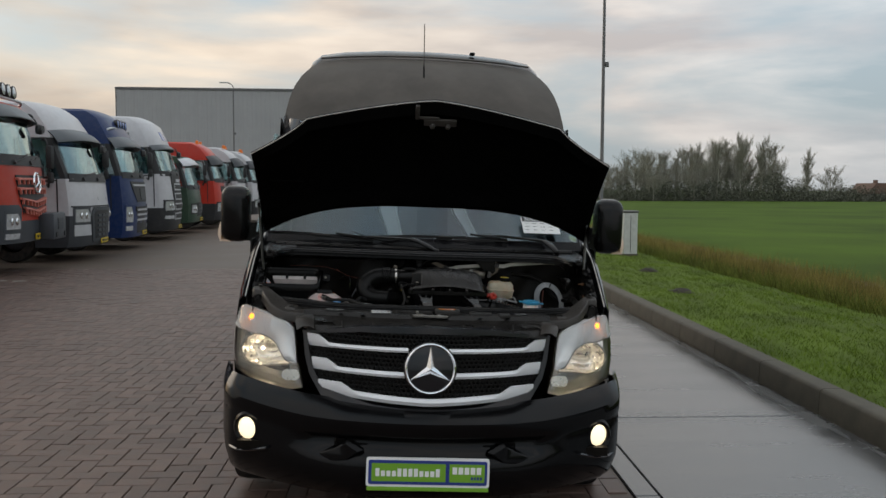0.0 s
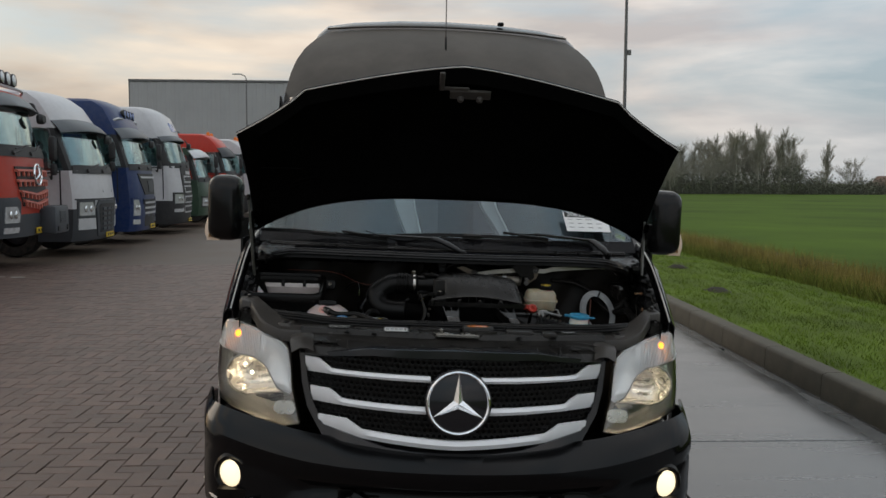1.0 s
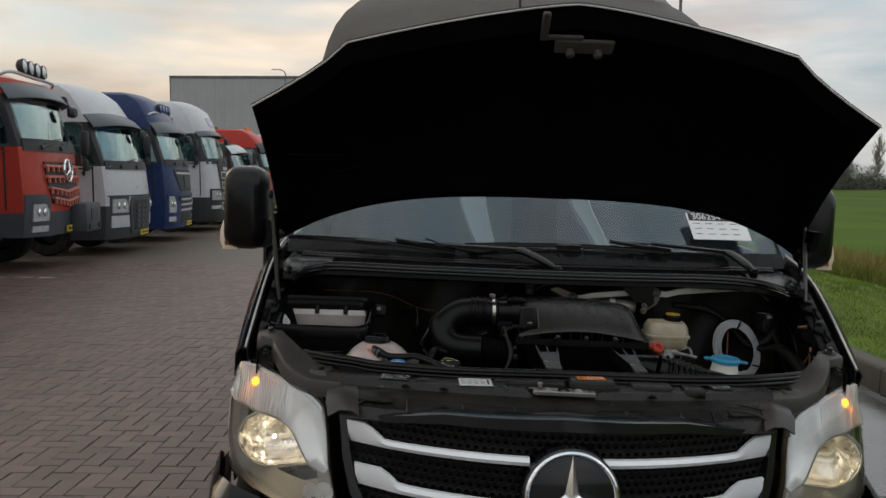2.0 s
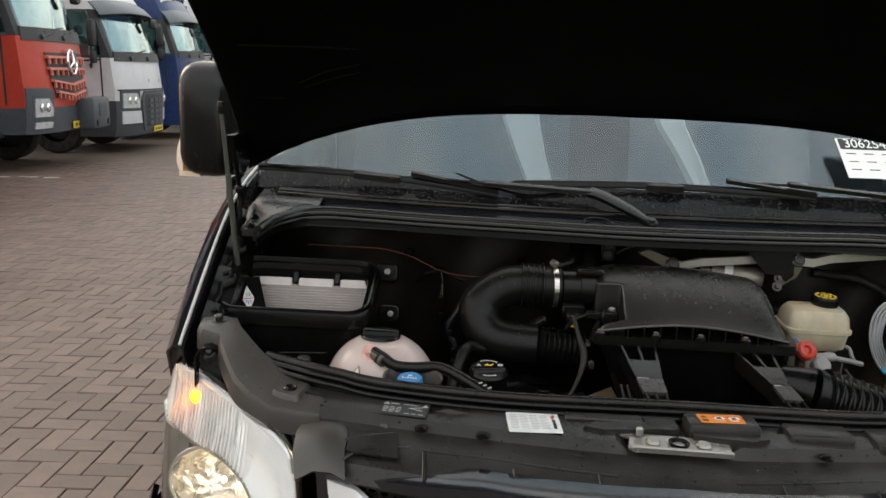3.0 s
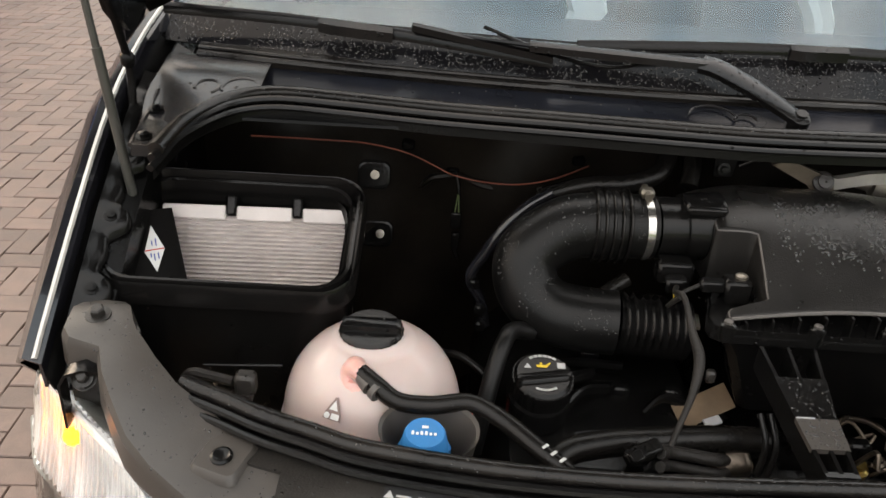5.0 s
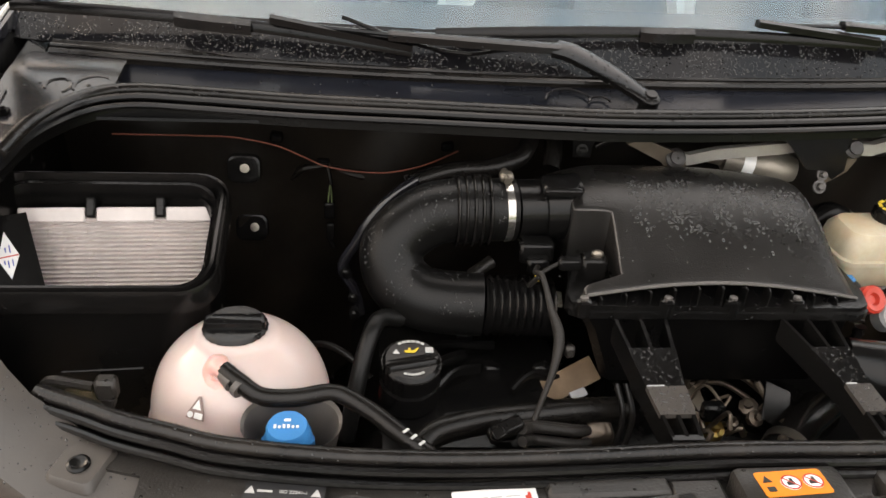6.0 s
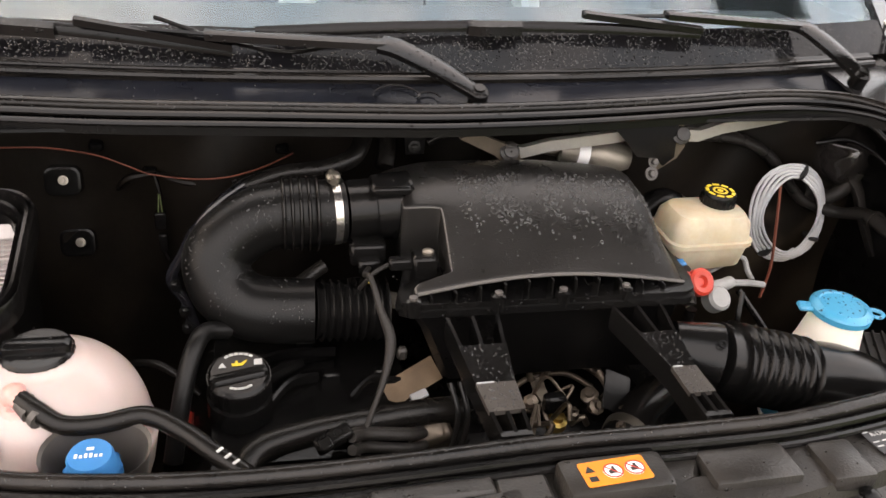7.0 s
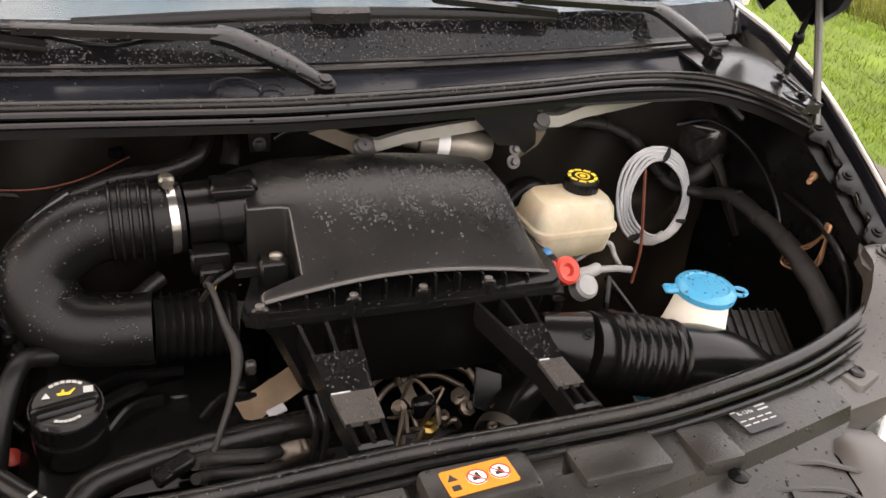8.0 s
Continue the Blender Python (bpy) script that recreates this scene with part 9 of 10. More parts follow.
            for px in (-1.48, -4.9):
                mm = pose(px, s * (self.w - 0.19), 0.50, 90, 0, 0)
                bm = B()
                lathe(bm, [(0.29, -0.15), (0.47, -0.16), (0.50, -0.12), (0.50, 0.12), (0.47, 0.16), (0.29, 0.15)], mm, 28, False)
                wh = part("wheel", fix(bm), TYRE, self.t)
                bm = B()
                lathe(bm, [(0.30, -0.13), (0.25, -0.02), (0.12, 0.02), (0.0005, 0.02)], mm, 20, False)
                part("rim", fix(bm), M_TRIM, wh)
        # glass, its dark foot, the cab behind it
        self.patch("windscreen", [(waist + 0.02, 0.93), ((waist + head) / 2, 0.93), (head, 0.92)], CABGLASS, -0.015, 0.006).visible_shadow = False
        self.patch("screen_foot", [(waist - 0.06, 0.96), (waist + glass_low, 0.94)], M_DARK, 0.022)
        self.patch("screen_head", [(head - 0.05, 0.93), (head + 0.02, 0.95)], M_DARK, 0.012)
        bm = B()
        box(bm, (-1.32, -self.w * 0.95, waist - 0.3), (-1.28, self.w * 0.95, head))
        part("sleeper_curtain", bm, M_INT, self.t, "pale curtain behind the seats")
        bm = B()
        box(bm, (-0.95, -self.w * 0.90, waist - 0.16), (-0.50, self.w * 0.90, waist + 0.05), 0.05)
        part("dashboard", fix(bm), M_SEATS, self.t)
        for s in (-1, 1):
            bm = B()
            box(bm, (-1.22, s * 0.62 - 0.24, waist - 0.2), (-1.05, s * 0.62 + 0.24, waist + 0.42), 0.06)
            box(bm, (-1.20, s * 0.62 - 0.13, waist + 0.44), (-1.10, s * 0.62 + 0.13, waist + 0.62), 0.04)
            part("seat", fix(bm), M_SEATS, self.t)
        for yy in (-0.80, -0.10):
            a, b, c = (yy, waist + 0.0), (yy + 0.36, waist + 0.07), (yy + 0.60, waist + 0.15)
            bm = B()
            tube(bm, [(self.nose(p, z) + 0.03, p, z) for p, z in (a, b, c)], 0.014, 5)
            tube(bm, [(self.nose(p, z) + 0.02, p, z) for p, z in ((yy + 0.12, waist + 0.08), (yy + 0.62, waist + 0.155), (yy + 0.86, waist + 0.17))], 0.011, 5)
            lathe(bm, [(0.045, 0.0), (0.04, 0.04), (0.0005, 0.045)], frame_on((self.nose(yy, waist) + 0.005, yy, waist), (1, 0, 0.3), (0, 1, 0)), 10)
            part("wiper", fix(bm), M_DARK, self.t)
        bm = B()
        for s in (-1, 1):
            box(bm, (-7.2, s * 0.42 - 0.05, 0.75), (-0.4, s * 0.42 + 0.05, 1.02))
        box(bm, (-3.3, -self.w * 0.95, 0.55), (-2.45, self.w * 0.95, 1.10), 0.05)
        box(bm, (-7.2, -self.w * 0.98, 1.05), (-2.6, self.w * 0.98, 1.25), 0.02)
        part("chassis", fix(bm), M_DARK, self.t)
        bm = B()
        box(bm, (-0.02, -0.26, 0.0), (0.0, 0.26, 0.11), 0.003, Matrix.Translation((self.nose(0, low + 0.1) + 0.055, 0.18, low + 0.03)))
        plate_ = part("number_plate", fix(bm), YELLOW, self.t, "yellow plate")
        for k in range(3):
            bm = B()
            box(bm, (0.0, -0.20 + 0.15 * k, 0.03), (0.003, -0.10 + 0.15 * k, 0.08), 0, Matrix.Translation((self.nose(0, low + 0.1) + 0.055, 0.18, low + 0.03)))
            part("plate_bar", bm, BLACKPR, plate_)

    def nose(self, y, z):
        f = abs(y) / self.w
        return float(np.interp(z, [p[0] for p in self.line], [p[1] for p in self.line])) - self.bow * f * f - self.corner * f ** 9

    def shell(self, name, levels, material, proud=0.0, back=-2.2):
        """A closed piece of the cab between the given heights."""
        ys = [-1, -0.985, -0.95, -0.88, -0.75, -0.5, -0.2, 0.2, 0.5, 0.75, 0.88, 0.95, 0.985, 1]
        loops = []
        for z in levels:
            k = 1.0 - (0.035 * ((z - self.head) / (self.roof - self.head)) ** 2 if z > self.head else 0.0) - (0.05 if z == levels[-1] and z > self.head else 0.0)
            loops.append([(self.nose(f * self.w, z) + proud, f * self.w * k, z) for f in ys] + [(back, self.w * k, z), (back, -self.w * k, z)])
        bm = B()
        loft(bm, loops)
        return part(name, fix(bm), material, self.t, "", 40)

    def patch(self, name, rows, material, proud=0.01, thick=0.02, parent=None, label="", span=None):
        """A panel that follows the nose; rows are (height, share of the half width) or, with span, (height, y0, y1)."""
        out = []
        for r in rows:
            y0, y1 = (r[1], r[2]) if len(r) == 3 else (-r[1] * self.w, r[1] * self.w)
            out.append([(self.nose(y0 + (y1 - y0) * k / 12, r[0]) + proud, y0 + (y1 - y0) * k / 12, r[0]) for k in range(13)])
        bm = B()
        front = [[bm.verts.new(p) for p in row] for row in out]
        rear = [[bm.verts.new((p[0] - thick, p[1], p[2])) for p in row] for row in out]
        for g_ in (front, rear):
            for a, b in zip(g_, g_[1:]):
                for i in range(12):
                    bm.faces.new((a[i], a[i + 1], b[i + 1], b[i]))
        edge = front[0] + [r[-1] for r in front[1:]] + front[-1][-2::-1] + [r[0] for r in front[-2:0:-1]]
        redge = rear[0] + [r[-1] for r in rear[1:]] + rear[-1][-2::-1] + [r[0] for r in rear[-2:0:-1]]
        for i in range(len(edge)):
            j = (i + 1) % len(edge)
            bm.faces.new((edge[i], edge[j], redge[j], redge[i]))
        return part(name, fix(bm), material, parent or self.t, label, 40)

    def visor(self, material, drop=0.14, rise=0.22, reach=0.20):
        bm = B()
        ends = [k / 8 for k in range(-8, 9)]
        loft(bm, [[(self.nose(f * self.w * 0.97, z) + out * (1 - 0.5 * abs(f) ** 5), f * self.w * 1.0, z - 0.07 * abs(f) ** 3) for f in ends] for z, out in ((self.head + rise, 0.01), (self.head + rise * 0.6, reach * 0.6), (self.head, reach), (self.head - drop, reach * 0.95))], False)
        fix(bm)
        bmesh.ops.solidify(bm, geom=bm.faces[:], thickness=0.025)
        return part("sun_visor", fix(bm), material, self.t, "", 50)

    def kerb_mirror(self):
        """The round-backed mirror that hangs before the far top corner of the screen."""
        bm = B()
        p = Vector((self.nose(self.w * 0.55, self.head) + 0.24, self.w * 0.62, self.head - 0.16))
        loft(bm, [[p + Vector((dx, y_, z_)) for y_, z_ in rrect(0.30 * f, 0.20 * f, 0.08 * f, 4)] for dx, f in ((-0.05, 0.9), (0.0, 1.0), (0.06, 0.7))])
        tube(bm, [p, p + Vector((-0.12, 0.05, 0.20))], 0.02, 6)
        part("kerb_mirror", fix(bm), M_DARK, self.t)

    def headlamps(self, z0, z1, inner, outer, low_lamp=None, slant=0.0, surround=None):
        for s in (-1, 1):
            a, b = sorted((s * inner, s * outer))
            lu = self.patch("lamp_surround", [(z0 - 0.05, a - 0.03, b + 0.03), (z1 + 0.05, a - 0.03, b + 0.03)], surround or M_DARK, 0.026)
            rows = [(z0 + slant * 0.0, a, b), ((z0 + z1) / 2, a, b), (z1, a + (0.10 if s > 0 else 0.0), b - (0.10 if s < 0 else 0.0))]
            self.patch("headlight", rows, M_TLAMP, 0.040, parent=lu)
            for f in (0.32, 0.68):
                yy, zz, rr = a + (b - a) * f, (z0 + z1) / 2, min(0.07, (z1 - z0) * 0.36)
                bm = B()
                lathe(bm, [(rr, 0.0), (rr * 0.9, 0.008), (rr * 0.4, 0.014), (0.0005, 0.016)], frame_on((self.nose(yy, zz) + 0.040, yy, zz), (1, 0, 0), (0, 1, 0)), 14)
                part("lamp_lens", fix(bm), CHROME, lu)
            if low_lamp:
                self.patch("fog_lamp", [(low_lamp[0], a, b), (low_lamp[1], a, b)], M_TLAMP, 0.036, parent=lu)

    def roof_lamps(self, n, radius, z, px, bar=True, tint=None):
        for k in range(n):
            yy = -0.36 * self.w + 0.72 * self.w * k / (n - 1)
            mm = frame_on((px, yy, z), (1, 0, 0.05), (0, 1, 0))
            bm = B()
            lathe(bm, [(radius * 0.3, -radius), (radius * 0.8, -radius * 0.7), (radius, 0.0), (radius * 0.93, 0.02)], mm, 20, False)
            tube(bm, [(px - radius * 0.5, yy, z - radius * 1.25), (px - radius * 0.5, yy, z - radius * 0.6)], 0.02, 6)
            rl = part("roof_spotlight", fix(bm), M_DARK, self.t)
            bm = B()
            lathe(bm, [(radius * 0.92, 0.012), (radius * 0.5, 0.03), (0.0005, 0.036)], mm, 20)
            part("spotlight_lens", fix(bm), tint or M_TLAMP, rl)
        bm = B()
        tube(bm, curve([(px - 0.25, -self.w * 0.92, z - radius * 2.4), (px - 0.04, -self.w * 0.80, z - radius * 1.25), (px - 0.03, 0, z - radius * 1.2), (px - 0.04, self.w * 0.80, z - radius * 1.25), (px - 0.25, self.w * 0.92, z - radius * 2.4)], 5), 0.03, 8)
        part("lamp_bar", fix(bm), M_SILVER, self.t)

    def beacon(self, px, yy, z):
        bm = B()
        lathe(bm, [(0.085, 0), (0.08, 0.03), (0.065, 0.035), (0.06, 0.13), (0.03, 0.15), (0.0005, 0.152)], pose(px, yy, z), 14)
        part("beacon", fix(bm), M_ORANGE, self.t, "orange beacon")

    def slats(self, z0, z1, n, half, material, parent, taper=0.0, proud=0.03, gap=0.5):
        step = (z1 - z0) / n
        for k in range(n):
            z = z0 + step * k
            hw = half - taper * k / max(1, n - 1)
            self.patch("grille_slat", [(z + step * gap * 0.5, -hw, hw), (z + step * (1 - gap * 0.5), -hw, hw)], material, proud, 0.03, parent)


def lorry_paint(name, col):
    return mat(name, col, 0.34, coat=0.10, var=0.08, scale=2, dirt=0.14, dirtcol=(0.2, 0.17, 0.14), spec=0.4)


P_RED, P_WHITE, P_BLUE = lorry_paint("red_lorry_paint", (0.40, 0.036, 0.020)), lorry_paint("white_lorry_paint", (0.52, 0.52, 0.54)), lorry_paint("blue_lorry_paint", (0.008, 0.028, 0.105))
P_GREEN, P_RED2 = lorry_paint("dark_green_lorry_paint", (0.030, 0.062, 0.040)), lorry_paint("bright_red_lorry_paint", (0.48, 0.030, 0.016))
M_ROSE = mat("faded_red_grille", (0.50, 0.13, 0.095), 0.45, var=0.2, scale=5, dirt=0.2, dirtcol=(0.2, 0.15, 0.12))

# blue lorry nearest the camera, mostly out of sight
c = Cab(-6.38, 12.6, P_BLUE, "blue lorry with silver headlamps", 1.95, 2.80, 3.4, 0.35, 10, skin=P_BLUE)
c.visor(M_VISOR)
c.headlamps(0.62, 1.10, 0.86, 1.16, (0.44, 0.56), surround=P_BLUE)
gr = c.patch("grille", [(0.55, 0.62), (1.75, 0.66)], M_DARK, 0.016)
c.slats(0.62, 1.70, 6, 0.72, M_SILVER, gr, proud=0.03)

# red construction lorry with a louvred grille and a ballast box
c = Cab(-6.80, 16.45, P_RED, "red construction lorry with four roof spotlights", 2.07, 2.92, 3.34, 0.60, 7, skin=M_SLATE, glass_low=0.14)
c.visor(M_VGREY, 0.02, 0.22, 0.18)
c.kerb_mirror()
c.roof_lamps(4, 0.125, 3.44, -0.44)
c.beacon(-0.85, -0.95, 3.28)
c.headlamps(0.86, 1.14, 0.78, 1.14, (0.68, 0.78), surround=M_SLATE)
for y0, y1 in ((-1.235, -0.72), (0.72, 1.235)):
    c.patch("bumper_wrap", [(0.98, y0, y1), (1.22, y0, y1), (1.30, y0 + 0.1 * (y0 > 0), y1 - 0.1 * (y0 < 0))], M_SLATE, 0.024)
gr = c.patch("grille", [(1.14, 0.50), (1.45, 0.58), (1.84, 0.64)], M_DARK, 0.014)
for z, hw in ((1.74, 0.80), (1.56, 0.78), (1.38, 0.72), (1.21, 0.62)):
    bm = B()
    loft(bm, [[(c.nose(yy, z) + out, yy, z + dz - 0.07 * (1 - abs(yy) / hw) * (z < 1.5)) for out, dz in ((0.0, 0.055), (0.055, 0.045), (0.060, 0.015), (0.0, 0.005))] for yy in [hw * k / 8 for k in range(-8, 9)]])
    gb = part("grille_bar", fix(bm), M_ROSE, gr, "faded red grille bar", 40)
    for k in range(9):
        yy = -hw + 0.06 + (2 * hw - 0.12) * k / 8
        zz = z - 0.07 * (1 - abs(yy) / hw) * (z < 1.5)
        bm = B()
        prism(bm, [(yy - 0.022, zz + 0.012), (yy + 0.022, zz + 0.012), (yy + 0.034, zz - 0.072), (yy - 0.012, zz - 0.072)], c.nose(yy, zz) + 0.02, c.nose(yy, zz) + 0.055, "x")
        part("grille_tooth", fix(bm), M_ROSE, gb)
bm = B()
lathe(bm, [(0.165, 0.0), (0.175, 0.02), (0.195, 0.022), (0.205, 0.0)], frame_on((0.06, 0, 1.70), (1, 0, 0.05), (0, 1, 0)), 28, False)
for a in (90, 210, 330):
    tube(bm, [(0.08, 0, 1.70), (0.072, 0.19 * math.cos(radians(a)), 1.70 + 0.19 * math.sin(radians(a)))], [0.036, 0.008], 6)
part("round_badge", fix(bm), CHROME, c.t)
bm = B()
box(bm, (0.0, 0.18, 0.60), (0.30, 1.02, 1.12), 0.04, seg=2)
cw = part("front_ballast_box", fix(bm), M_SLATE, c.t, "slate-grey square front weight box")
for yy in (0.32, 0.88):
    bm = B()
    lathe(bm, [(0.050, 0), (0.055, 0.02), (0.0005, 0.02)], frame_on((0.30, yy, 0.70), (1, 0, 0), (0, 1, 0)), 14)
    part("ballast_eye", fix(bm), M_DARK, cw)
bm = B()
box(bm, (0.30, 0.42, 0.80), (0.312, 0.78, 1.02), 0.004)
bp = part("ballast_plate", fix(bm), M_TRIM, cw)
for k in range(4):
    bm = B()
    box(bm, (0.310, 0.45, 0.83 + 0.045 * k), (0.320, 0.75, 0.85 + 0.045 * k), 0.002)
    part("plate_rib", fix(bm), M_SLATE, bp)

# white sleeper cab with a deep grey lower grille
c = Cab(-6.74, 19.75, P_WHITE, "white sleeper-cab lorry with a grey sun visor", 1.80, 2.68, 3.46, 0.32, 3, skin=M_TRIM, bow=0.19, glass_low=0.12, rake=0.30)
c.visor(M_VGREY, 0.03, 0.22, 0.24)
c.kerb_mirror()
c.patch("silver_bumper_side", [(0.56, -1.16, -0.62), (0.80, -1.16, -0.66)], M_SILVER, 0.034)
c.patch("silver_bumper_side", [(0.56, 0.62, 1.16), (0.80, 0.66, 1.16)], M_SILVER, 0.034)
c.headlamps(0.86, 1.14, 0.70, 1.15, surround=M_TRIM)
gr = c.patch("grille", [(0.40, 0.40), (0.55, 0.46), (1.05, 0.50), (1.18, 0.42)], M_SLATE, 0.040)
c.patch("grille_mesh", [(0.48, 0.34), (1.02, 0.42), (1.10, 0.36)], M_DARK, 0.046, parent=gr)
for yy in (-0.26, 0.0, 0.26):
    for k in range(5):
        z = 0.52 + 0.11 * k
        bm = B()
        prism(bm, [(yy - 0.11, z), (yy + 0.11, z), (yy + 0.09, z + 0.06), (yy - 0.09, z + 0.06)], c.nose(yy, z) + 0.04, c.nose(yy, z) + 0.07, "x")
        part("grille_cell", fix(bm), M_SLATE, gr)
c.patch("panel_shadow_gap", [(1.185, 0.97), (1.215, 0.97)], M_DARK, 0.012)
for yy in (-0.18, 0.50):
    c.patch("panel_badge", [(1.34, yy, yy + 0.08), (1.40, yy, yy + 0.06)], M_SILVER, 0.012)
bm = B()
lathe(bm, [(0.10, 0), (0.09, 0.03), (0.0005, 0.035)], frame_on((-1.05, -c.w - 0.004, 3.08), (0, -1, 0.1)), 16)
part("roof_vent", fix(bm), M_DARK, c.t)

# dark blue sleeper cab with roof lamps
c = Cab(-6.88, 23.3, P_BLUE, "dark blue lorry with a row of roof lamps", 1.92, 2.74, 3.62, 0.32, skin=P_BLUE, glass_low=0.10)
c.visor(M_VGREY, 0.04, 0.22, 0.20)
c.kerb_mirror()
M_BLUELAMP = mat("blue_tinted_lamp", (0.16, 0.22, 0.42), 0.2, metal=0.3, var=0.2, scale=12)
c.roof_lamps(4, 0.12, 3.30, -0.48, tint=M_BLUELAMP)
c.headlamps(0.72, 1.12, 0.92, 1.17, (0.50, 0.62), surround=P_BLUE)
gr = c.patch("grille", [(1.24, 0.46), (1.60, 0.66), (1.78, 0.74)], M_DARK, 0.014)
c.patch("silver_wing_strip", [(1.66, -0.70, 0.70), (1.71, -0.82, 0.82)], M_SILVER, 0.026, parent=gr)
c.patch("emblem_block", [(1.30, -0.24, 0.24), (1.60, -0.28, 0.28)], M_TRIM, 0.03, parent=gr)
lg = c.patch("lower_grille", [(0.42, 0.46), (1.12, 0.56)], M_DARK, 0.026)
c.slats(0.70, 1.10, 3, 0.60, M_SILVER, lg, proud=0.040, gap=0.62)

# white sleeper cab with a tall dark grille in silver frames
c = Cab(-6.98, 27.4, P_WHITE, "white sleeper-cab lorry with a tall dark grille", 2.04, 2.86, 3.78, 0.30, skin=M_DARK, glass_low=0.10, corner=0.26)
c.visor(M_VGREY, 0.03, 0.12, 0.12)
c.kerb_mirror()
c.headlamps(0.92, 1.20, 0.72, 1.14, (0.66, 0.76))
gr = c.patch("grille", [(0.40, 0.50), (1.2, 0.54), (1.98, 0.66)], M_DARK, 0.018)
for z in (0.62, 0.92, 1.24, 1.54):
    c.patch("grille_frame", [(z, 0.46), (z + 0.22, 0.49)], M_SILVER, 0.032, parent=gr)
    c.patch("grille_slot", [(z + 0.045, 0.42), (z + 0.18, 0.45)], M_DARK, 0.042, parent=gr)
c.patch("emblem_block", [(1.80, -0.34, 0.34), (1.90, -0.36, 0.36)], M_SILVER, 0.03, parent=gr)
c.patch("roof_plaque", [(3.10, -0.50, 0.10), (3.36, -0.46, 0.10)], M_BLUELAMP, 0.012)

# dark green low cab
c = Cab(-7.18, 31.1, P_GREEN, "dark green low-cab lorry", 1.62, 2.48, 2.78, 0.40, width=2.36, skin=P_GREEN)
c.visor(M_SILVER, 0.04, 0.22, 0.22)
c.headlamps(0.74, 1.02, 0.66, 1.06)
gr = c.patch("grille", [(0.62, 0.46), (1.10, 0.50)], M_DARK, 0.02)
c.slats(0.66, 1.08, 3, 0.48, M_TRIM, gr)

# bright red lorry and the two white ones behind it, with beacons
c = Cab(-7.08, 34.9, P_RED2, "bright red lorry with orange beacons", 1.90, 2.72, 3.42, 0.34, skin=M_DARK)
c.visor(M_TRIM)
c.headlamps(0.70, 1.02, 0.78, 1.14)
gr = c.patch("grille", [(0.50, 0.56), (1.70, 0.60)], M_DARK, 0.016)
c.slats(0.60, 1.64, 5, 0.66, M_TRIM, gr)
for yy in (-0.8, 0.2):
    c.beacon(-0.95, yy, 3.36)
bm = B()
box(bm, (-3.4, -1.15, 3.20), (-2.35, 1.15, 3.62), 0.03)
part("crane_rack", fix(bm), M_DARK, c.t, "dark rack behind the cab")
for y_ in (38.6, 42.4):
    c = Cab(-6.9, y_, P_WHITE, "white lorry with orange roof beacons", 1.92, 2.76, 3.4, 0.34, skin=M_DARK)
    c.visor(M_TRIM)
    c.headlamps(0.70, 1.02, 0.78, 1.14)
    gr = c.patch("grille", [(0.50, 0.56), (1.70, 0.60)], M_DARK, 0.016)
    c.slats(0.60, 1.64, 5, 0.66, M_TRIM, gr)
    for yy in (-0.9, -0.2):
        c.beacon(-0.85, yy, 3.36)

# ---- pavers in herringbone, last ----
PW = 0.1065
rnd = random.Random(11)


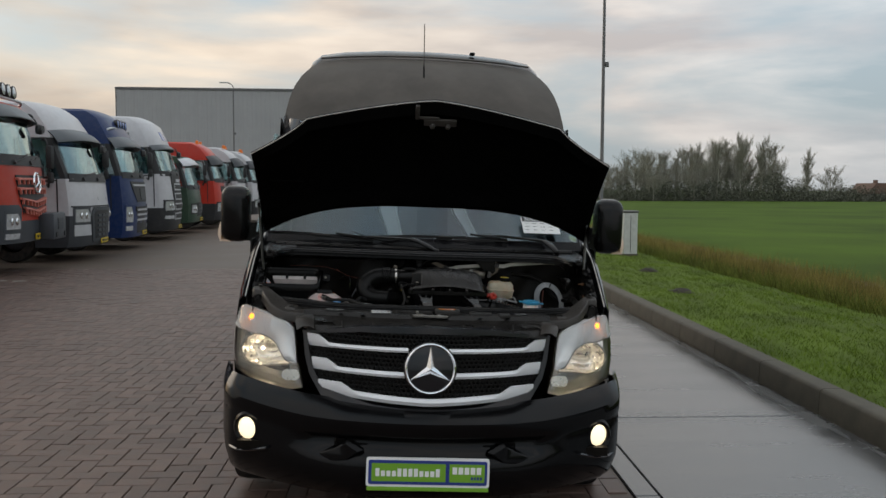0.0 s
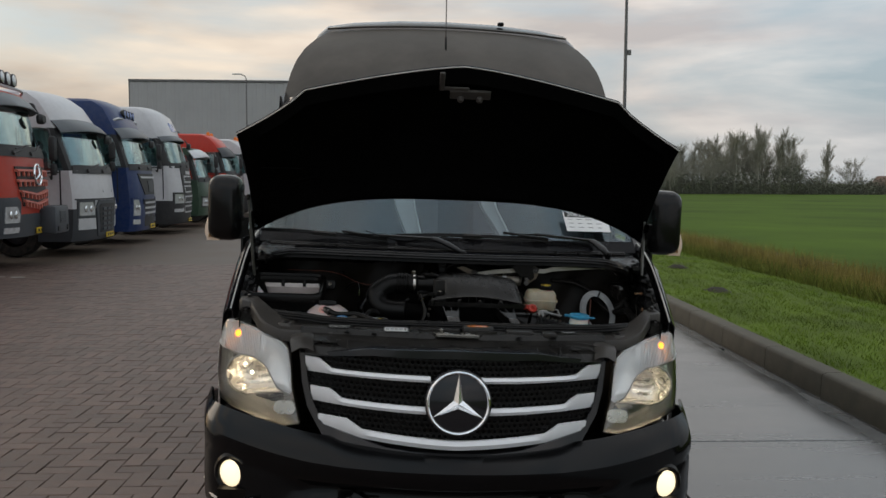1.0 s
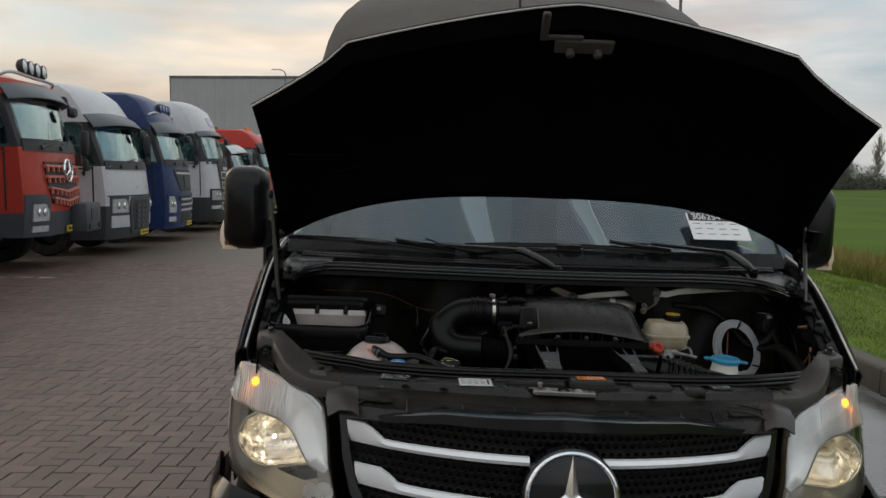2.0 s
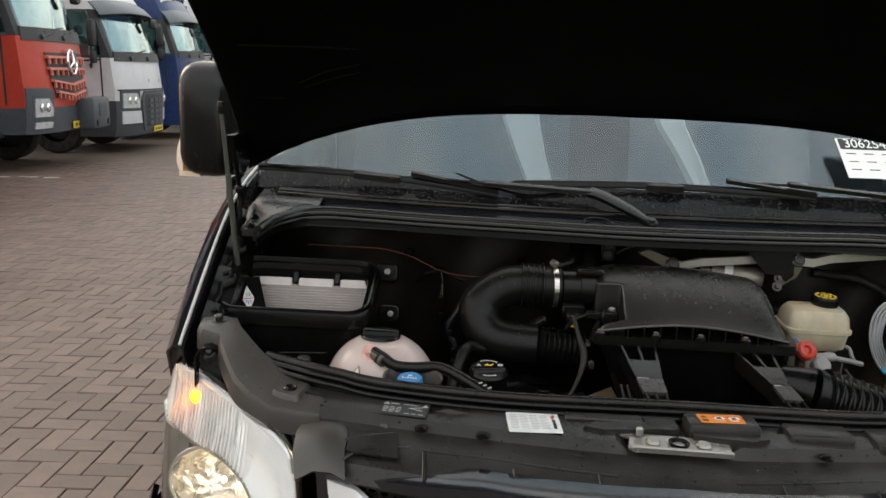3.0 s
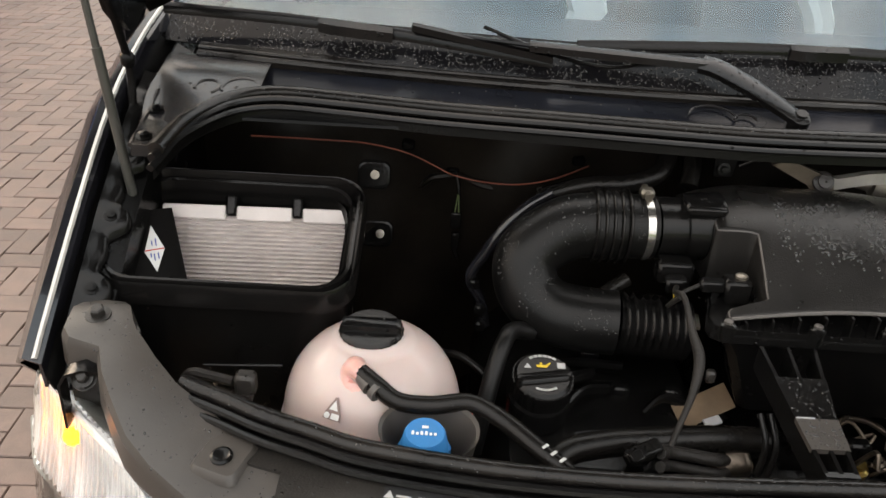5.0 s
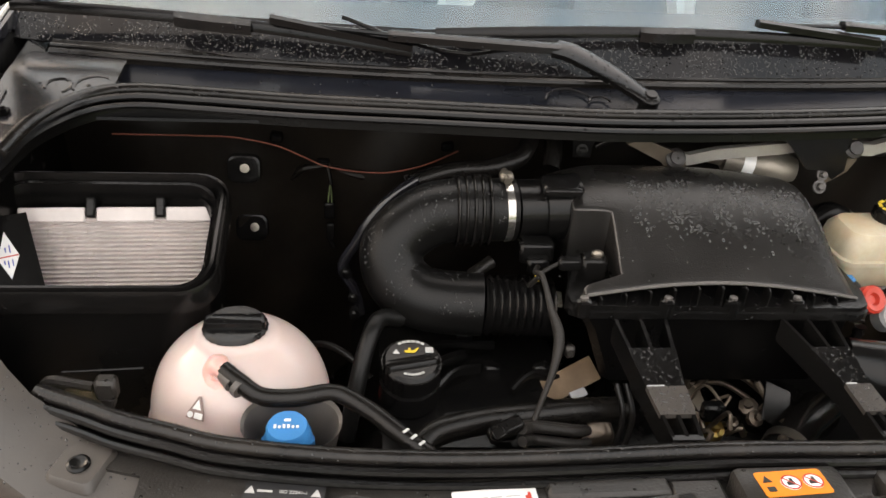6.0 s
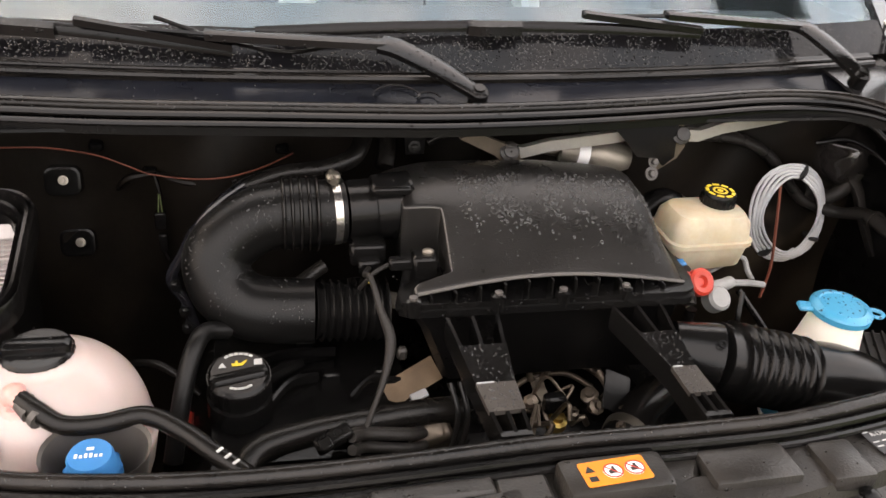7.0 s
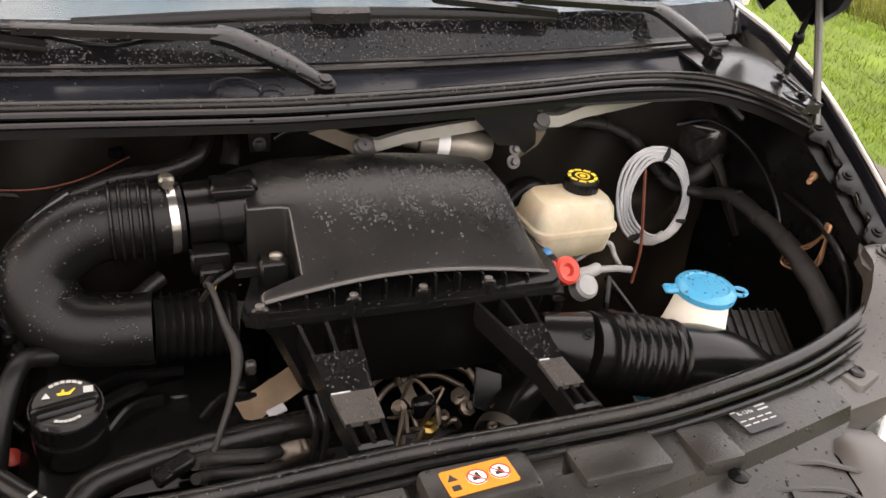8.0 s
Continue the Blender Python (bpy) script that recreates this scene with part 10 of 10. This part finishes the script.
def paver_mesh(name, lx, ly):
    bm = B()
    a, b = lx / 2 - 0.0017, ly / 2 - 0.0017
    loft(bm, [[(-a, -b, -0.04), (a, -b, -0.04), (a, b, -0.04), (-a, b, -0.04)], [(-a, -b, -0.004), (a, -b, -0.004), (a, b, -0.004), (-a, b, -0.004)], [(-a + 0.003, -b + 0.003, 0), (a - 0.003, -b + 0.003, 0), (a - 0.003, b - 0.003, 0), (-a + 0.003, b - 0.003, 0)]])
    fix(bm)
    me = bpy.data.meshes.new(name)
    bm.to_mesh(me)
    bm.free()
    me.materials.append(M_PAVER)
    return me


flat, upright = paver_mesh("paver", 2 * PW, PW), paver_mesh("paver", PW, 2 * PW)
base = {}
for key, me in (("H", flat), ("V", upright)):
    base[key] = (np.array([v.co[:] for v in me.vertices]), [tuple(p.vertices) for p in me.polygons])
verts, faces, count, single = [], [], 0, 0
NX, NY = 76, 150
for j in range(-22, NY):
    for i in range(-NX, 13):
        r = (i - j) % 4
        if r == 0:
            key, c = "H", ((i + 1) * PW, (j + 0.5) * PW)
        elif r == 3:
            key, c = "V", ((i + 0.5) * PW, (j + 1) * PW)
        else:
            continue
        x, y = c[0], c[1] + 1.0
        if x > 1.40 - PW * (1.02 if key == "H" else 0.52) + 0.003:
            continue
        dz = rnd.uniform(-0.003, 0.002)
        if single < 300 and -2.1 < x < -0.72 and 5.0 < y < 9.2:
            o = new("paver", flat if key == "H" else upright)
            o.location, o.rotation_euler = (x, y, dz), (rnd.gauss(0, 0.006), rnd.gauss(0, 0.006), rnd.gauss(0, 0.008))
            o.parent = yard
            single += 1
            continue
        v, f = base[key]
        off = len(verts) * 0 + count
        t = rnd.gauss(0, 0.008)
        ca, sa = math.cos(t), math.sin(t)
        w = np.c_[v[:, 0] * ca - v[:, 1] * sa + x, v[:, 0] * sa + v[:, 1] * ca + y, v[:, 2] + dz + v[:, 0] * rnd.gauss(0, 0.006) + v[:, 1] * rnd.gauss(0, 0.006)]
        verts.append(w)
        faces += [tuple(k + count for k in p) for p in f]
        count += len(v)
me = bpy.data.meshes.new("paver_field")
me.from_pydata(np.concatenate(verts).tolist(), [], faces)
me.materials.append(M_PAVER)
pf = new("paver_field", me)
pf.parent = yard
tagged(pf, "herringbone of damp brown pavers", kind="stuff")
